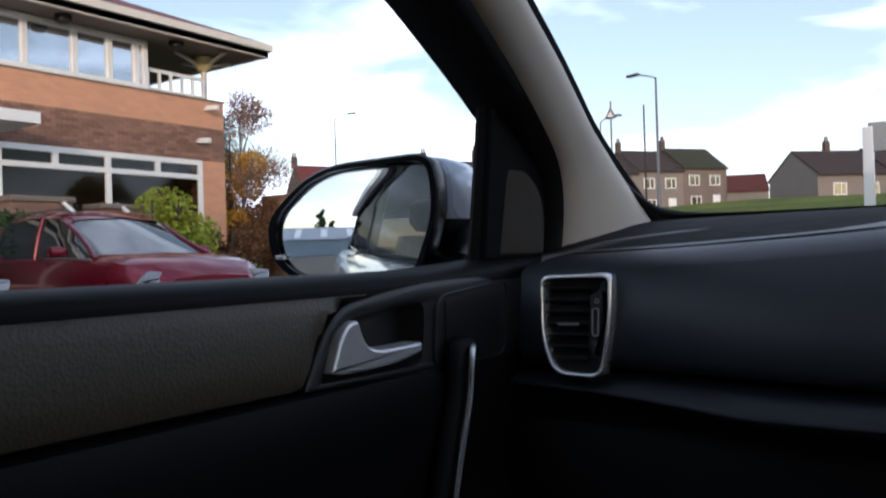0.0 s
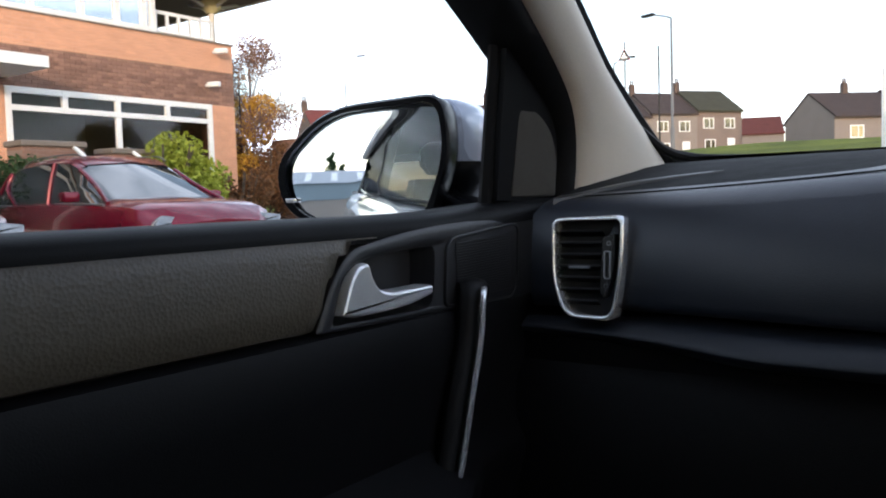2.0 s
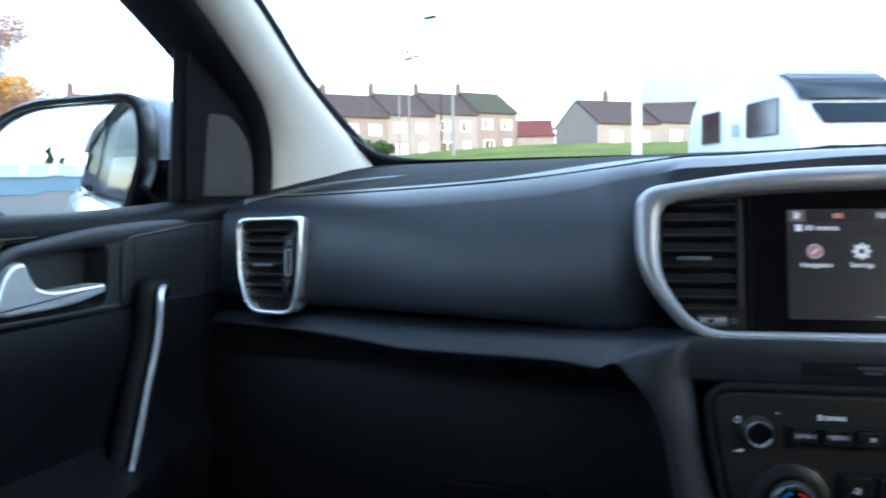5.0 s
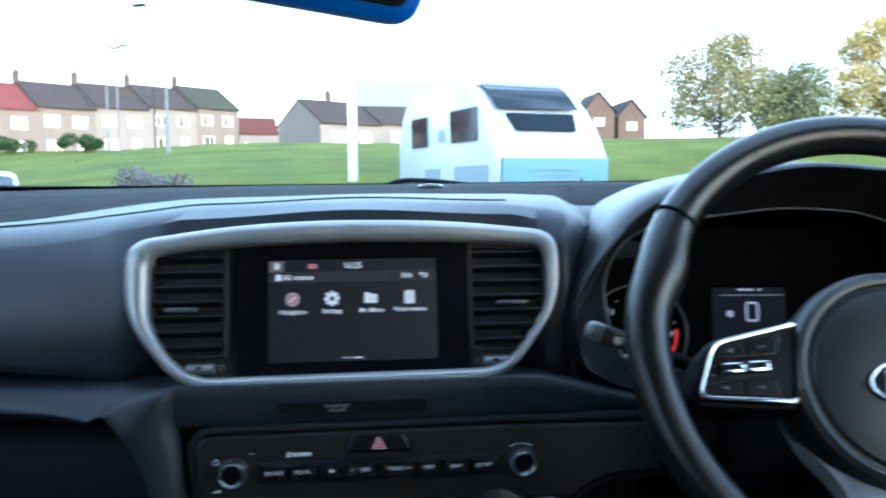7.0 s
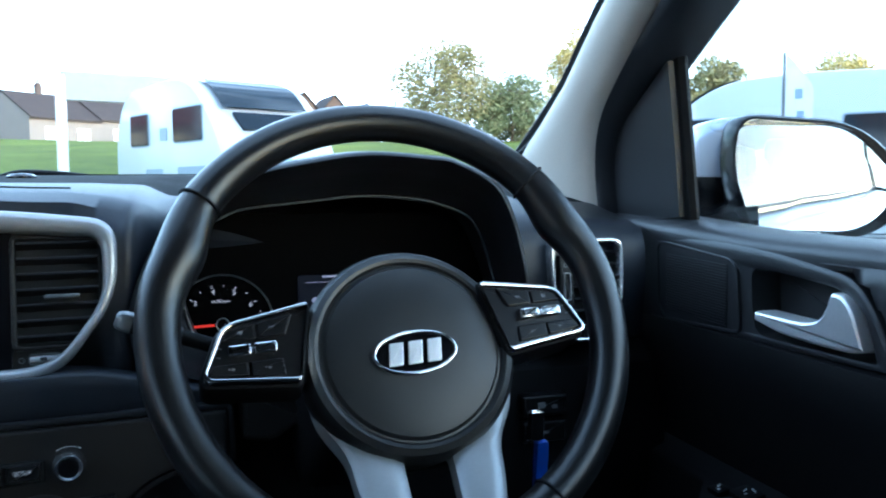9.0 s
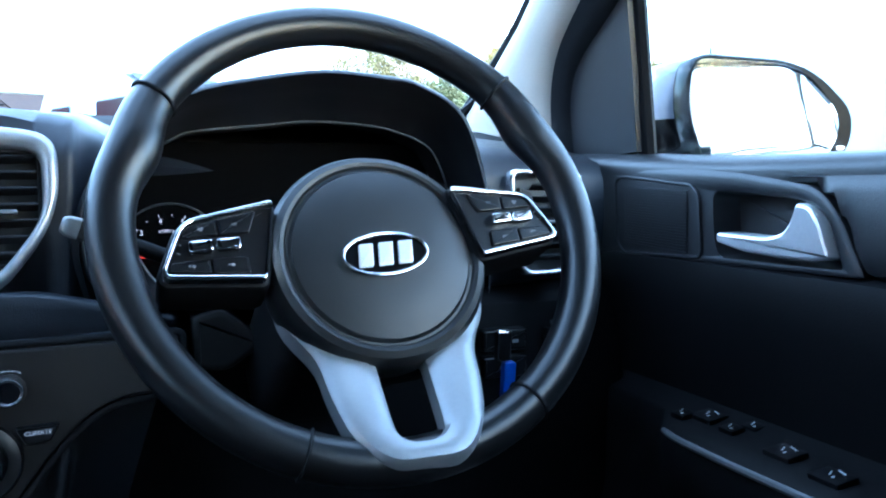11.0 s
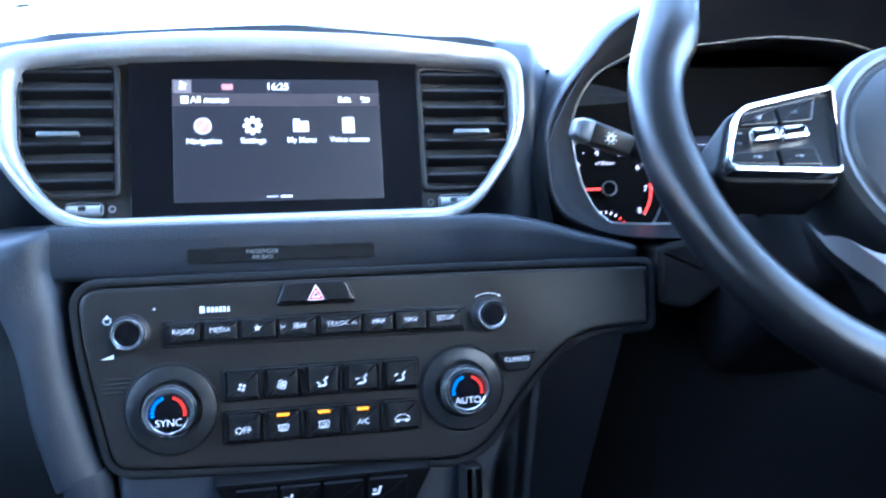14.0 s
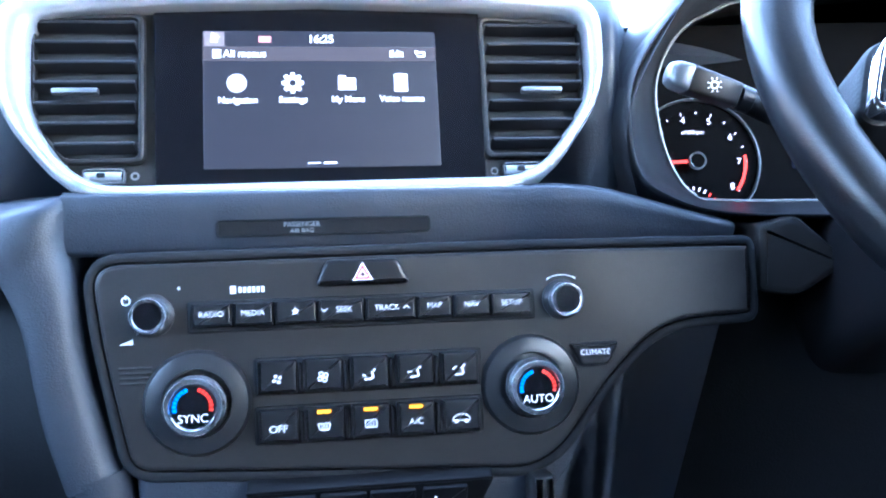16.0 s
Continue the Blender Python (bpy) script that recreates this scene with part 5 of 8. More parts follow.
    ring_slab(bm, round_poly([(1.018, 0.994), (1.150, 0.989), (1.163, 1.0), (1.168, 1.073), (1.150, 1.0745), (1.035, 1.065), (1.024, 1.055)], 0.010, 5), round_poly([(1.021, 0.997), (1.148, 0.992), (1.160, 1.002), (1.165, 1.070), (1.148, 1.0715), (1.038, 1.062), (1.027, 1.053)], 0.009, 5), DM, -0.004, 0.0020, 0.001)
    part("tweeter_rim", bm, M_DOOR, d)
    bm = bmesh.new()
    for k in range(22):
        z = 1.000 + 0.0028 * k
        box(bm, (0.108, 0.0013, 0.0016), DM @ T(1.095, z, 0.0008) @ Matrix.Rotation(0.03, 4, "Z"))
    ob = part("tweeter_ribs", bm, M_DOOR, d, smooth=False)
    ob["kind"] = "stuff"

    # lower door with armrest and pull
    def lower(y):
        if s > 0:
            arm = 0.050 * (1 - sstep(0.98, 1.06, y))
            return [(-0.735, 0.996), (-0.716, 0.990), (-0.7125, 0.975), (-0.714, 0.94), (-0.722, 0.90), (-0.728, 0.858), (-0.715 + arm * 0.3, 0.8490), (-0.706 + arm, 0.8455), (-0.702 + arm, 0.841), (-0.704 + arm, 0.79), (-0.708 + arm * 0.5, 0.74), (-0.70, 0.66), (-0.70, 0.45)]
        arm = 0.062 * (1 - sstep(0.92, 1.07, y))
        return [(-0.735, 0.996), (-0.716, 0.990), (-0.7105, 0.975), (-0.709, 0.94), (-0.712, 0.90), (-0.712, 0.862), (-0.706 + arm * 0.5, 0.846), (-0.700 + arm, 0.838), (-0.697 + arm, 0.824), (-0.705 + arm, 0.79), (-0.708 + arm * 0.5, 0.74), (-0.70, 0.66), (-0.70, 0.45)]

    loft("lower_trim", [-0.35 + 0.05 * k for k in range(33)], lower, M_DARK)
    # pull strip
    bm = bmesh.new()
    if s < 0:
        ps = smooth_path([(-0.700, 1.064, 1.009), (-0.691, 1.050, 1.0105), (-0.687, 1.041, 1.000), (-0.685, 1.032, 0.962), (-0.682, 1.012, 0.918), (-0.679, 0.992, 0.872), (-0.675, 0.967, 0.820), (-0.669, 0.942, 0.775)], 6)
        sweep(bm, ps, 0.0031, 0.0034, seg=8, up=(0, 1, 0))
        part("pull_trim", bm, M_POLISHED, d, "thin chrome strip along the pull")
        bm = bmesh.new()
        ps2 = [p + Vector((-0.0185, 0.006, -0.003)) for p in ps]
        sweep(bm, ps2, 0.013, 0.018, seg=12, up=(0, 1, 0))
        part("pull_body", bm, M_DARK, d)
    else:
        # bright strip stands in for the sky's glint along the armrest edge
        sweep(bm, smooth_path([(0.663, 0.998, 0.8415), (0.6555, 0.975, 0.8430), (0.6525, 0.945, 0.8435), (0.6515, 0.90, 0.8435), (0.6535, 0.78, 0.8435), (0.655, 0.60, 0.843)], 6), 0.0032, 0.0032, seg=8)
        part("armrest_edge", bm, M_TRIMLINE, d, "armrest edge with a sky highlight put in as satin trim")
    for x, y, big in ((0.692, 1.009, 0), (0.706, 0.989, 1), (0.700, 0.952, 0), (0.718, 0.944, 0), (0.696, 0.886, 1), (0.689, 0.832, 1)) if s > 0 else ((0.672, 0.86, 1),):
        top = Matrix.Translation((s * x, y, 0.8500 + 0.10 * (x - 0.69) if s > 0 else 0.8445)) @ Matrix.Rotation(radians(-8 if s > 0 else 12), 4, "Y")
        bm = bmesh.new()
        box(bm, (0.016 + 0.006 * big, 0.018 + 0.010 * big, 0.006), top, 0.002, 2)
        swi = part("window_switch", bm, M_DARK, d)
        bm = bmesh.new()
        box(bm, (0.0070, 0.0010, 0.0005), top @ Matrix.Translation((0.001, 0.003, 0.0031)) @ Matrix.Rotation(0.5, 4, "Z"))
        box(bm, (0.0024, 0.0016, 0.0005), top @ Matrix.Translation((-0.003, -0.003, 0.0031)))
        if big:
            box(bm, (0.0012, 0.0090, 0.0005), top @ Matrix.Translation((0.007, -0.002, 0.0031)) @ Matrix.Rotation(-0.3, 4, "Z"))
        part("switch_mark", bm, M_INK, swi, smooth=False)
    # dark frame round the pillar, sail panel in the front corner of the window, and the window's front post
    SX = lambda y, z, x: Vector((X(x + 0.22 * (z - 1.10)), y, z))
    outer = smooth_path([Vector((y, z, 0)) for y, z in ((1.292, 1.092), (1.280, 1.140), (1.262, 1.183), (1.232, 1.220), (1.180, 1.256), (1.110, 1.297), (1.040, 1.332), (0.94, 1.378), (0.80, 1.427), (0.60, 1.468), (0.30, 1.49))], 4)
    inner = smooth_path([Vector((y, z, 0)) for y, z in ((1.264, 1.092), (1.252, 1.150), (1.235, 1.185), (1.207, 1.213), (1.160, 1.242), (1.095, 1.276), (1.025, 1.310), (0.92, 1.356), (0.78, 1.406), (0.58, 1.449), (0.30, 1.472))], 4)
    bm = bmesh.new()
    rings(bm, [[SX(o.x, o.y, -0.722), SX(o.x - 0.004, o.y - 0.003, -0.707), SX(o.x * 0.65 + i.x * 0.35, o.y * 0.65 + i.y * 0.35, -0.7035), SX(o.x * 0.3 + i.x * 0.7, o.y * 0.3 + i.y * 0.7, -0.7085), SX(i.x, i.y, -0.722), SX(i.x, i.y - 0.002, -0.765)] for o, i in zip(outer, inner)], close=False)
    part("frame_trim", bm, M_SAIL if s > 0 else M_RUBBER, d, angle=70)
    bm = bmesh.new()
    edge = [(1.148, 1.100), (1.132, 1.180), (1.118, 1.262)] + [(v.x, v.y) for v in inner[:22] if v.y < 1.262][::-1]
    a = [SX(y, z, -0.733 + 0.012 * sstep(1.15, 1.26, y)) for y, z in edge]
    rings(bm, [a, [v + Vector((X(-0.02), 0, 0)) for v in a]], cap0=True, cap1=True)
    sail = part("sail_panel", bm, M_SAIL if s > 0 else M_DARK, d)
    if s < 0:
        # panel insert; the pillar's reflection is painted as taupe
        bm = bmesh.new()
        ins_o = round_poly([(1.172, 1.103), (1.158, 1.206), (1.190, 1.203), (1.224, 1.183), (1.246, 1.152), (1.260, 1.103)], [0.004, 0.008, 0.02, 0.03, 0.03, 0.004], 5)
        mid = Vector((1.205, 1.145))
        rings(bm, [[SX(p.x, p.y, -0.7325 + 0.012 * sstep(1.15, 1.26, p.x)) for p in ins_o]] + [[SX(*(mid + (p - mid) * k), -0.7325 + h + 0.012 * sstep(1.15, 1.26, (mid + (p - mid) * k).x)) for p in ins_o] for k, h in ((0.97, 0.0022), (0.8, 0.0034), (0.4, 0.004))], cap1=True)
        part("sail_insert", bm, mat("pillar_reflection_taupe", (0.040, 0.036, 0.029), 0.9, scale=30, var=0.1), sail)
    bm = bmesh.new()
    sweep(bm, smooth_path([SX(1.152, 1.085, -0.748), SX(1.136, 1.18, -0.748), SX(1.121, 1.268, -0.748)], 4), 0.0085, 0.012, seg=8, up=(0, 1, 0))
    part("window_post", bm, M_RUBBER, d)
    bm = bmesh.new()
    g = [SX(-0.30, 1.07, -0.762), SX(1.15, 1.07, -0.762), SX(1.118, 1.262, -0.762)] + [SX(v.x, v.y + 0.004, -0.762) for v in inner[22::3]] + [SX(-0.30, 1.47, -0.762)]
    rings(bm, [g, [v + Vector((X(-0.004), 0, 0)) for v in g]], cap0=True, cap1=True)
    pane = part("pane", bm, M_GLASS if s < 0 else M_GLASSDRIVER, d, "clear side window glass", smooth=False)
    pane.visible_shadow = False
    bm = bmesh.new()
    sweep(bm, [SX(0.30, 1.472, -0.75), SX(0.0, 1.48, -0.75), SX(-0.3, 1.48, -0.75)], 0.02, 0.02, seg=8, up=(1, 0, 0))
    part("window_frame", bm, M_RUBBER, d)
    bm = bmesh.new()
    rings(bm, [[(X(x), y, z) for x, z in ((-0.765, 1.075), (-0.80, 1.075), (-0.86, 1.055), (-0.905, 1.01), (-0.920, 0.92), (-0.928, 0.80), (-0.915, 0.66), (-0.92, 0.45), (-0.90, 0.32))] for y in (-0.33, 0.0, 0.4, 0.8, 1.1, 1.25)], close=False)
    part("outer_skin", bm, M_CARPAINT, d, "pearl white painted outer skin")
    return d


door(-1)
door(1)


# ---- pillars, windscreen, roof, body behind ----
def pillar(s):
    p = tagged(thing("pillar_trim", "beige plastic windscreen pillar trim" if s < 0 else "grey-lit beige plastic windscreen pillar trim", "pillar trim", (s * 0.69, 1.4, 1.15), "windscreen pillars"), kind="structure")
    X = lambda z: s * (0.70 - 0.22 * (z - 1.10))
    front = [(1.590, 1.143), (1.50, 1.178), (1.39, 1.220), (1.30, 1.258), (1.19, 1.318), (1.05, 1.385), (0.90, 1.445), (0.70, 1.490)]
    rear = [(1.283, 1.098), (1.270, 1.150), (1.250, 1.190), (1.215, 1.224), (1.118, 1.282), (1.00, 1.346), (0.85, 1.415), (0.64, 1.462)]
    bm = bmesh.new()
    loops = []
    for (fy, fz), (ry, rz) in zip(front, rear):
        row = []
        for t in (0.0, 0.08, 0.3, 0.55, 0.8, 0.94, 1.0):
            y, z = fy + (ry - fy) * t, fz + (rz - fz) * t
            bulge = 0.016 * math.sin(math.pi * t)
            row.append((X(z) - s * (bulge - 0.012 * (t in (0.0, 1.0))), y, z))
        row = [(row[0][0] + s * 0.05, row[0][1] + 0.02, row[0][2])] + row + [(row[-1][0] + s * 0.05, row[-1][1], row[-1][2])]
        loops.append(row)
    rings(bm, loops, close=True, cap0=True, cap1=True)
    part("trim", bm, M_PILLAR, p, angle=60)
    bm = bmesh.new()
    sweep(bm, smooth_path([(s * (0.70 - 0.22 * (z - 1.10)) + s * 0.012, y + 0.012, z + 0.004) for y, z in front], 3), 0.012, 0.010, seg=8)
    part("seal", bm, M_RUBBER, p)
    bm = bmesh.new()
    sweep(bm, smooth_path([(s * 0.684, 1.44, 1.193), (s * 0.678, 1.52, 1.167), (s * 0.664, 1.575, 1.157), (s * 0.63, 1.61, 1.152), (s * 0.56, 1.635, 1.150), (s * 0.44, 1.65, 1.148)], 5), 0.008, 0.007, seg=8)
    part("corner_border", bm, M_RUBBER, p)


pillar(-1)
pillar(1)

wind = tagged(thing("windscreen", "clear laminated windscreen with black border", "windscreen", (0, 1.5, 1.2)), kind="structure")
bm = bmesh.new()
top, rows = [(0.72, 1.50), (0.90, 1.455), (1.05, 1.40), (1.30, 1.275), (1.50, 1.19), (1.68, 1.115)], []
for y, z in top:
    rows.append([(x, y + 0.06 * (1 - (x / 0.72) ** 2), z + 0.012) for x in [-0.72 + 0.12 * k for k in range(13)]])
rings(bm, rows, close=False)
g = part("pane", bm, M_GLASS, wind)
g.visible_shadow = False
bm = bmesh.new()
rings(bm, [[(x, 1.575 + 0.06 * (1 - (x / 0.72) ** 2), 1.1555) for x in [-0.72 + 0.12 * k for k in range(13)]], [(x, 1.66 + 0.06 * (1 - (x / 0.72) ** 2), 1.150) for x in [-0.72 + 0.12 * k for k in range(13)]], [(x, 1.70 + 0.06 * (1 - (x / 0.72) ** 2), 1.05) for x in [-0.72 + 0.12 * k for k in range(13)]]], close=False)
part("lower_border", bm, M_RUBBER, wind)
bm = bmesh.new()
sweep(bm, smooth_path([(0.10, 1.70, 1.150), (0.03, 1.70, 1.158), (-0.02, 1.70, 1.160), (-0.05, 1.70, 1.152)], 4), 0.006, 0.004, seg=8)
part("wiper", bm, M_RUBBER, wind)

sensor = thing("sun_sensor", "small black sensor dome on the dashboard top", "sensor", (0.035, 1.42, 1.147))
bm = bmesh.new()
lathe(bm, [(0.016, -0.003), (0.016, 0.003), (0.012, 0.006), (0.0, 0.007)], Matrix.Translation((0.035, 1.42, 1.147)), 24)
part("dome", bm, M_GLOSSBLK, sensor)

rear_mirror = thing("rear_view_mirror", "rear-view mirror edged with bright blue film", "mirror", (-0.03, 0.95, 1.31))
RM = plane_m((-0.055, 0.95, 1.318), 10, -8) @ Matrix.Rotation(radians(-7.5), 4, "Z")
RO = round_poly([(-0.115, -0.036), (0.112, -0.040), (0.118, 0.036), (-0.115, 0.036)], [0.03, 0.022, 0.022, 0.03], 6)
bm = bmesh.new()
slab(bm, RO, RM, -0.03, 0.0, 0.006)
part("housing", bm, mat("blue_film", (0.01, 0.16, 0.75), 0.35, scale=20, var=0.1), rear_mirror, "bright blue film edge")
bm = bmesh.new()
slab(bm, inset(RO, 0.011), RM, -0.01, 0.0015, 0.0008)
part("mirror_glass", bm, M_MIRROR, rear_mirror)
bm = bmesh.new()
sweep(bm, smooth_path([(-0.05, 0.975, 1.325), (-0.03, 1.02, 1.36), (0.0, 1.06, 1.40)], 4), 0.012, 0.012, seg=10)
part("stem", bm, M_DARK, rear_mirror)

roof = tagged(thing("car_roof", "car roof with pale cloth lining", "car roof", (0, 0, 1.5)), kind="structure")
bm = bmesh.new()
rings(bm, [[(x, y, z - 0.06 * (x / 0.62) ** 2) for x in [-0.62 + 0.124 * k for k in range(11)]] for y, z in ((0.80, 1.515), (0.6, 1.545), (0.2, 1.57), (-0.5, 1.58), (-1.2, 1.56), (-1.8, 1.50))], close=False)
part("lining", bm, M_LINER, roof)
bm = bmesh.new()
rings(bm, [[(x, y, z - 0.06 * (x / 0.66) ** 2) for x in [-0.66 + 0.132 * k for k in range(11)]] for y, z in ((0.84, 1.535), (0.6, 1.575), (0.2, 1.605), (-0.5, 1.615), (-1.2, 1.60), (-1.95, 1.53), (-2.1, 1.45))], close=False)
part("skin", bm, M_CARPAINT, roof)

shell = tagged(thing("car_body", "pearl white car body with dark cabin behind the front seats", "car body", (0, -1, 0.5)), kind="structure")
for s in (-1, 1):
    X = lambda x: s * x
    bm = bmesh.new()
    rings(bm, [[(X(x + dx), y, z) for x, z in ((0.74, 1.09), (0.80, 1.085), (0.86, 1.06), (0.905, 1.01), (0.92, 0.92), (0.928, 0.80), (0.915, 0.66), (0.92, 0.45), (0.90, 0.32))] for y, dx in ((-0.35, 0), (-0.9, 0.0), (-1.5, 0.0), (-2.1, -0.03), (-2.6, -0.10), (-2.85, -0.25))], close=False)
    part("rear_side", bm, M_CARPAINT, shell)
    bm = bmesh.new()
    rings(bm, [[(X(x), y, z) for x, z in ((0.80, 1.04), (0.86, 1.02), (0.905, 0.98), (0.92, 0.92), (0.928, 0.80), (0.915, 0.66), (0.92, 0.45))] for y in (1.27, 1.5, 1.9, 2.3)], close=False)
    part("front_wing", bm, M_CARPAINT, shell)
    for ya, yb, w in ((-0.38, -0.30, 0.10), (-1.30, -1.18, 0.10), (-2.05, -1.75, 0.25)):
        bm = bmesh.new()
        a = [(X(0.775), ya, 1.07), (X(0.775), ya + w, 1.07), (X(0.68), yb + w, 1.50), (X(0.68), yb, 1.50)]
        rings(bm, [a, [(x - s * 0.06, y, z) for x, y, z in a]], cap0=True, cap1=True)
        part("pillar", bm, M_RUBBER, shell)
    bm = bmesh.new()
    rings(bm, [[(X(0.70), -0.35, 1.07), (X(0.72), -1.5, 1.07), (X(0.70), -2.5, 1.07)], [(X(0.68), -0.35, 0.40), (X(0.68), -1.5, 0.40), (X(0.68), -2.5, 0.40)]], close=False)
    part("inner_trim", bm, M_DARK, shell)
    bm = bmesh.new()
    sweep(bm, smooth_path([(X(0.77), 0.90, 1.41), (X(0.73), 0.5, 1.50), (X(0.705), 0.0, 1.535), (X(0.70), -0.8, 1.54), (X(0.70), -1.9, 1.48)], 5), 0.03, 0.03, seg=8)
    part("roof_rail", bm, M_CARPAINT, shell)
    bm = bmesh.new()
    sweep(bm, smooth_path([(X(0.776), 1.05, 1.066), (X(0.778), 0.3, 1.066), (X(0.778), -0.6, 1.072), (X(0.765), -1.5, 1.105), (X(0.74), -2.0, 1.16)], 5), 0.006, 0.008, seg=8)
    part("waist_trim", bm, M_BRIGHT, shell, "chrome waist strip")
    bm = bmesh.new()
    gl = [(X(0.768), -0.28, 1.08), (X(0.768), -1.78, 1.09), (X(0.69), -1.78, 1.47), (X(0.69), -0.28, 1.50)]
    rings(bm, [gl, [(x - s * 0.004, y, z) for x, y, z in gl]], cap0=True, cap1=True)
    # gloss raised on the right to force its bright reflection, cut on the left
    part("rear_pane", bm, glass_mat("privacy_glass", (0.10, 0.11, 0.12), 0.15 if s < 0 else 0.9), shell, smooth=False)
bm = bmesh.new()
rings(bm, [[(-0.75, y, z), (0.75, y, z)] for y, z in ((1.6, 1.0), (1.6, 0.40), (1.1, 0.30), (-2.4, 0.30), (-2.4, 1.08))], close=False)
part("floor_pan", bm, M_DARK, shell)
bm = bmesh.new()
rings(bm, [[(-0.70, y, z), (0.70, y, z)] for y, z in ((-1.0, 0.32), (-1.0, 0.62), (-1.25, 0.64), (-1.45, 1.12))], close=False)
part("rear_bench", bm, M_DARK, shell)
bm = bmesh.new()
rings(bm, [[(-0.78, y, z), (-0.4, y + 0.05, z), (0.4, y + 0.05, z), (0.78, y, z)] for y, z in ((1.72, 1.04), (1.9, 1.07), (2.3, 1.04), (2.6, 0.95), (2.65, 0.6))], close=False)
part("bonnet", bm, M_CARPAINT, shell)


bm = bmesh.new()
rings(bm, [[(-0.80, y, z), (-0.4, y - 0.08, z), (0.4, y - 0.08, z), (0.80, y, z)] for y, z in ((-2.62, 0.35), (-2.75, 0.60), (-2.72, 0.95), (-2.62, 1.08), (-2.56, 1.10))], close=False)
part("tailgate", bm, M_CARPAINT, shell)
bm = bmesh.new()
rings(bm, [[(-0.70 + 0.5 * (z - 1.09) * 0.3, y, z), (0.70 - 0.5 * (z - 1.09) * 0.3, y, z)] for y, z in ((-2.60, 1.09), (-2.05, 1.50))], close=False)
part("rear_window", bm, glass_mat("dark_rear_glass", (0.06, 0.065, 0.07), 0.8), shell, smooth=False)


for s in (-1, 1):
    for y in (1.72, -1.05):
        bm = bmesh.new()
        wm_ = Matrix.Translation((s * 0.80, y, 0.345)) @ Matrix.Rotation(radians(90 * s), 4, "Y")
        lathe(bm, [(0.24, -0.11), (0.33, -0.11), (0.345, -0.08), (0.345, 0.08), (0.33, 0.11), (0.24, 0.112)], wm_, 32)
        tyre = part("wheel", bm, M_RUBBER, shell, "black tyre")
        bm = bmesh.new()
        lathe(bm, [(0.238, 0.10), (0.20, 0.085), (0.07, 0.11), (0.0, 0.112)], wm_, 24)
        part("rim", bm, M_SILVER, tyre)
bm = bmesh.new()
rings(bm, [[(-0.92, 2.3, z), (-0.86, 2.5, z), (-0.6, 2.68, z), (0.0, 2.74, z), (0.6, 2.68, z), (0.86, 2.5, z), (0.92, 2.3, z)] for z in (0.92, 0.75, 0.55, 0.35)], close=False)
part("front_bumper", bm, M_CARPAINT, shell)
# ---- front seats behind the view ----
def front_seat(x):
    st = shell

    def cushion(name, secs, m):
        bm = bmesh.new()
        rings(bm, [[(x + w * a, y + dy * b, z + dz * b) for a, b in ((-0.9, -1), (-1, 0), (-0.9, 1), (-0.4, 0.8), (0.4, 0.8), (0.9, 1), (1, 0), (0.9, -1))] for w, y, z, dy, dz in secs], cap0=True, cap1=True)
        return part(name, bm, m, st, angle=60)

    cushion("seat_base", ((0.22, 0.36, 0.50, 0.0, 0.05), (0.25, 0.30, 0.53, 0.0, 0.09), (0.26, 0.0, 0.50, 0.0, 0.10), (0.24, -0.2, 0.47, 0.0, 0.09)), M_DARK)
    back = cushion("backrest", ((0.25, 0.04, 0.45, 0.06, 0.0), (0.29, -0.02, 0.70, 0.08, 0.0), (0.28, -0.10, 1.00, 0.07, 0.0), (0.22, -0.16, 1.17, 0.05, 0.0)), M_DARK)
    st = back
    cushion("headrest", ((0.12, -0.16, 1.19, 0.03, 0.0), (0.155, -0.17, 1.25, 0.055, 0.0), (0.15, -0.19, 1.34, 0.055, 0.0), (0.10, -0.20, 1.38, 0.03, 0.0)), M_DARK)
    for e in (-1, 1):
        bm = bmesh.new()
        sweep(bm, [Vector((x + e * 0.06, -0.15, 1.12)), Vector((x + e * 0.06, -0.165, 1.22))], 0.007, seg=8, up=(0, 1, 0))
        part("headrest_post", bm, M_BRIGHT, st)


front_seat(-0.38)
front_seat(0.38)


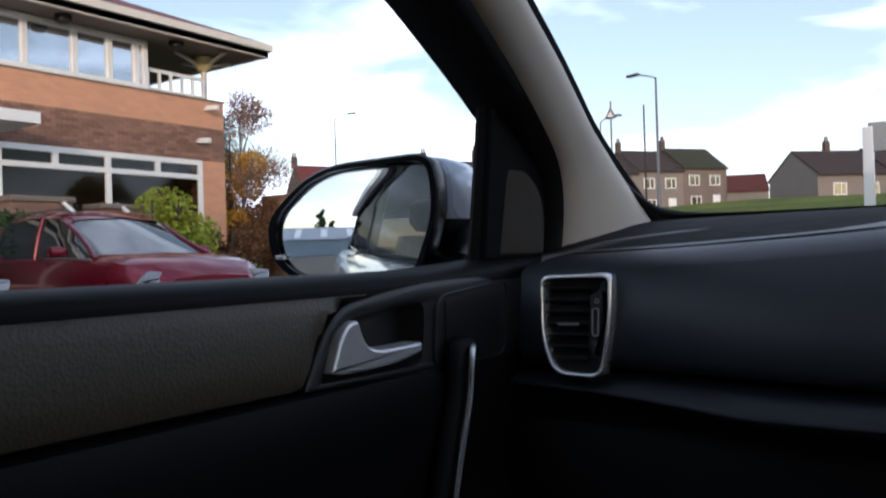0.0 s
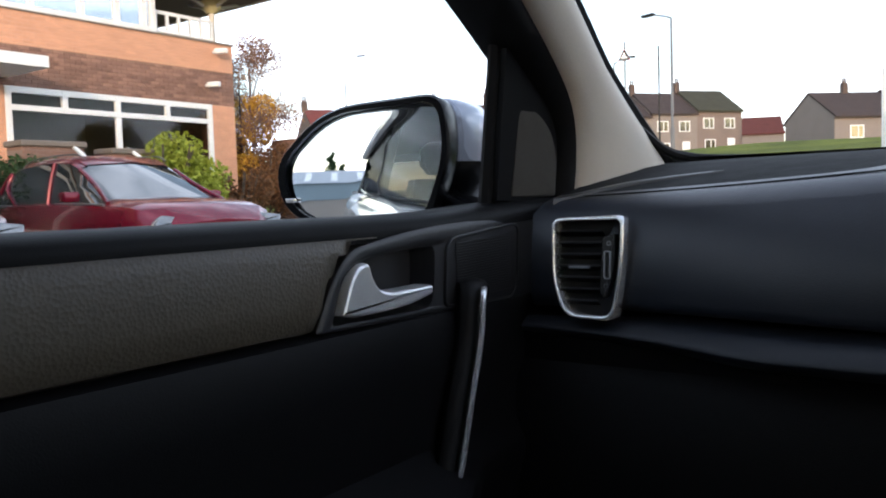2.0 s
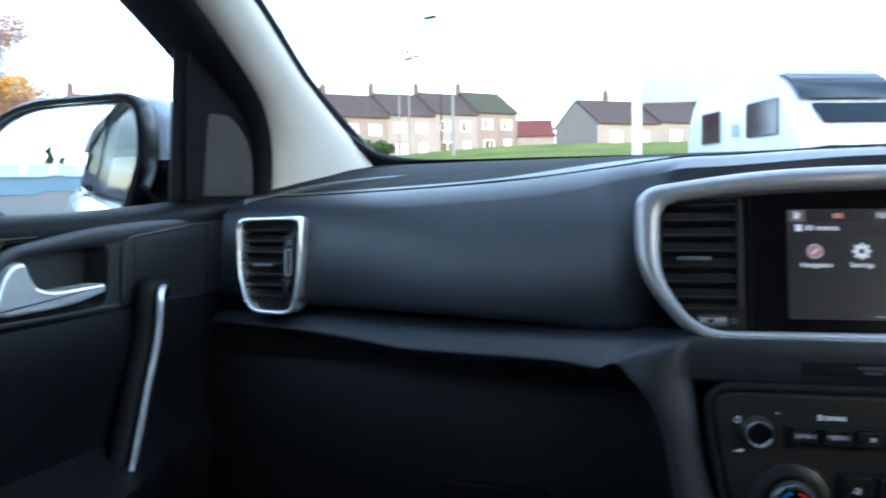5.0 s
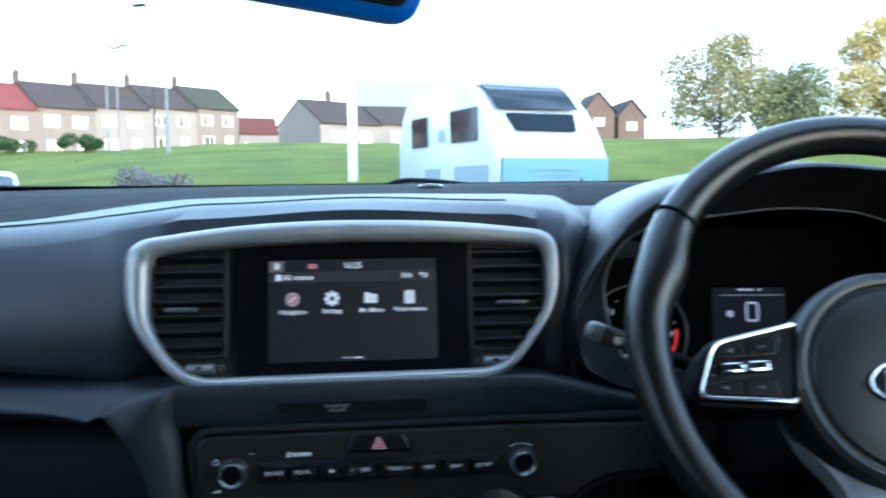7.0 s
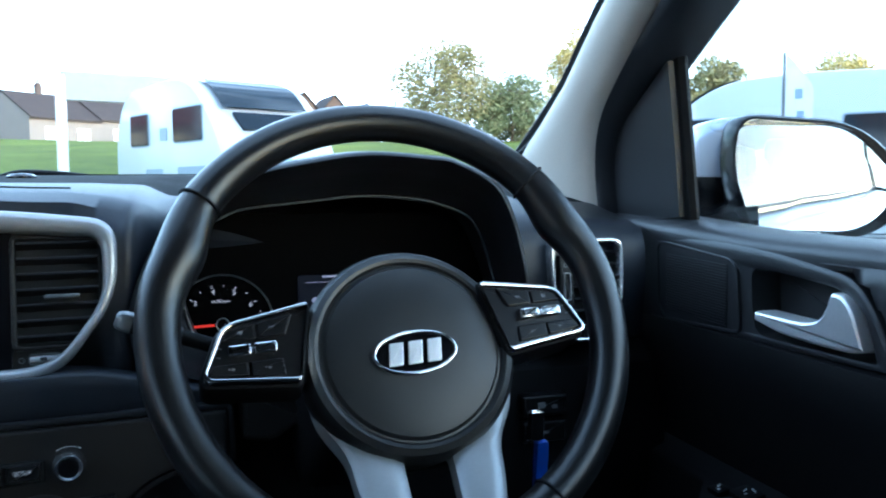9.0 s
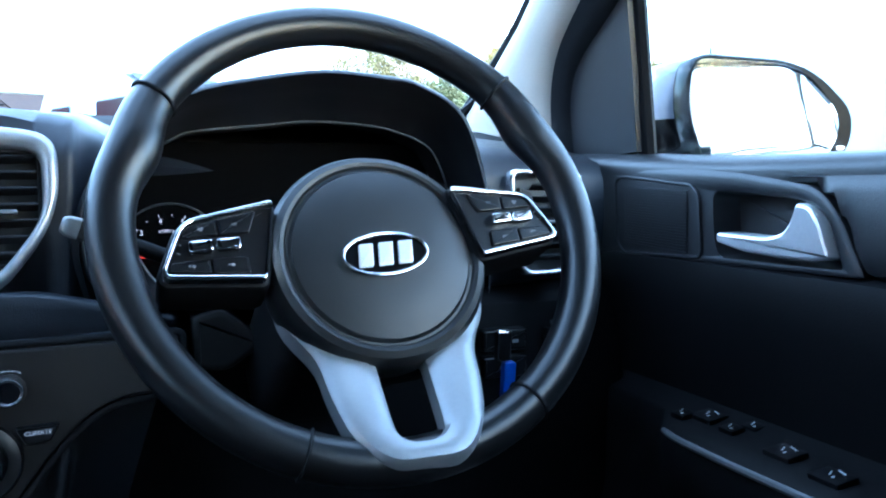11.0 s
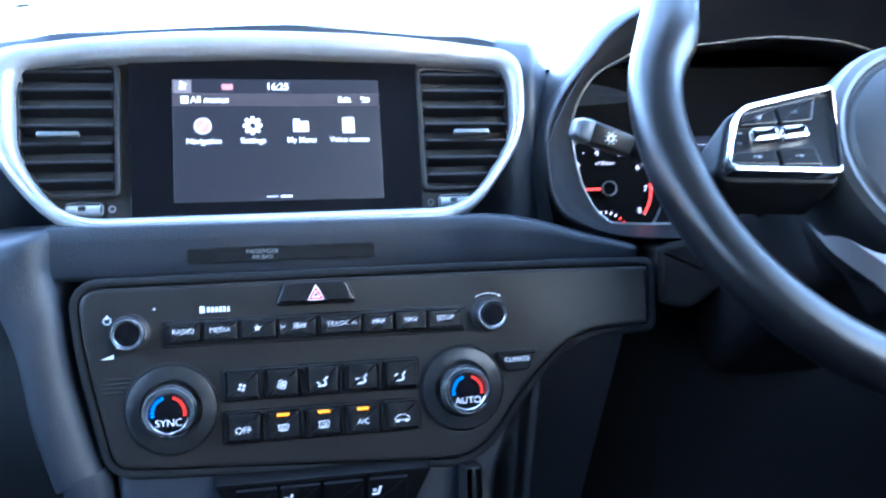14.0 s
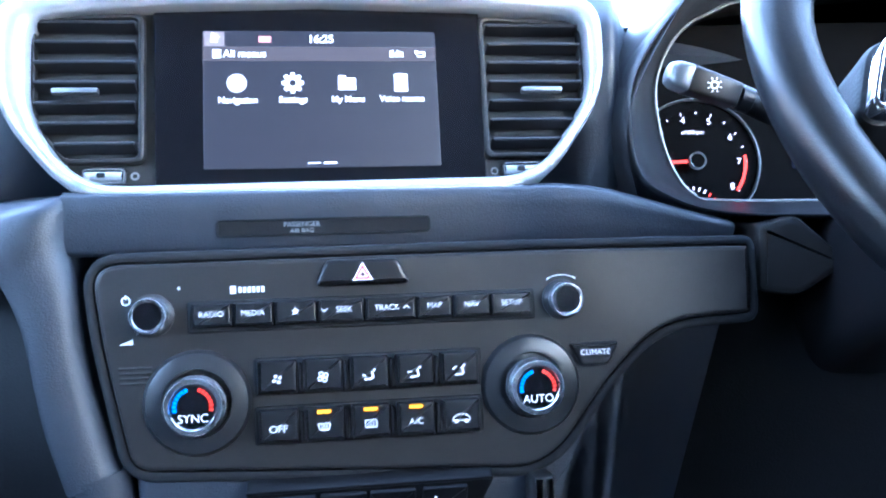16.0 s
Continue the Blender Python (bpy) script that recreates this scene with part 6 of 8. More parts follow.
# ---- wing mirrors ----
def wing_mirror(s):
    w = thing("wing_mirror", "white wing mirror with blue shade in its colour, in a black housing", "wing mirror", (s * 0.95, 1.17, 1.14), "wing mirrors")
    m = plane_m((-0.945, 1.165, 1.148) if s < 0 else (0.925, 1.165, 1.140), 0, 0) @ Matrix.Rotation(radians(21.8 if s < 0 else -17.0), 4, "Y") @ Matrix.Rotation(radians(1.5), 4, "X") @ Matrix.Scale(1.0 if s < 0 else 0.86, 4)
    f = m @ flip(s)                                # u grows outwards, away from the car
    O = round_poly([(-0.112, 0.090), (-0.120, 0.015), (-0.088, -0.080), (0.066, -0.080), (0.114, -0.050), (0.122, 0.010), (0.050, 0.078)], [0.030, 0.05, 0.03, 0.05, 0.05, 0.05, 0.06], 6)
    I = round_poly([(-0.101, 0.078), (-0.108, 0.015), (-0.078, -0.070), (0.058, -0.070), (0.100, -0.044), (0.107, 0.008), (0.046, 0.067)], [0.022, 0.05, 0.03, 0.05, 0.05, 0.05, 0.06], 6)
    if s > 0:
        I = [Vector((p.x - 0.010 * sstep(0.0, 0.09, p.x), p.y + 0.003 * sstep(0.0, 0.05, p.y))) for p in I]
        I = [Vector((p.x - 0.006 * sstep(0.0, -0.09, p.x), p.y)) for p in I]
    bm = bmesh.new()
    rings(bm, [[(*p, -0.02) for p in I], [(*p, 0.012) for p in inset(I, -0.002)], [(*p, 0.012) for p in inset(O, 0.003)], [(*p, 0.006) for p in O], [(*p, -0.044) for p in O]], f)
    part("housing", bm, M_HOUSING, w, "gloss black housing", angle=40)
    bm = bmesh.new()
    c = Vector((0.0, -0.002))
    rings(bm, [[(*(c + Vector((du, 0)) + (p - c) * k), n) for p in O] for k, n, du in ((0.985, -0.044, 0), (1.0, -0.05, -0.005), (1.0, -0.075, -0.016), (0.95, -0.110, -0.036), (0.78, -0.145, -0.056), (0.35, -0.165, -0.068))], f, cap1=True)
    for fc in bm.faces:
        fc.material_index = 1 if (f.inverted() @ fc.calc_center_median()).y < 0.004 else 0
    part("shell", bm, (M_CARSHADED, M_HOUSING), w, "white shell painted as in blue shade over a black base", angle=50)
    bm = bmesh.new()
    rings(bm, [[(*(p * k), 0.0035 - (p * k).length_squared / 2.8 + (0.215 if s > 0 else 0.012) * (p.x * k - 0.02) - (0.020 if s > 0 else 0.042) * p.y * k) for p in I] for k in (1.0, 0.85, 0.7, 0.55, 0.4, 0.25, 0.1)], f, cap1=True)
    part("mirror_glass", bm, M_MIRROR, w, "convex mirror glass", angle=60)
    bm = bmesh.new()
    sweep(bm, smooth_path([f @ Vector((-0.06, -0.055, -0.04)), f @ Vector((-0.11, -0.060, -0.05)), Vector((s * 0.775, 1.20, 1.075))], 5), 0.035, 0.022, seg=12)
    part("arm", bm, M_HOUSING, w)
    bm = bmesh.new()
    slab(bm, rect(0.012, 0.006, 0.100, -0.040, 0.002), f, 0.004, 0.0135, 0.0006)
    part("repeater", bm, M_BRIGHT, w)


wing_mirror(-1)
wing_mirror(1)

# ---- ground ----
M_GRASS = mat("grass", (0.066, 0.092, 0.013), 0.95, scale=0.35, fine=14, var=0.45, second=(0.115, 0.132, 0.022), bump=0.8, bump_scale=0.05, spec=0.1)
M_ASPHALT = mat("car_park_asphalt", (0.085, 0.082, 0.078), 0.9, scale=0.5, fine=60, var=0.25, bump=0.5, bump_scale=0.01, spec=0.2)


def ground_z(x, y):
    ys = [(-500, 0), (10, 0.1), (14.5, 0.45), (20, 1.35), (30, 2.35), (46, 3.55), (100, 5.8), (300, 7.5), (3000, 7.5)]
    z = ys[-1][1]
    for (a, za), (b, zb) in zip(ys, ys[1:]):
        if y <= b:
            z = za + (zb - za) * max(0.0, (y - a) / (b - a))
            break
    near = 1 - sstep(48, 80, y)
    z *= 1 + near * (-0.22 + 0.36 * sstep(-24, 12, x))
    flat = sstep(-26, -9, x) + sstep(20, 60, y)
    z *= min(1.0, flat)
    z += math.exp(-((y - 48) / 9.0) ** 2) * (0.62 * sstep(-32, -16, x) * (1 - sstep(-14, -2, x)) - 0.85 * math.exp(-((x - 13) / 9.0) ** 2))
    z *= 1 - 0.9 * sstep(5.0, 7.5, x) * (1 - sstep(14, 26, y))
    z += 0.20 * sstep(-5.0, -7.6, x) * (1 - sstep(-20, -24, x)) * sstep(-2, 1, y) * (1 - sstep(13, 17, y))
    return z


bm = bmesh.new()
gx = sorted({-2500, -1200, -600, -300, -150, -100} | set(range(-80, 81, 2)) | {100, 150, 300, 600, 1200, 2500})
gy = sorted({-2500, -1000, -500, -200, -100, -60, -30, -15} | set(range(-4, 60, 2)) | set(range(60, 130, 5)) | {150, 200, 300, 500, 1000, 2500})
grid = [[bm.verts.new((x, y, ground_z(x, y))) for x in gx] for y in gy]
for j in range(len(gy) - 1):
    for i in range(len(gx) - 1):
        f = bm.faces.new((grid[j][i], grid[j][i + 1], grid[j + 1][i + 1], grid[j + 1][i]))
        cx, cy = (gx[i] + gx[i + 1]) / 2, (gy[j] + gy[j + 1]) / 2
        paved = cy < 13 and cx > -40 or (cx < -8 and cy < 21 and cx > -40) or (cx > 5 and cy < 18 and cx < 50)
        f.material_index = 1 if paved else 0
ground = part("ground", bm, (M_GRASS, M_ASPHALT), angle=80)
tagged(ground, "grass bank rising behind a grey car park", "ground", kind="structure")

# ---- houses ----
M_RENDER = mat("pinkish_roughcast", (0.185, 0.148, 0.130), 0.95, scale=0.6, fine=25, var=0.12, bump=0.4, bump_scale=0.02, spec=0.1)
M_RENDER2 = mat("grey_roughcast", (0.22, 0.19, 0.172), 0.95, scale=0.6, fine=25, var=0.12, bump=0.4, bump_scale=0.02, spec=0.1)
M_ROOF = mat("brown_roof_tiles", (0.055, 0.043, 0.040), 0.9, scale=1.2, fine=20, var=0.25, bump=0.5, bump_scale=0.03, spec=0.15)
M_ROOFGREEN = mat("mossy_roof_tiles", (0.048, 0.048, 0.034), 0.9, scale=1.2, fine=20, var=0.3, bump=0.5, bump_scale=0.03, spec=0.15)
M_ROOFRED = mat("red_roof_tiles", (0.15, 0.045, 0.04), 0.85, scale=1.2, fine=20, var=0.2, bump=0.5, bump_scale=0.03, spec=0.15)
M_ROOFDULL = mat("dull_red_roof_tiles", (0.10, 0.035, 0.03), 0.9, scale=1.2, fine=20, var=0.2, bump=0.5, bump_scale=0.03, spec=0.15)
M_FRAMEWHITE = mat("white_upvc", (0.78, 0.78, 0.77), 0.4, scale=5, var=0.04)
# yellow tint paints the low sun's reflection into the panes
M_PANE = mat("sun_tinted_pane", (0.42, 0.36, 0.24), 0.2, metal=0.9, scale=2, var=0.1)
M_BRICKRED = mat("red_brick", (0.10, 0.065, 0.052), 0.9, scale=2, fine=30, var=0.25, bump=0.4, bump_scale=0.01)
M_CHIMNEY = mat("chimney_render", (0.085, 0.06, 0.05), 0.95, scale=2, fine=20, var=0.2)
ROWDIR = 53.0


def house(x, y, z, w, dep, eave, ridge, turn, wall_m, roof_m, gable_front=False, windows=((0.25, 0.72), (0.72, 0.72), (0.28, 0.25)), door_at=0.75, name="house", label="two-storey roughcast terraced house with tiled roof", group="terraced houses", chimney=0.0):
    base = Matrix.Translation((x, y, z)) @ Matrix.Rotation(radians(turn), 4, "Z")
    h = thing(name, label, "house", (x, y, z), group)
    bm = bmesh.new()
    a = [(0, 0, -2), (w, 0, -2), (w, dep, -2), (0, dep, -2)]
    b = [(0, 0, eave), (w, 0, eave), (w, dep, eave), (0, dep, eave)]
    rings(bm, [a, b], base, cap0=True, cap1=True)
    if gable_front:
        for yy in (0.0, dep):
            bm.faces.new([bm.verts.new(base @ Vector(p)) for p in ((0, yy, eave), (w, yy, eave), (w / 2, yy, ridge))])
    else:
        for xx in (0.0, w):
            bm.faces.new([bm.verts.new(base @ Vector(p)) for p in ((xx, 0, eave), (xx, dep, eave), (xx, dep / 2, ridge))])
    part("wall", bm, wall_m, h, smooth=False)
    bm = bmesh.new()
    t, o = 0.18, 0.35
    if gable_front:
        for e in (-1, 1):
            q = [(w / 2, -o, ridge), (w / 2, dep + o, ridge), (w / 2 + e * (w / 2 + o), dep + o, eave - o * 0.6), (w / 2 + e * (w / 2 + o), -o, eave - o * 0.6)]
            rings(bm, [[Vector(p) for p in q], [Vector(p) + Vector((0, 0, t)) for p in q]], base, cap0=True, cap1=True)
    else:
        for e in (0, 1):
            yy = -o if e == 0 else dep + o
            q = [(-0.05, dep / 2, ridge), (w + 0.05, dep / 2, ridge), (w + 0.05, yy, eave - o * 0.55), (-0.05, yy, eave - o * 0.55)]
            rings(bm, [[Vector(p) for p in q], [Vector(p) + Vector((0, 0, t)) for p in q]], base, cap0=True, cap1=True)
    roofo = part("roof", bm, roof_m, h, smooth=False)
    if chimney is not None:
        bm = bmesh.new()
        cx = chimney * w
        box(bm, (0.6, 0.5, 1.3), base @ Matrix.Translation((cx, dep / 2, ridge + 0.45)), 0.04, 1)
        ch = part("chimney", bm, M_CHIMNEY, roofo)
        bm = bmesh.new()
        for dx in (-0.18, 0.18):
            lathe(bm, [(0.10, 0), (0.08, 0.5), (0.0, 0.5)], base @ Matrix.Translation((cx + dx * 0.7, dep / 2, ridge + 1.09)), 10)
        part("chimney_pots", bm, M_CHIMNEY, roofo)
    for fx, fz in windows:
        ww, wh = 1.42, 1.22
        zc = fz * eave
        bm = bmesh.new()
        fm = base @ Matrix.Translation((fx * w, -0.02, zc)) @ Matrix.Rotation(radians(90), 4, "X")
        ring_slab(bm, rect(ww, wh, 0, 0, 0.02), rect(ww - 0.2, wh - 0.2, 0, 0, 0.02), fm, -0.05, 0.06, 0.01)
        box(bm, (0.08, wh - 0.2, 0.08), fm @ T(0.1, 0, 0.01))
        win = part("window", bm, M_FRAMEWHITE, h, smooth=False)
        bm = bmesh.new()
        box(bm, (ww - 0.2, wh - 0.2, 0.02), fm @ T(0, 0, 0.0))
        part("pane", bm, M_PANE, win, smooth=False)
    if door_at:
        bm = bmesh.new()
        box(bm, (1.0, 0.1, 2.05), base @ Matrix.Translation((door_at * w, -0.03, 1.02)), 0.02, 1)
        part("door", bm, M_FRAMEWHITE, h, smooth=False)
    return h


ca, sa = math.cos(radians(ROWDIR)), math.sin(radians(ROWDIR))
HX, HY, HZ, HW = -41.7, 79.1, 4.13, 6.0
for k, (wm, rm) in enumerate(((M_RENDER2, M_ROOF), (M_RENDER, M_ROOFRED), (M_RENDER, M_ROOF), (M_RENDER2, M_ROOF), (M_RENDER2, M_ROOF), (M_RENDER, M_ROOFGREEN))):
    kk = k - 2
    house(HX + HW * ca * kk, HY + HW * sa * kk, HZ + 0.36 * kk, HW, 8.0, 5.2, 7.8, ROWDIR, wm, rm)
house(-60.0, 62.0, 2.2, 9.0, 9.0, 5.6, 9.0, 60.0, M_BRICKRED, M_ROOFRED, label="red-roofed house beyond the hedge", group="")
for k in range(3):
    house(-14.9 + 7.6 * math.cos(radians(44)) * k, 84.0 + 7.6 * math.sin(radians(44)) * k, 3.2 + 0.2 * k, 7.6, 8.2, 4.6, 7.1, 44.0, M_RENDER2, M_ROOF, windows=((0.3, 0.68), (0.75, 0.68)), door_at=0.5, chimney=0.5)
house(-33.2, 118.0, 5.0, 6.0, 8.0, 4.0, 6.4, 20.0, M_RENDER2, M_ROOFDULL, windows=((0.3, 0.5),), group="", label="low house with a red tiled roof")
for k, (dx, w) in enumerate(((0, 4.6), (4.8, 4.6), (10.2, 4.2))):
    house(12.2 + dx, 118.0 + k * 2.5, 6.4, w, 8.0, 5.2 - 0.7 * (k == 2), 8.0 - 0.9 * (k == 2), 8.0, M_BRICKRED, M_ROOF, True, windows=((0.5, 0.72),), door_at=0, chimney=None, label="brick house with gabled front", group="gabled houses")


# ---- trees and bushes ----
def leaf_mat(name, a, b):
    m = bpy.data.materials.new(name)
    m.use_nodes = True
    nt = m.node_tree
    g = nt.nodes.new("ShaderNodeNewGeometry")
    r = nt.nodes.new("ShaderNodeValToRGB")
    r.color_ramp.elements[0].color, r.color_ramp.elements[1].color = (*a, 1), (*b, 1)
    nt.links.new(g.outputs["Random Per Island"], r.inputs["Fac"])
    bs = nt.nodes["Principled BSDF"]
    nt.links.new(r.outputs["Color"], bs.inputs["Base Color"])
    bs.inputs["Roughness"].default_value = 0.7
    bs.inputs["Specular IOR Level"].default_value = 0.2
    return m


M_BARK = mat("bark", (0.10, 0.075, 0.055), 0.95, scale=3, fine=25, var=0.3, bump=0.6, bump_scale=0.02)
L_OLIVE = leaf_mat("olive_leaves", (0.17, 0.16, 0.07), (0.32, 0.27, 0.12))
L_YELLOW = leaf_mat("yellow_leaves", (0.34, 0.27, 0.09), (0.55, 0.42, 0.14))
L_ORANGE = leaf_mat("orange_leaves", (0.42, 0.20, 0.03), (0.68, 0.40, 0.06))
L_GREEN = leaf_mat("green_leaves", (0.13, 0.15, 0.07), (0.21, 0.22, 0.11))
L_DARK = leaf_mat("dark_green_leaves", (0.025, 0.05, 0.018), (0.05, 0.085, 0.03))
L_BRIGHT = leaf_mat("bright_green_leaves", (0.19, 0.23, 0.02), (0.36, 0.40, 0.06))
L_TWIG = leaf_mat("dry_twig_leaves", (0.14, 0.08, 0.07), (0.34, 0.18, 0.08))
L_BROWN = leaf_mat("brown_leaves", (0.10, 0.055, 0.03), (0.22, 0.10, 0.04))
L_GREY = leaf_mat("grey_green_leaves", (0.10, 0.11, 0.11), (0.20, 0.20, 0.22))


def leaves(name, centres, count, size, material, parent, rng):
    """Many small bent leaf clumps round the given (centre, radius) lobes."""
    def units():
        v = rng.normal(size=(count, 3))
        return v / np.linalg.norm(v, axis=1)[:, None]

    pick = rng.integers(len(centres), size=count)
    c = np.array([q[0] for q in centres])[pick]
    r = np.array([q[1] for q in centres])[pick][:, None]
    p = c + units() * r * rng.uniform(0.35, 1.0, (count, 1)) ** 0.6 * np.array((1, 1, 0.85)) - np.array(parent.location)
    a, h = units(), units()
    b = np.cross(a, h)
    b /= np.linalg.norm(b, axis=1)[:, None]
    s = size * rng.uniform(0.6, 1.3, (count, 1))
    vs = np.stack([p - a * s, p + b * s * 0.55, p + a * s, p - b * s * 0.55 + np.cross(a, b) * s * 0.3], axis=1).reshape(-1, 3)
    me = bpy.data.meshes.new(name)
    me.from_pydata(vs.tolist(), [], np.arange(count * 4).reshape(-1, 4).tolist())
    me.materials.append(material)
    ob = new(name, me)
    ob.parent = parent
    return ob


def tree(x, y, h, spread, material, label, seed, crown_from=0.3, count=2600, size=0.32, twigs=True, lobes=9, name="tree", bark=None, thick=1.0):
    bark = bark or M_BARK
    rng = np.random.default_rng(seed)
    z = ground_z(x, y)
    t = thing(name, label, "tree", (x, y, z))
    bm = bmesh.new()
    trunk = smooth_path([(x, y, z - 0.3), (x + 0.1, y, z + h * 0.25), (x - 0.1, y + 0.1, z + h * 0.55), (x, y, z + h * 0.85)], 4)
    sweep(bm, trunk, lambda f: thick * h * 0.022 * (1 - 0.85 * f), seg=8, up=(0, 1, 0.01))
    part("trunk", bm, bark, t)
    centres = []
    bm = bmesh.new()
    for k in range(lobes):
        a = 2 * math.pi * k / lobes * 2.4 + rng.uniform(-0.3, 0.3)
        f = crown_from + (0.95 - crown_from) * (k + 0.5) / lobes
        rr = spread * (0.75 * math.sin(math.pi * min(1.0, 0.18 + 0.82 * (f - crown_from) / (1 - crown_from)))) * rng.uniform(0.6, 1.0)
        c = (x + rr * math.cos(a), y + rr * math.sin(a), z + h * f)
        centres.append((c, spread * rng.uniform(0.32, 0.5)))
        s0 = Vector((x, y, z + h * max(0.15, f - 0.22)))
        e = Vector(c)
        sweep(bm, smooth_path([s0, s0.lerp(e, 0.5) + Vector((0, 0, 0.08 * h * 0.3)), e], 3), lambda q: thick * h * 0.008 * (1 - 0.8 * q), seg=5, up=(0.3, 0.2, 1))
        if twigs:
            for q in range(5 if thick == 1.0 else 12):
                d = Vector(rng.normal(size=3)) * spread * 0.35
                d.z = abs(d.z)
                sweep(bm, [e, e + d * 0.5, e + d], lambda q: thick * 0.02 * (1 - 0.7 * q), seg=4, up=(0.3, 0.2, 1))
    part("limbs", bm, bark, t)
    leaves("crown", centres, count, size, material, t, rng)
    return t


def bush(x, y, w, h, material, label, seed, count=900, size=0.10, name="bush", z=None):
    rng = np.random.default_rng(seed)
    z = ground_z(x, y) if z is None else z
    t = thing(name, label, "bush", (x, y, z))
    bm = bmesh.new()
    for k in range(7):
        a = rng.uniform(0, 6.28)
        sweep(bm, [Vector((x, y, z - 0.1)), Vector((x + 0.2 * w * math.cos(a), y + 0.2 * w * math.sin(a), z + h * 0.4)), Vector((x + 0.35 * w * math.cos(a), y + 0.35 * w * math.sin(a), z + h * 0.75))], 0.02, seg=4, up=(0.3, 0.2, 1))
    part("stems", bm, M_BARK, t)
    centres = [((x + rng.uniform(-0.34, 0.34) * w, y + rng.uniform(-0.34, 0.34) * w, z + h * rng.uniform(0.3, 0.68)), min(w, h) * rng.uniform(0.28, 0.36)) for k in range(9)]
    leaves("foliage", centres, count, size, material, t, rng)
    return t


tree(17.5, 58.0, 6.7, 4.9, L_OLIVE, "broad autumn tree with olive-brown leaves", 3, 0.12, 26000, 0.095, lobes=16)
tree(27.5, 55.0, 8.0, 3.9, L_YELLOW, "tall autumn tree with yellow leaves", 4, 0.15, 24000, 0.095, lobes=16)
tree(21.8, 56.0, 4.2, 3.4, L_GREEN, "low green tree on the bank", 5, 0.1, 14000, 0.095, lobes=12)
tree(24.0, 62.0, 4.0, 2.6, L_DARK, "dark green shrub tree on the bank", 6, 0.1, 9000, 0.095)
tree(34.5, 50.0, 5.3, 3.0, L_OLIVE, "distant autumn tree behind the caravans", 7, 0.2, 6000, 0.14, lobes=12)
tree(41.0, 45.5, 5.2, 3.4, L_YELLOW, "distant yellow tree behind the caravans", 8, 0.2, 6000, 0.14, lobes=12)
bush(-5.7, 15.4, 1.6, 1.1, L_GREY, "low grey-green shrub on the grass", 11, 7000, 0.03)
for k in range(3):
    bush(-43.4 + 5.2 * k, 66 + 2.0 * k, 5.5, 1.9, L_DARK, "clipped dark hedge before the terrace", 20 + k, 2600, 0.12, "hedge")

# ---- street furniture ----
M_GALV = mat("galvanised_steel", (0.13, 0.135, 0.14), 0.6, metal=0.1, scale=8, var=0.12)


def lamp_post(x, y, h, arm, turn):
    z = ground_z(x, y)
    l = thing("street_lamp", "grey steel street lamp with a single arm", "street lamp", (x, y, z), "street lamps")
    bm = bmesh.new()
    lathe(bm, [(0.11, -0.2), (0.11, 1.4), (0.075, 1.5), (0.05, h - 0.2), (0.045, h)], Matrix.Translation((x, y, z)), 12)
    part("pole", bm, M_GALV, l)
    ax, ay = math.cos(turn), math.sin(turn)
    bm = bmesh.new()
    sweep(bm, smooth_path([(x, y, z + h - 0.05), (x + ax * arm * 0.3, y + ay * arm * 0.3, z + h + 0.12), (x + ax * arm, y + ay * arm, z + h + 0.35)], 4), 0.035, seg=8)
    part("arm", bm, M_GALV, l)
    bm = bmesh.new()
    box(bm, (0.75, 0.28, 0.13), Matrix.Translation((x + ax * (arm + 0.25), y + ay * (arm + 0.25), z + h + 0.37)) @ Matrix.Rotation(turn, 4, "Z"), 0.05, 2)
    part("lamp_head", bm, M_PANEL, l)


lamp_post(-14.5, 40.0, 6.8, 1.2, radians(160))
lamp_post(-24.5, 56.0, 7.2, 0.9, radians(20))
lamp_post(-45.0, 50.0, 10.0, 1.2, radians(20))
sign = thing("warning_sign", "triangular warning sign on a grey post", "road sign", (-18.2, 43.0, ground_z(-18.2, 43)))
bm = bmesh.new()
zz = ground_z(-18.2, 43)
lathe(bm, [(0.05, -0.2), (0.05, 6.3), (0.0, 6.3)], Matrix.Translation((-18.2, 43, zz)), 8)
part("pole", bm, M_GALV, sign)
bm = bmesh.new()
tri = round_poly([(-0.36, 0.2), (0.36, 0.2), (0, 0.85)], 0.06, 3)
slab(bm, tri, plane_m((-18.2, 42.93, zz + 5.1), 0, 0), -0.03, 0.0, 0.005)
plate = part("plate", bm, mat("sign_red", (0.45, 0.16, 0.14), 0.4, scale=3), sign)
bm = bmesh.new()
slab(bm, inset(tri, 0.09), plane_m((-18.2, 42.925, zz + 5.1), 0, 0), -0.004, 0.002, 0.001)
part("face", bm, M_FRAMEWHITE, plate)
thinpole = thing("post", "thin dark pole on the grass", "pole", (-17.8, 47.0, ground_z(-17.8, 47)))
bm = bmesh.new()
lathe(bm, [(0.06, -0.2), (0.05, 6.2), (0.0, 6.2)], Matrix.Translation((-17.8, 47.0, ground_z(-17.8, 47))), 8)
part("pole", bm, M_PANEL, thinpole)

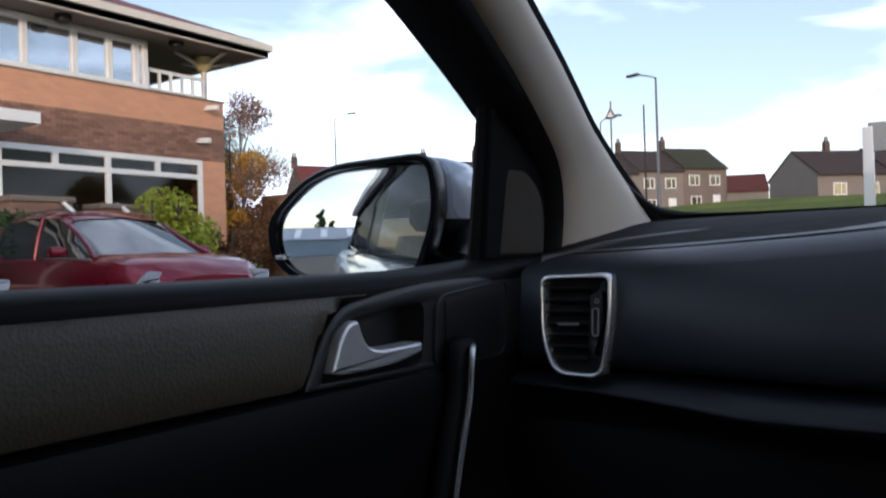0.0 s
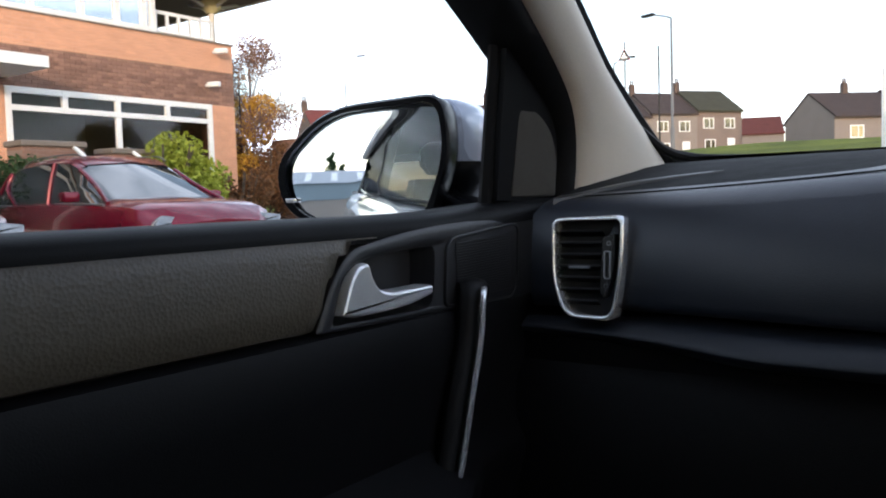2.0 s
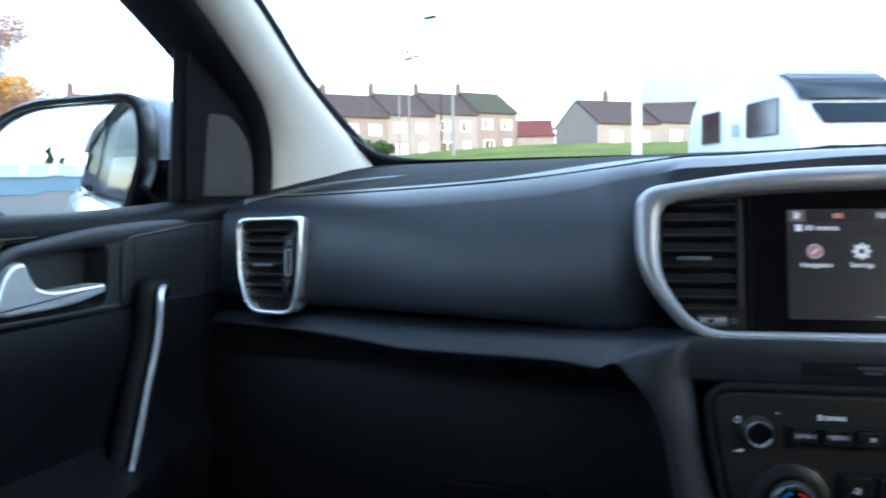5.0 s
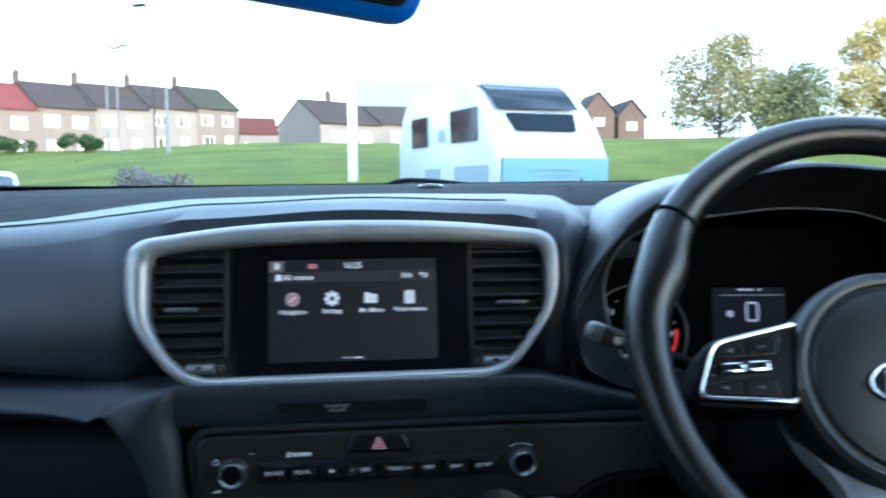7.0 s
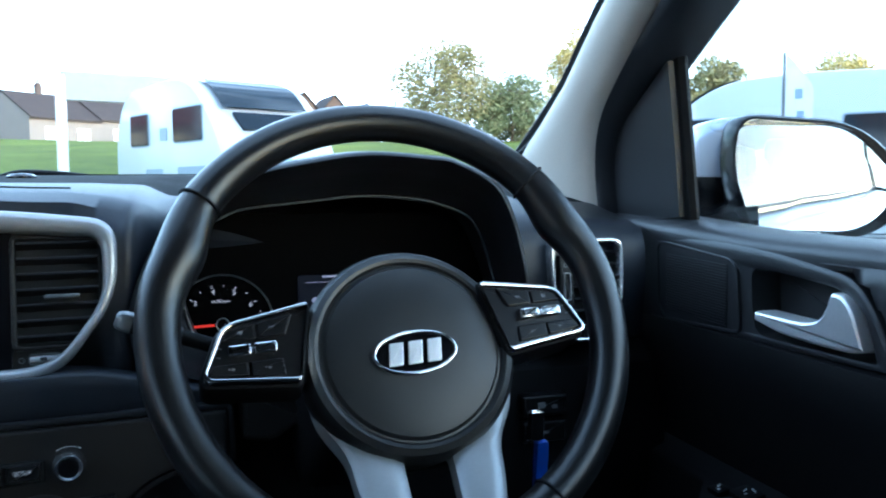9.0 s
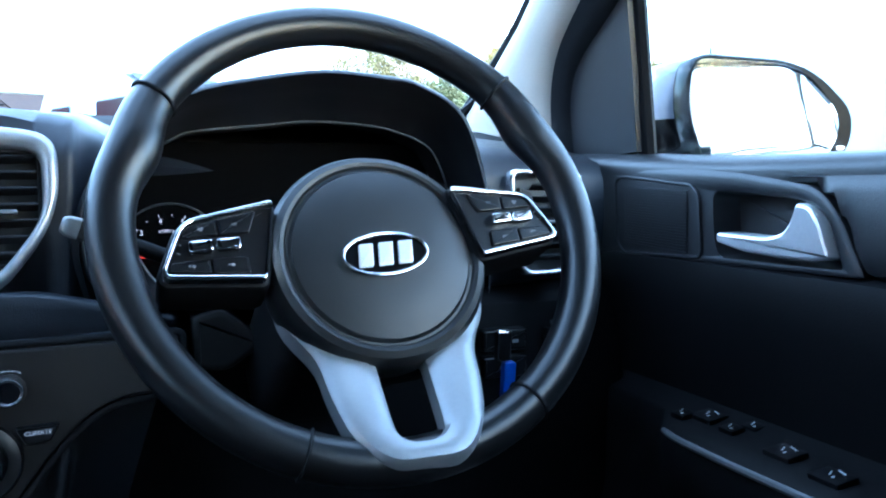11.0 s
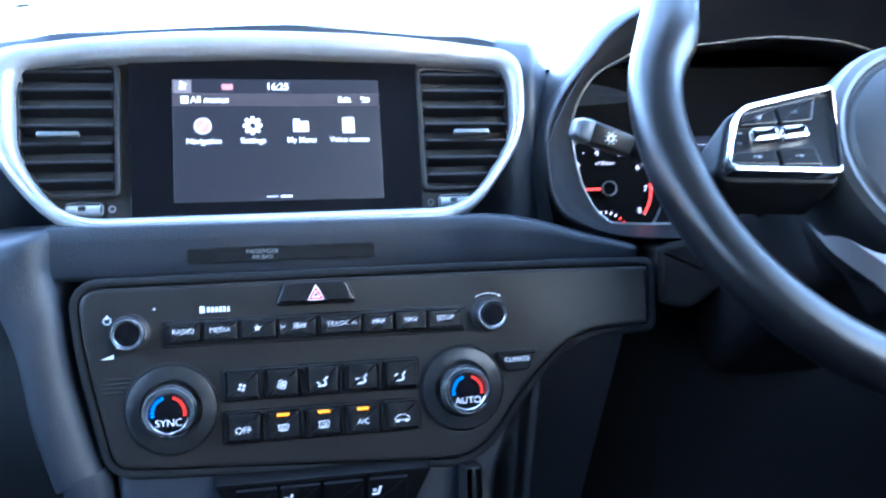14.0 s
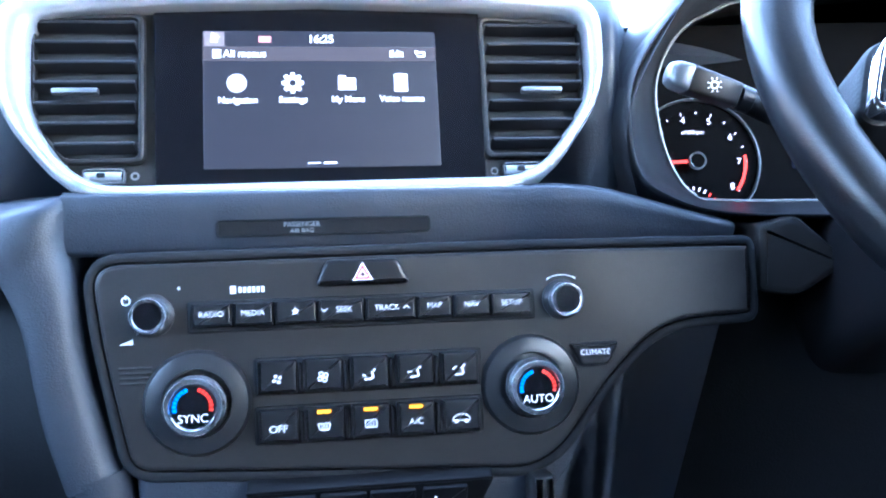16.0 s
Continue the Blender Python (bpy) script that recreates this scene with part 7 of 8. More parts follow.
board = thing("sign_board", "large white site sign on a white post", "sign board", (-2.0, 19.5, ground_z(-2, 19.5)))
zz = ground_z(-2.1, 19.5)
bm = bmesh.new()
box(bm, (0.20, 0.16, 2.3), Matrix.Translation((-2.6, 19.5, zz + 1.1)), 0.02, 1)
part("post", bm, M_FRAMEWHITE, board)
bm = bmesh.new()
box(bm, (0.20, 0.16, 2.3), Matrix.Translation((0.6, 20.3, ground_z(0.6, 20.3) + 1.1)), 0.02, 1)
part("post", bm, M_FRAMEWHITE, board)
# panel greyed so that it stands out from the pale sky
bm = bmesh.new()
box(bm, (3.0, 0.10, 0.62), Matrix.Translation((-1.15, 19.9, zz + 2.02)) @ Matrix.Rotation(radians(16.5), 4, "Z"), 0.02, 1)
part("panel", bm, mat("greyed_sign_white", (0.25, 0.26, 0.27), 0.6, scale=2, var=0.08), board)

# ---- caravans ----
M_CVWHITE = mat("caravan_white_skin", (0.44, 0.46, 0.48), 0.35, coat=0.2, scale=1.5, var=0.04)
M_CVGREY = mat("caravan_pale_grey", (0.20, 0.25, 0.30), 0.4, scale=2, var=0.06)
M_CVBLUE = mat("caravan_pale_blue", (0.16, 0.30, 0.40), 0.4, scale=2, var=0.06)
M_CVGLASS = mat("smoked_acrylic", (0.008, 0.012, 0.018), 0.08, scale=3, var=0.3, spec=0.3)


def caravan(x, y, turn, label, z=None, length=4.6, width=2.26):
    """Nose towards local -y; rounded egg shape with a large front roof window."""
    z = ground_z(x, y) if z is None else z
    base = Matrix.Translation((x, y, z)) @ Matrix.Rotation(radians(turn), 4, "Z")
    c = thing("caravan", label, "caravan", (x, y, z), "caravans")
    L, W = length, width / 2
    prof = round_poly([(0.10, 0.42), (0.0, 1.02), (0.42, 1.72), (1.25, 2.50), (2.3, 2.60), (L - 0.55, 2.48), (L - 0.05, 1.75), (L, 0.42)], [0.05, 0.25, 0.5, 0.7, 0.9, 0.7, 0.6, 0.05], 8)
    bm = bmesh.new()
    ins = inset(prof, 0.07)
    rings(bm, [[(-W, p.x, p.y) for p in ins], [(-W + 0.015, *q) for q in [(p.x, p.y) for p in inset(prof, 0.02)]], [(-W + 0.08, p.x, p.y) for p in prof], [(W - 0.08, p.x, p.y) for p in prof], [(W - 0.015, p.x, p.y) for p in inset(prof, 0.02)], [(W, p.x, p.y) for p in ins]], base, cap0=True, cap1=True)
    part("body", bm, M_CVWHITE, c, "glossy white body", angle=30)

    def strip(name, y0, z0, y1, z1, half0, half1, mate, off, lab=""):
        d = Vector((0, y1 - y0, z1 - z0))
        nrm = Vector((0, -d.z, d.y)).normalized()
        b = bmesh.new()
        q = [Vector((-half0, y0, z0)), Vector((half0, y0, z0)), Vector((half1, y1, z1)), Vector((-half1, y1, z1))]
        rings(b, [[p - nrm * 0.03 for p in q], [p + nrm * off for p in q]], base, cap0=True, cap1=True)
        return part(name, b, mate, c, lab)

    # front: roof window, lower window, blue nose panel
    bm = bmesh.new()
    rows = []
    fr = [(0.60, 1.975), (0.80, 2.165), (1.02, 2.345), (1.30, 2.485), (1.58, 2.56)]
    for yy, zz in fr:
        rows.append([(xx, yy - 0.02, zz + 0.02) for xx in (-0.83, -0.4, 0, 0.4, 0.83)])
    rings(bm, rows, base, close=False)
    part("roof_window", bm, M_CVGLASS, c, "large smoked roof window")
    strip("front_window", 0.30, 1.60, 0.53, 1.895, 0.60, 0.68, M_CVGLASS, 0.02, "smoked front window")
    strip("nose_panel", 0.02, 0.45, -0.015, 1.10, 1.06, 1.06, M_CVBLUE, 0.03, "pale blue nose panel")
    for k in range(4):
        strip("nose_groove", 0.02 - 0.004 * k, 0.60 + 0.1 * k, 0.018 - 0.004 * k, 0.625 + 0.1 * k, 0.42, 0.42, M_CVGREY, 0.06)
    for e in (-1, 1):
        bm = bmesh.new()
        box(bm, (0.22, 0.04, 0.07), base @ Matrix.Translation((e * 0.80, -0.03, 0.50)), 0.01, 1)
        part("front_lamp", bm, M_BRIGHT, c)
        # flank: two windows, locker, door outline, wheel
        for yy, w, h, zc in ((1.30, 1.10, 0.58, 1.73), (3.36, 0.80, 0.58, 1.72)):
            fm = base @ Matrix.Translation((e * W, yy, zc)) @ Matrix(((0, 0, e, 0), (1, 0, 0, 0), (0, 1, 0, 0), (0, 0, 0, 1)))
            bm = bmesh.new()
            slab(bm, rect(w + 0.05, h + 0.05, 0, 0, 0.06), fm, -0.02, 0.012, 0.005)
            win = part("side_window", bm, M_CVGREY, c)
            bm = bmesh.new()
            slab(bm, rect(w, h, 0, 0, 0.05), fm, -0.02, 0.03, 0.008)
            part("pane", bm, M_CVGLASS, win, "smoked acrylic pane")
        fm = base @ Matrix.Translation((e * W, 0, 0)) @ Matrix(((0, 0, e, 0), (1, 0, 0, 0), (0, 1, 0, 0), (0, 0, 0, 1)))
        for nm, yy, zc, w, h in (("locker", 1.05, 0.83, 1.35, 0.34), ("locker", 2.75, 0.83, 0.75, 0.30), ("vent", 2.3, 1.60, 0.32, 0.24)):
            bm = bmesh.new()
            slab(bm, rect(w, h, yy, zc, 0.05), fm, -0.02, 0.012, 0.004)
            part(nm, bm, M_CVGREY, c)
        bm = bmesh.new()
        lathe(bm, [(0.31, -0.1), (0.32, 0.0), (0.30, 0.09), (0.20, 0.10), (0.0, 0.08)], base @ Matrix.Translation((e * (W - 0.12), 2.45, 0.31)) @ Matrix.Rotation(radians(90 * e), 4, "Y"), 24)
        part("wheel", bm, M_RUBBER, c)
    bm = bmesh.new()
    sweep(bm, [Vector(base @ Vector(p)) for p in ((-0.5, 0.3, 0.40), (0, -0.9, 0.40))], 0.04, seg=6)
    sweep(bm, [Vector(base @ Vector(p)) for p in ((0.5, 0.3, 0.40), (0, -0.9, 0.40))], 0.04, seg=6)
    sweep(bm, [Vector(base @ Vector(p)) for p in ((0, -0.8, 0.75), (0, -0.8, 0.0))], 0.03, seg=6, up=(0, 1, 0))
    part("drawbar", bm, M_GALV, c)
    return c


caravan(1.61, 14.6, 26.0, "white egg-shaped caravan with pale blue nose panel", z=0.50)
caravan(7.0, 12.0, -137.5, "long white caravan parked on gravel", z=0.0, length=7.4)
caravan(10.2, 4.2, -120.0, "white caravan parked in a row on gravel", z=0.0, length=6.2)
FX, FY = 5.9, 7.4
flag = thing("banner_flag", "tall white feather banner with blue marks", "banner", (FX, FY, 0))
bm = bmesh.new()
lathe(bm, [(0.02, 0), (0.015, 2.45), (0.0, 2.45)], Matrix.Translation((FX, FY, 0)), 8)
part("pole", bm, M_GALV, flag)
bm = bmesh.new()
FM = plane_m((FX, FY, 0), -40, 0)
slab(bm, round_poly([(0.02, 1.0), (0.26, 1.05), (0.28, 2.1), (0.02, 2.45)], 0.08, 4), FM, -0.004, 0.004, 0.001)
cloth = part("cloth", bm, mat("banner_white", (0.68, 0.70, 0.74), 0.8, scale=4), flag)
bm = bmesh.new()
for k in range(5):
    quad_at(bm, 0.14 + 0.02 * (k % 2), 1.15 + 0.22 * k, 0.07, 0.10, 0.006, FM)
part("marks", bm, mat("banner_blue", (0.26, 0.33, 0.55), 0.7, scale=4), cloth, smooth=False)

# ---- brick office building ----
M_ORANGEBRICK = mat("orange_brick_band", (0.66, 0.33, 0.20), 0.9, scale=1.5, fine=25, var=0.15, bump=0.4, bump_scale=0.006)
M_BROWNBRICK = mat("brown_brick_band", (0.25, 0.137, 0.10), 0.9, scale=1.5, fine=25, var=0.2, bump=0.4, bump_scale=0.006)


def brick_courses(m, mortar):
    """Courses with recessed joints on a wall that runs along y."""
    nt = m.node_tree
    b = nt.nodes["Principled BSDF"]
    tc, sep, com, br = (nt.nodes.new(k) for k in ("ShaderNodeTexCoord", "ShaderNodeSeparateXYZ", "ShaderNodeCombineXYZ", "ShaderNodeTexBrick"))
    nt.links.new(tc.outputs["Object"], sep.inputs[0])
    nt.links.new(sep.outputs["Y"], com.inputs["X"])
    nt.links.new(sep.outputs["Z"], com.inputs["Y"])
    nt.links.new(com.outputs[0], br.inputs["Vector"])
    br.inputs["Scale"].default_value = 1.0
    br.inputs["Brick Width"].default_value, br.inputs["Row Height"].default_value, br.inputs["Mortar Size"].default_value = 0.225, 0.075, 0.006
    br.inputs["Mortar"].default_value = (*mortar, 1)
    src = b.inputs["Base Color"].links[0].from_socket
    hsv = nt.nodes.new("ShaderNodeHueSaturation")
    hsv.inputs["Value"].default_value = 0.86
    nt.links.new(src, hsv.inputs["Color"])
    nt.links.new(src, br.inputs["Color1"])
    nt.links.new(hsv.outputs[0], br.inputs["Color2"])
    nt.links.new(br.outputs["Color"], b.inputs["Base Color"])
    bp = nt.nodes.new("ShaderNodeBump")
    bp.invert = True
    bp.inputs["Strength"].default_value, bp.inputs["Distance"].default_value = 0.8, 0.008
    nt.links.new(br.outputs["Fac"], bp.inputs["Height"])
    nt.links.new(bp.outputs["Normal"], b.inputs["Normal"])


brick_courses(M_ORANGEBRICK, (0.58, 0.34, 0.23))
brick_courses(M_BROWNBRICK, (0.24, 0.165, 0.135))
M_FASCIA = mat("cream_fascia", (0.66, 0.60, 0.52), 0.6, scale=2, var=0.06)
M_SOFFIT = mat("brown_soffit", (0.20, 0.16, 0.13), 0.8, scale=2, var=0.1)
M_REDTILE = mat("maroon_roof", (0.16, 0.05, 0.05), 0.85, scale=2, fine=20, var=0.2)
M_DARKGLASS = glass_mat("office_glass", (0.55, 0.53, 0.50), 0.8)
M_SKYGLASS = mat("mirrored_office_glass", (0.62, 0.66, 0.72), 0.05, metal=0.9, scale=2, var=0.1)
BX, BY = -15.5, 13.36           # facade plane and its far corner
office = thing("office_building", "two-storey brick office with white window bands and wide eaves", "building", (BX, BY, 0))


def wallbox(name, y0, y1, z0, z1, mate, x0=BX, depth=0.4, label=""):
    bm = bmesh.new()
    box(bm, (depth, y1 - y0, z1 - z0), Matrix.Translation((x0 - depth / 2, (y0 + y1) / 2, (z0 + z1) / 2)))
    return part(name, bm, mate, office, label, smooth=False)


Y0 = -14.0
Z_WIN0, Z_WIN1, Z_B1, Z_B2, Z_UP = 0.75, 3.46, 4.23, 4.86, 5.95
wallbox("wall", Y0, BY, 0, Z_WIN0, M_BROWNBRICK)
brown_band = wallbox("brown_band", Y0, BY, Z_WIN1, Z_B1, M_BROWNBRICK)
wallbox("orange_band", Y0, BY, Z_B1, Z_B2, M_ORANGEBRICK)
wallbox("corner_pier", BY - 0.66, BY, 0, Z_WIN1, M_ORANGEBRICK, BX + 0.003)
wallbox("floor_slab", Y0, BY, Z_B1 - 0.5, Z_B2 - 0.5, M_SOFFIT, BX - 0.41, 11.0)
bm = bmesh.new()
box(bm, (11.0, 0.4, Z_B2 - 0.05), Matrix.Translation((BX - 5.95, BY - 0.21, Z_B2 / 2)))
part("end_wall", bm, M_BROWNBRICK, office, smooth=False)
wallbox("inner_wall", Y0, BY - 0.5, 0, 7.0, M_SOFFIT, BX - 5.5, 0.3)
wallbox("inner_floor", Y0, BY - 0.5, 0.55, 0.75, M_SOFFIT, BX - 0.41, 5.0)


def window_band(y0, y1, z0, z1, posts, transom=None, lights=(), x0=BX, glass=M_DARKGLASS):
    """White frame bars, each post and pane a piece of its own."""
    def bar(name, yc, zc, w, h, dx=0.0):
        bm = bmesh.new()
        box(bm, (0.08, w, h), Matrix.Translation((x0 - 0.02 + dx, yc, zc)), 0.008, 1)
        return part(name, bm, M_FRAMEWHITE, office, smooth=False)

    bar("window_sill", (y0 + y1) / 2, z0 + 0.05, y1 - y0, 0.10, 0.02)
    bar("window_head", (y0 + y1) / 2, z1 - 0.06, y1 - y0, 0.12)
    if transom:
        bar("transom", (y0 + y1) / 2, transom, y1 - y0, 0.11, 0.003)
    for y in posts:
        bar("window_post", y, (z0 + z1) / 2, 0.12, z1 - z0 - 0.02, 0.006)
    for y in lights:
        bar("window_post", y, (transom + z1) / 2, 0.12, z1 - transom, 0.006)
    def glaze(ya, yb, za, zb):
        bm = bmesh.new()
        tip = random.Random(int(ya * 97 + za * 31)).uniform(-0.012, 0.012)
        box(bm, (0.02, yb - ya - 0.06, zb - za - 0.06), Matrix.Translation((x0 - 0.05, (ya + yb) / 2, (za + zb) / 2)) @ Matrix.Rotation(tip, 4, "Z"))
        part("pane", bm, glass, office, "reflecting window glass", smooth=False)
    cuts = sorted(posts)
    for ya, yb in zip(cuts, cuts[1:]):
        glaze(ya, yb, z0, transom or z1)
    if transom:
        cuts = sorted(list(posts) + list(lights))
        for ya, yb in zip(cuts, cuts[1:]):
            glaze(ya, yb, transom, z1)


window_band(8.0, BY - 0.66, Z_WIN0, Z_WIN1, [8.06, 10.3, BY - 0.72], 3.07, (9.16, 11.5))
window_band(Y0, 7.7, Z_WIN0, Z_WIN1, [-8.0, -6.0, -4.0, -2.0, 0.0, 1.9, 3.8, 5.7, 7.64], 3.07)
wallbox("pier", 7.7, 8.0, 0, Z_WIN1, M_ORANGEBRICK, BX + 0.003)
window_band(Y0, 11.3, Z_B2 + 0.03, Z_UP, [2.0, 3.2, 4.4, 5.5, 6.6, 7.6, 8.6, 9.62, 10.4, 11.03, 11.25], glass=M_SKYGLASS)
bm = bmesh.new()
box(bm, (4.0, 0.3, 1.5), Matrix.Translation((BX - 2.2, 11.1, Z_B2 + 0.6)))
part("upper_end", bm, M_SOFFIT, office, smooth=False)
bm = bmesh.new()
E = 0.85
BE = 13.2
q = [(BX + E, Y0, 5.96), (BX + E, BE + E, 5.96), (BX - 12, BE + E, 5.96), (BX - 12, Y0, 5.96)]
rings(bm, [[Vector(p) for p in q], [Vector(p) + Vector((0, 0, 0.12)) for p in q]], cap0=True, cap1=True)
part("soffit", bm, M_SOFFIT, office, smooth=False)
bm = bmesh.new()
for a, b in (((BX + E, Y0), (BX + E, BE + E)), ((BX + E, BE + E), (BX - 12, BE + E))):
    for h0, h1, o in ((5.94, 6.08, 0.0), (6.09, 6.25, 0.08)):
        v = [Vector((a[0] + o * (a[0] == b[0]), a[1] + o * (a[1] == b[1]), h0)), Vector((b[0] + o, b[1] + o, h0)), Vector((b[0] + o, b[1] + o, h1)), Vector((a[0] + o * (a[0] == b[0]), a[1] + o * (a[1] == b[1]), h1))]
        w2 = [p + (Vector((-0.1, 0, 0)) if a[0] == b[0] else Vector((0, -0.1, 0))) for p in v]
        rings(bm, [v, w2], cap0=True, cap1=True)
part("fascia", bm, M_FASCIA, office, "cream eaves boards", smooth=False)
bm = bmesh.new()
rings(bm, [[(BX + E + 0.05, Y0, 6.26), (BX + E + 0.05, BE + E + 0.05, 6.26), (BX - 12, BE + E + 0.05, 6.26)], [(BX - 5.5, Y0, 8.9), (BX - 5.5, BE - 5.5, 8.9), (BX - 5.6, BE - 5.5, 8.9)]], close=False)
part("roof", bm, M_REDTILE, office, "maroon tiled roof", smooth=False)
bm = bmesh.new()
lathe(bm, [(0.07, 0), (0.07, 1.3), (0.0, 1.3)], Matrix.Translation((BX - 0.3, BY - 0.3, Z_B2)), 10)
for dx, dy in ((0.8, 0), (-0.8, 0), (0, 0.8), (0, -0.8)):
    sweep(bm, [Vector((BX - 0.3, BY - 0.3, Z_B2 + 0.85)), Vector((BX - 0.3 + dx, BY - 0.3 + dy, 5.96))], 0.045, seg=6, up=(0.3, 0.4, 0.1))
part("corner_column", bm, M_FASCIA, office)
bm = bmesh.new()
for z in (Z_B2 + 0.10, Z_B2 + 0.52):
    box(bm, (0.05, 1.55, 0.08), Matrix.Translation((BX - 0.15, BY - 1.25, z)))
for k in range(6):
    box(bm, (0.045, 0.07, 0.5), Matrix.Translation((BX - 0.15, BY - 1.95 + 0.30 * k, Z_B2 + 0.27)))
part("balcony_rail", bm, M_FRAMEWHITE, office, "white balcony railing", smooth=False)
wallbox("canopy", 3.2, 8.05, 3.60, 3.80, M_FRAMEWHITE, BX + 1.5, 1.5, "white entrance canopy")
wallbox("coping", Y0, BY + 0.03, Z_B2, Z_B2 + 0.05, M_SOFFIT, BX + 0.03, 0.2)
for y, z in ((BY - 0.55, 4.66), (BY - 0.80, 3.88)):
    bm = bmesh.new()
    box(bm, (0.30, 0.12, 0.12), Matrix.Translation((BX + 0.28, y, z)) @ Matrix.Rotation(radians(20), 4, "Z"), 0.03, 2)
    box(bm, (0.3, 0.05, 0.05), Matrix.Translation((BX + 0.1, y, z)))
    part("camera_unit", bm, M_FRAMEWHITE, office)
for y in (BY - 1.6, BY - 4.2, BY - 6.8):
    bm = bmesh.new()
    lathe(bm, [(0.16, 0), (0.16, -0.12), (0.10, -0.16), (0.0, -0.16)], Matrix.Translation((BX + 0.4, y, 5.96)), 16)
    part("soffit_lamp", bm, M_PANEL, office)
bm = bmesh.new()
lathe(bm, [(0.22, 0), (0.24, -0.2), (0.12, -0.34), (0.0, -0.34)], Matrix.Translation((BX - 0.3, BY - 0.3, 5.96)), 16)
part("column_lamp", bm, mat("cream_lamp", (0.6, 0.5, 0.25), 0.4, scale=3), office)
bm = bmesh.new()
arcpts = [Vector((0.32 * math.cos(math.pi * k / 10), 0.32 * math.sin(math.pi * k / 10), 0)) for k in range(11)]
LG = Matrix(((0, 0, 1, BX + 0.004), (1, 0, 0, BY - 5.75), (0, 1, 0, 5.35), (0, 0, 0, 1)))
bm.faces.new([bm.verts.new(LG @ p) for p in arcpts])
for k in range(7):
    quad_at(bm, -0.48 + 0.16 * k, -0.16, 0.10, 0.18, 0.0, LG)
part("logo_marks", bm, M_FASCIA, office, "pale sunrise logo on the glass", smooth=False)

# bushes added behind the ground-floor panes in place of mirrored foliage
for y, w, h, seed in ((5.6, 2.0, 2.3, 41), (8.6, 1.7, 2.2, 42), (9.75, 1.0, 1.7, 43), (11.2, 0.9, 1.6, 44)):
    bush(BX - 1.1, y, w, h, L_BROWN if seed < 44 else L_DARK, "dark bush behind the glass standing in for mirrored foliage", seed, 2600, 0.06, "reflection_bush", 0.75)

# low walls, step rails and planting before the office
for y0, y1, h in ((7.0, 8.05, 2.26), (8.55, 9.35, 2.18)):
    w_ = thing("low_wall", "low dark brick planter wall with stone coping", "wall", (BX + 2.2, y0, 0), "planter walls")
    bm = bmesh.new()
    box(bm, (0.5, y1 - y0, h - 0.1), Matrix.Translation((BX + 2.2, (y0 + y1) / 2, h / 2 - 0.05)), 0.02, 1)
    part("brickwork", bm, M_BROWNBRICK, w_)
    bm = bmesh.new()
    box(bm, (0.58, y1 - y0 + 0.06, 0.1), Matrix.Translation((BX + 2.2, (y0 + y1) / 2, h - 0.05)), 0.02, 1)
    part("coping", bm, M_SOFFIT, w_)
for y, h in ((7.86, 2.2), (8.95, 2.16)):
    r_ = thing("handrail", "white painted stair handrail", "handrail", (BX + 2.5, y, 0), "stair handrails")
    bm = bmesh.new()
    sweep(bm, smooth_path([(BX + 2.20, y - 0.03, h), (BX + 2.5, y, h - 0.06), (BX + 3.5, y + 0.05, h - 0.75), (BX + 3.6, y + 0.05, h - 0.9)], 5), 0.035, seg=8, up=(0, 1, 0))
    part("rail", bm, M_FRAMEWHITE, r_)
    bm = bmesh.new()
    sweep(bm, [Vector((BX + 3.45, y + 0.05, h - 0.72)), Vector((BX + 3.45, y + 0.05, 0))], 0.025, seg=8, up=(0, 1, 0))
    part("post", bm, M_FRAMEWHITE, r_)
bush(BX + 2.6, 9.45, 1.75, 2.6, L_BRIGHT, "round bright green clipped shrub by the office", 31, 9000, 0.05)
bush(BX + 2.5, 6.7, 2.0, 1.95, L_DARK, "dark green shrub by the office wall", 32, 6000, 0.05)
bush(BX - 0.5, BY + 1.4, 2.0, 2.9, L_BROWN, "reddish-brown shrub at the office corner", 33, 8000, 0.045)
bush(BX + 1.4, BY - 1.2, 1.3, 1.9, L_BROWN, "dry brown shrub beside the office wall", 35, 3500, 0.045)
tree(BX - 0.75, BY + 1.15, 5.1, 1.35, L_TWIG, "half-bare autumn tree with thin twigs and a few leaves", 34, 0.25, 14000, 0.028, lobes=30, bark=mat("purple_brown_twigs", (0.20, 0.145, 0.135), 0.9, scale=5), thick=0.4)
bush(BX - 1.0, BY + 1.0, 1.5, 4.9, L_ORANGE, "yellow-orange autumn shrub at the office corner", 36, 9000, 0.04)
farwall = thing("boundary_wall", "brown brick boundary wall", "wall", (-14.6, 15.4, 0))
bm = bmesh.new()
box(bm, (3.4, 0.35, 2.8), Matrix.Translation((-14.6, 15.4, 1.40)), 0.02, 1)
part("brickwork", bm, M_BROWNBRICK, farwall)

# ---- parked cars ----
M_REDPAINT = mat("metallic_red_paint", (0.17, 0.004, 0.020), 0.22, metal=0.4, coat=0.5, scale=2, var=0.05)
M_DARKRED = mat("dark_maroon_paint", (0.09, 0.01, 0.015), 0.28, metal=0.3, coat=1.0, scale=2, var=0.05)
M_BLUEPAINT = mat("pale_blue_paint", (0.35, 0.48, 0.60), 0.3, coat=1.0, scale=2, var=0.05)
M_HEADLAMP = mat("headlamp_glass", (0.22, 0.23, 0.25), 0.08, metal=0.4, scale=6, var=0.4, coat=1.0)
M_CARGLASS = mat("car_glass", (0.020, 0.025, 0.026), 0.03, scale=2, var=0.3, spec=0.8, coat=0.5)


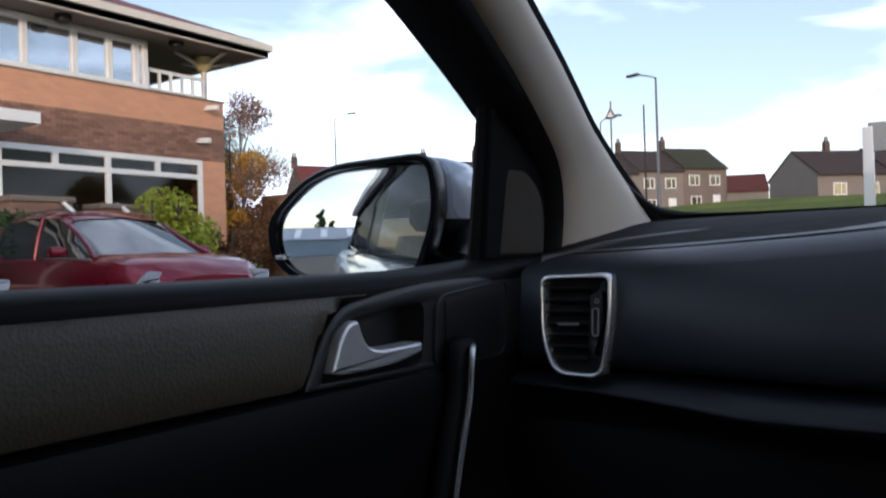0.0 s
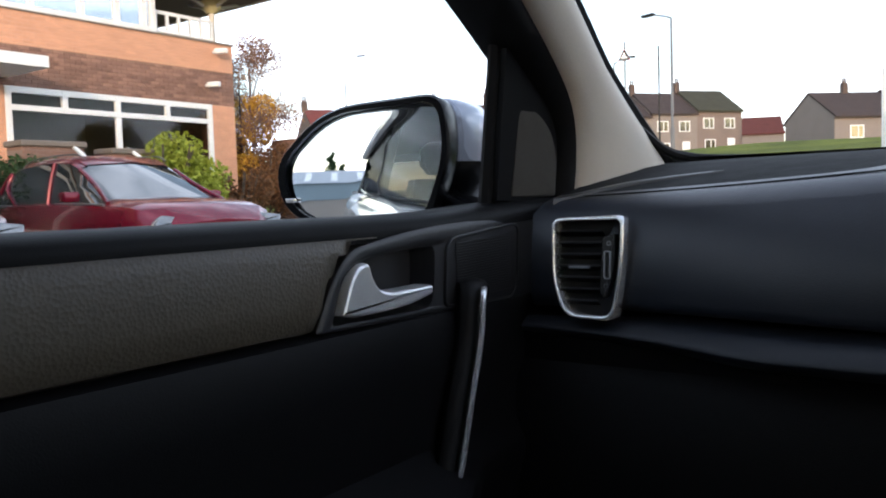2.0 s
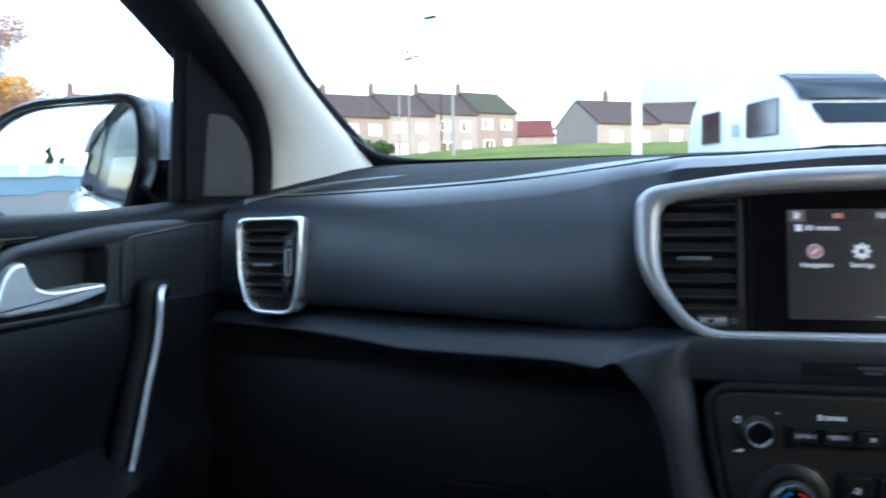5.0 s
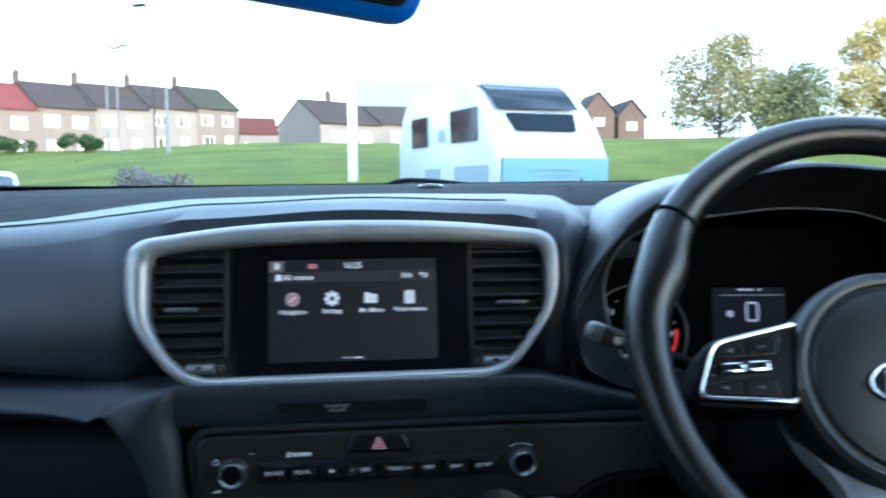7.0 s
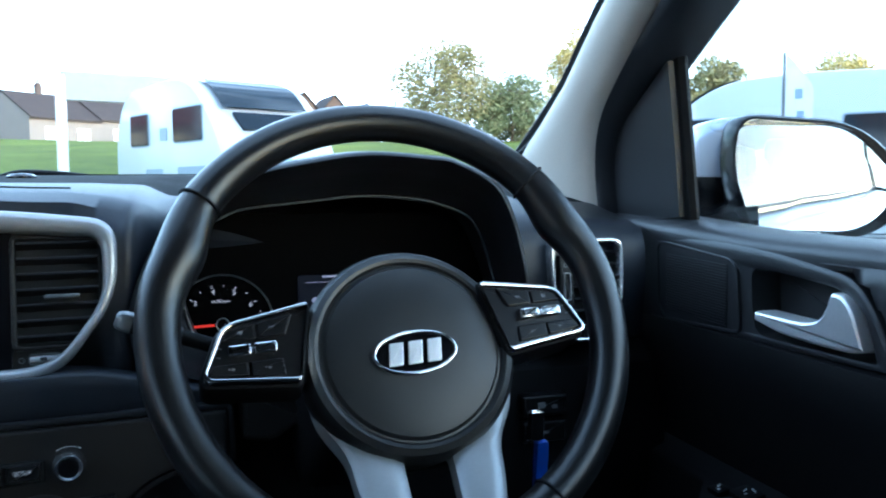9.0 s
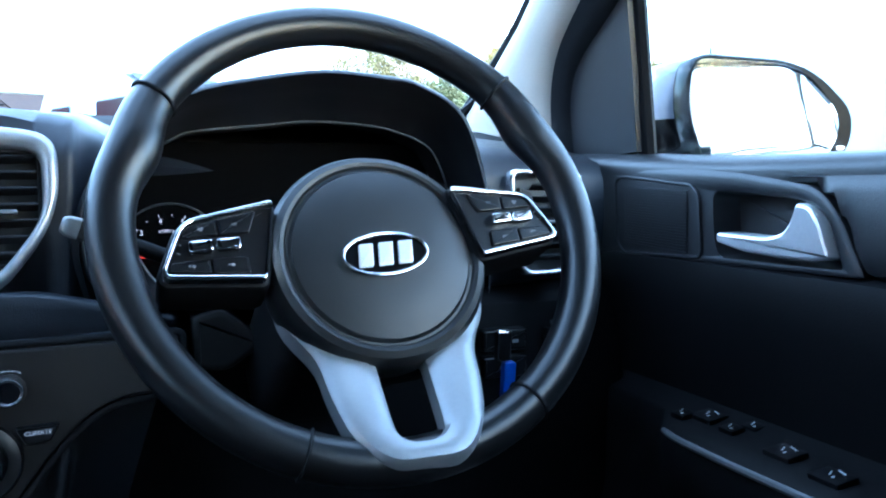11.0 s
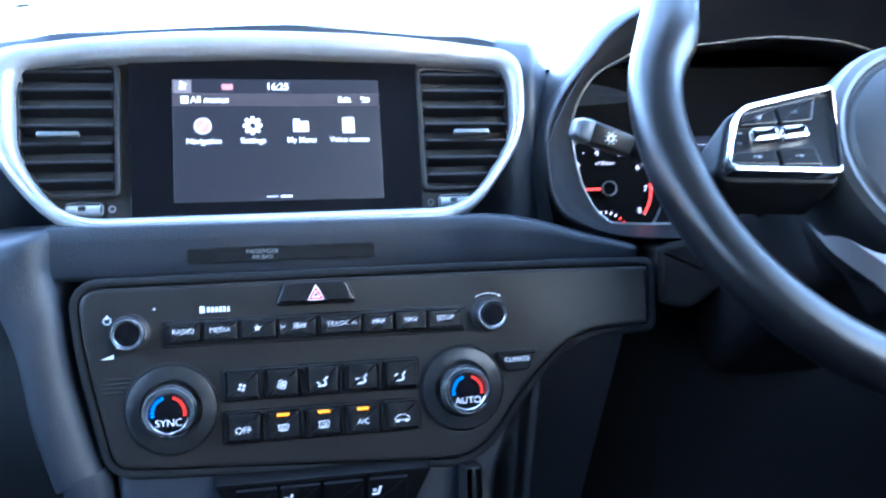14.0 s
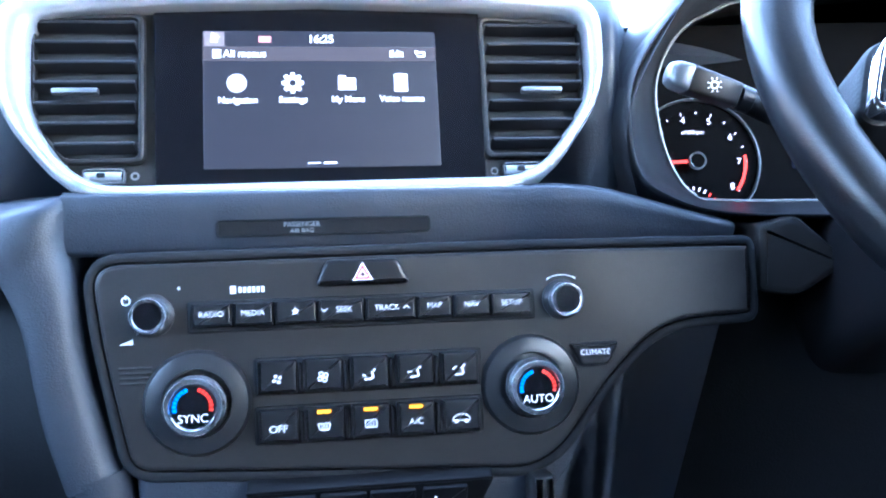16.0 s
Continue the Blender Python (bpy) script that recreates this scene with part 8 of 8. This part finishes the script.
def parked_car(x, y, turn, paint, label, z=0.0):
    """Nose towards local +x."""
    base = Matrix.Translation((x, y, z)) @ Matrix.Rotation(radians(turn), 4, "Z")
    c = thing("parked_car", label, "car", (x, y, z), "parked cars")
    # half width, lower and upper edge along the length
    secs = [(-2.20, 0.62, 0.45, 0.85), (-2.12, 0.80, 0.35, 1.02), (-1.6, 0.90, 0.28, 1.06), (-0.6, 0.915, 0.25, 1.05), (0.5, 0.915, 0.25, 1.03), (1.0, 0.91, 0.26, 1.035), (1.6, 0.89, 0.28, 0.985), (2.0, 0.80, 0.34, 0.91), (2.2, 0.60, 0.42, 0.74)]
    bm = bmesh.new()
    loops = []
    for px, w, z0, z1 in secs:
        loops.append([(px, -w * 0.92, z0), (px, -w, z0 + 0.15), (px, -w, z1 - 0.22), (px, -w * 0.95, z1 - 0.06), (px, -w * 0.80, z1), (px, 0, z1 + 0.03), (px, w * 0.80, z1), (px, w * 0.95, z1 - 0.06), (px, w, z1 - 0.22), (px, w, z0 + 0.15), (px, w * 0.92, z0)])
    rings(bm, loops, base, cap0=True, cap1=True)
    part("body", bm, paint, c, angle=40)
    cab = [(-2.08, 0.72, 1.02, 1.06), (-1.90, 0.70, 1.0, 1.38), (-1.72, 0.68, 1.0, 1.52), (-1.4, 0.67, 1.0, 1.59), (-1.0, 0.66, 1.0, 1.62), (-0.5, 0.65, 1.0, 1.63), (-0.1, 0.645, 1.0, 1.60), (0.15, 0.65, 1.0, 1.50), (0.6, 0.69, 0.99, 1.24), (1.08, 0.73, 0.97, 0.99)]
    def hoop(px, w, z0, z1, grow=0.0):
        return [(px, -(w + 0.14 + grow), z0), (px, -(w + 0.085 + grow), z0 + (z1 - z0) * 0.45), (px, -(w + 0.02 * (z1 - z0) + grow), z0 + (z1 - z0) * 0.86), (px, -w * 0.86, z1 - 0.02 + grow), (px, 0, z1 + 0.02 + grow),
                (px, w * 0.86, z1 - 0.02 + grow), (px, w + 0.02 * (z1 - z0) + grow, z0 + (z1 - z0) * 0.86), (px, w + 0.085 + grow, z0 + (z1 - z0) * 0.45), (px, w + 0.14 + grow, z0)]

    bm = bmesh.new()
    rings(bm, [hoop(*q) for q in cab], base, cap0=True, cap1=True)
    part("glasshouse", bm, M_CARGLASS, c, "dark curved car glass", angle=40)
    bm = bmesh.new()
    rings(bm, [hoop(*q, grow=0.012)[2:7] for q in cab[2:8]], base, close=False)
    part("roof", bm, paint, c, angle=40)
    at = {q[0]: hoop(*q, grow=0.006) for q in cab}
    for e in (0, 8):
        k = lambda n: n if e == 0 else 8 - n
        for nm, pts in (("front_pillar", (at[1.08][k(1)], at[0.6][k(2)], at[0.15][k(2)])), ("middle_pillar", (at[-0.5][k(0)], at[-0.5][k(1)], at[-0.5][k(2)])),
                        ("rear_pillar", (at[-1.4][k(0)], at[-1.72][k(1)], at[-1.72][k(2)])), ("tail_pillar", (at[-2.08][k(1)], at[-1.90][k(2)], at[-1.72][k(2)]))):
            bm = bmesh.new()
            sweep(bm, smooth_path([base @ Vector(p) for p in pts], 3), 0.035, 0.030, seg=8, up=(0.2, 0.9, 0.3))
            part(nm, bm, paint, c)
        bm = bmesh.new()
        sweep(bm, smooth_path([base @ Vector(at[q][k(0)]) for q in (1.08, 0.15, -0.5, -1.4, -2.08)], 3), 0.02, 0.016, seg=8)
        part("waist_rail", bm, M_TRIMLINE, c)
    for e in (-1, 1):
        bm = bmesh.new()
        box(bm, (0.16, 0.20, 0.13), base @ Matrix.Translation((0.52, e * 1.0, 1.08)), 0.04, 2)
        part("wing_mirror", bm, paint, c)
        bm = bmesh.new()
        sweep(bm, smooth_path([base @ Vector(p) for p in ((-1.6, e * 0.58, 1.55), (-1.2, e * 0.58, 1.63), (-0.2, e * 0.57, 1.64), (0.1, e * 0.56, 1.56))], 4), 0.010, seg=6)
        part("roof_rail", bm, M_TRIMLINE, c, "dark roof rail")
        bm = bmesh.new()
        slab(bm, round_poly([(-0.22, -0.05), (0.20, -0.08), (0.24, 0.06), (-0.10, 0.10)], 0.04, 3), base @ Matrix.Translation((2.03, e * 0.66, 0.72)) @ Matrix.Rotation(radians(90), 4, "Z") @ Matrix.Rotation(radians(75), 4, "X"), -0.05, 0.09, 0.02)
        part("headlight", bm, M_HEADLAMP, c, "clear headlight")
        for px in (-1.35, 1.32):
            bm = bmesh.new()
            lathe(bm, [(0.33, -0.12), (0.345, -0.08), (0.345, 0.08), (0.32, 0.11), (0.24, 0.115)], base @ Matrix.Translation((px, e * 0.80, 0.345)) @ Matrix.Rotation(radians(-90 * e), 4, "X"), 28)
            wh = part("wheel", bm, M_RUBBER, c)
            bm = bmesh.new()
            lathe(bm, [(0.235, 0.10), (0.20, 0.09), (0.06, 0.115), (0.0, 0.12)], base @ Matrix.Translation((px, e * 0.80, 0.345)) @ Matrix.Rotation(radians(-90 * e), 4, "X"), 20)
            part("rim", bm, M_SILVER, wh)
    bm = bmesh.new()
    box(bm, (0.05, 0.9, 0.16), base @ Matrix.Translation((2.20, 0, 0.62)), 0.02, 1)
    part("grille", bm, M_RUBBER, c)
    return c


parked_car(-10.0, 6.75, -4.0, M_REDPAINT, "metallic red SUV parked before the office", z=0.20)
parked_car(-10.35, 3.75, -5.0, M_DARKRED, "dark maroon car parked beside the red SUV", z=0.20)
parked_car(-12.0, 20.5, -60.0, M_BLUEPAINT, "pale blue car parked by the grass")

# ---- behind: shed and conifers seen in the mirrors ----
M_SHEDROOF = mat("grey_metal_roof", (0.36, 0.39, 0.43), 0.6, scale=0.5, fine=6, var=0.12)
M_SHEDWALL = mat("blue_grey_cladding", (0.20, 0.26, 0.30), 0.6, scale=0.5, var=0.1)
shed = thing("metal_shed", "long grey metal-roofed workshop behind the car", "building", (-11, -58, 0))
bm = bmesh.new()
rings(bm, [[(-26, -68, 0), (4, -68, 0), (4, -55, 0), (-26, -55, 0)], [(-26, -68, 2.9), (4, -68, 2.9), (4, -55, 2.9), (-26, -55, 2.9)]], cap0=True, cap1=True)
part("wall", bm, M_SHEDWALL, shed, smooth=False)
bm = bmesh.new()
rings(bm, [[(-26.4, -54.6, 2.8), (4.4, -54.6, 2.8)], [(-26.4, -61.5, 5.2), (4.4, -61.5, 5.2)], [(-26.4, -68.4, 2.8), (4.4, -68.4, 2.8)]], close=False)
part("roof", bm, M_SHEDROOF, shed, smooth=False)
for x in range(-23, 3, 5):
    bm = bmesh.new()
    rings(bm, [[(x, -55.6, 3.20), (x + 1.2, -55.6, 3.20)], [(x, -60.4, 4.87), (x + 1.2, -60.4, 4.87)]], close=False)
    part("roof_light", bm, M_FRAMEWHITE, shed, "pale translucent roof light", smooth=False)
for k, (x, h) in enumerate(((-3.4, 11.0), (-0.6, 8.0))):
    rng = np.random.default_rng(50 + k)
    t = thing("conifer", "dark green conifer behind the workshop", "tree", (x, -82, 0), "conifers")
    bm = bmesh.new()
    lathe(bm, [(0.25, 0), (0.05, h), (0.0, h)], Matrix.Translation((x, -82, 0)), 8)
    part("trunk", bm, M_BARK, t)
    cs = [((x + rng.normal() * 0.3, -82 + rng.normal() * 0.3, h * f), (1 - f) * h * 0.26 + 0.35) for f in np.linspace(0.2, 0.97, 14)]
    leaves("crown", cs, 1600, 0.3, L_DARK, t, rng)


# unseen tall tree belt, added far behind the car to keep the low sun off it
for k in range(8):
    tree(46.5 + 3.9 * k, -62.0 - 1.5 * (k % 2), 16.5 + 2.0 * (k > 3), 4.2, L_DARK, "unseen dense tree added to block the low sun", 60 + k, 0.05, 9000, 0.34, twigs=False, lobes=22)

# single bricks of the brown band beside the corner
M_BRICKPIECE = mat("brown_brick", (0.25, 0.137, 0.10), 0.9, scale=6, fine=60, var=0.15, bump=0.3, bump_scale=0.003)
nt = M_BRICKPIECE.node_tree
info, tone, mul = (nt.nodes.new(k) for k in ("ShaderNodeObjectInfo", "ShaderNodeMapRange", "ShaderNodeHueSaturation"))
tone.inputs["To Min"].default_value, tone.inputs["To Max"].default_value = 0.72, 1.25
nt.links.new(info.outputs["Random"], tone.inputs["Value"])
nt.links.new(nt.nodes["Principled BSDF"].inputs["Base Color"].links[0].from_socket, mul.inputs["Color"])
nt.links.new(tone.outputs["Result"], mul.inputs["Value"])
nt.links.new(mul.outputs["Color"], nt.nodes["Principled BSDF"].inputs["Base Color"])
bm = bmesh.new()
box(bm, (0.016, 0.215, 0.065), Matrix(), 0.004, 1)
finish(bm, False, 35.0)
brick_mesh = bpy.data.meshes.new("brick")
bm.to_mesh(brick_mesh)
bm.free()
brick_mesh.materials.append(M_BRICKPIECE)
rnd = random.Random(5)
for row in range(10):
    z = Z_WIN1 + 0.04 + 0.0765 * row
    for k in range(24):
        y = BY - 0.12 - 0.225 * k - (0.1125 if row % 2 else 0.0)
        ob = new("brick", brick_mesh)
        ob.parent = brown_band
        ob.location = Vector((BX + 0.002 + rnd.uniform(-0.002, 0.002), y, z)) - office.location
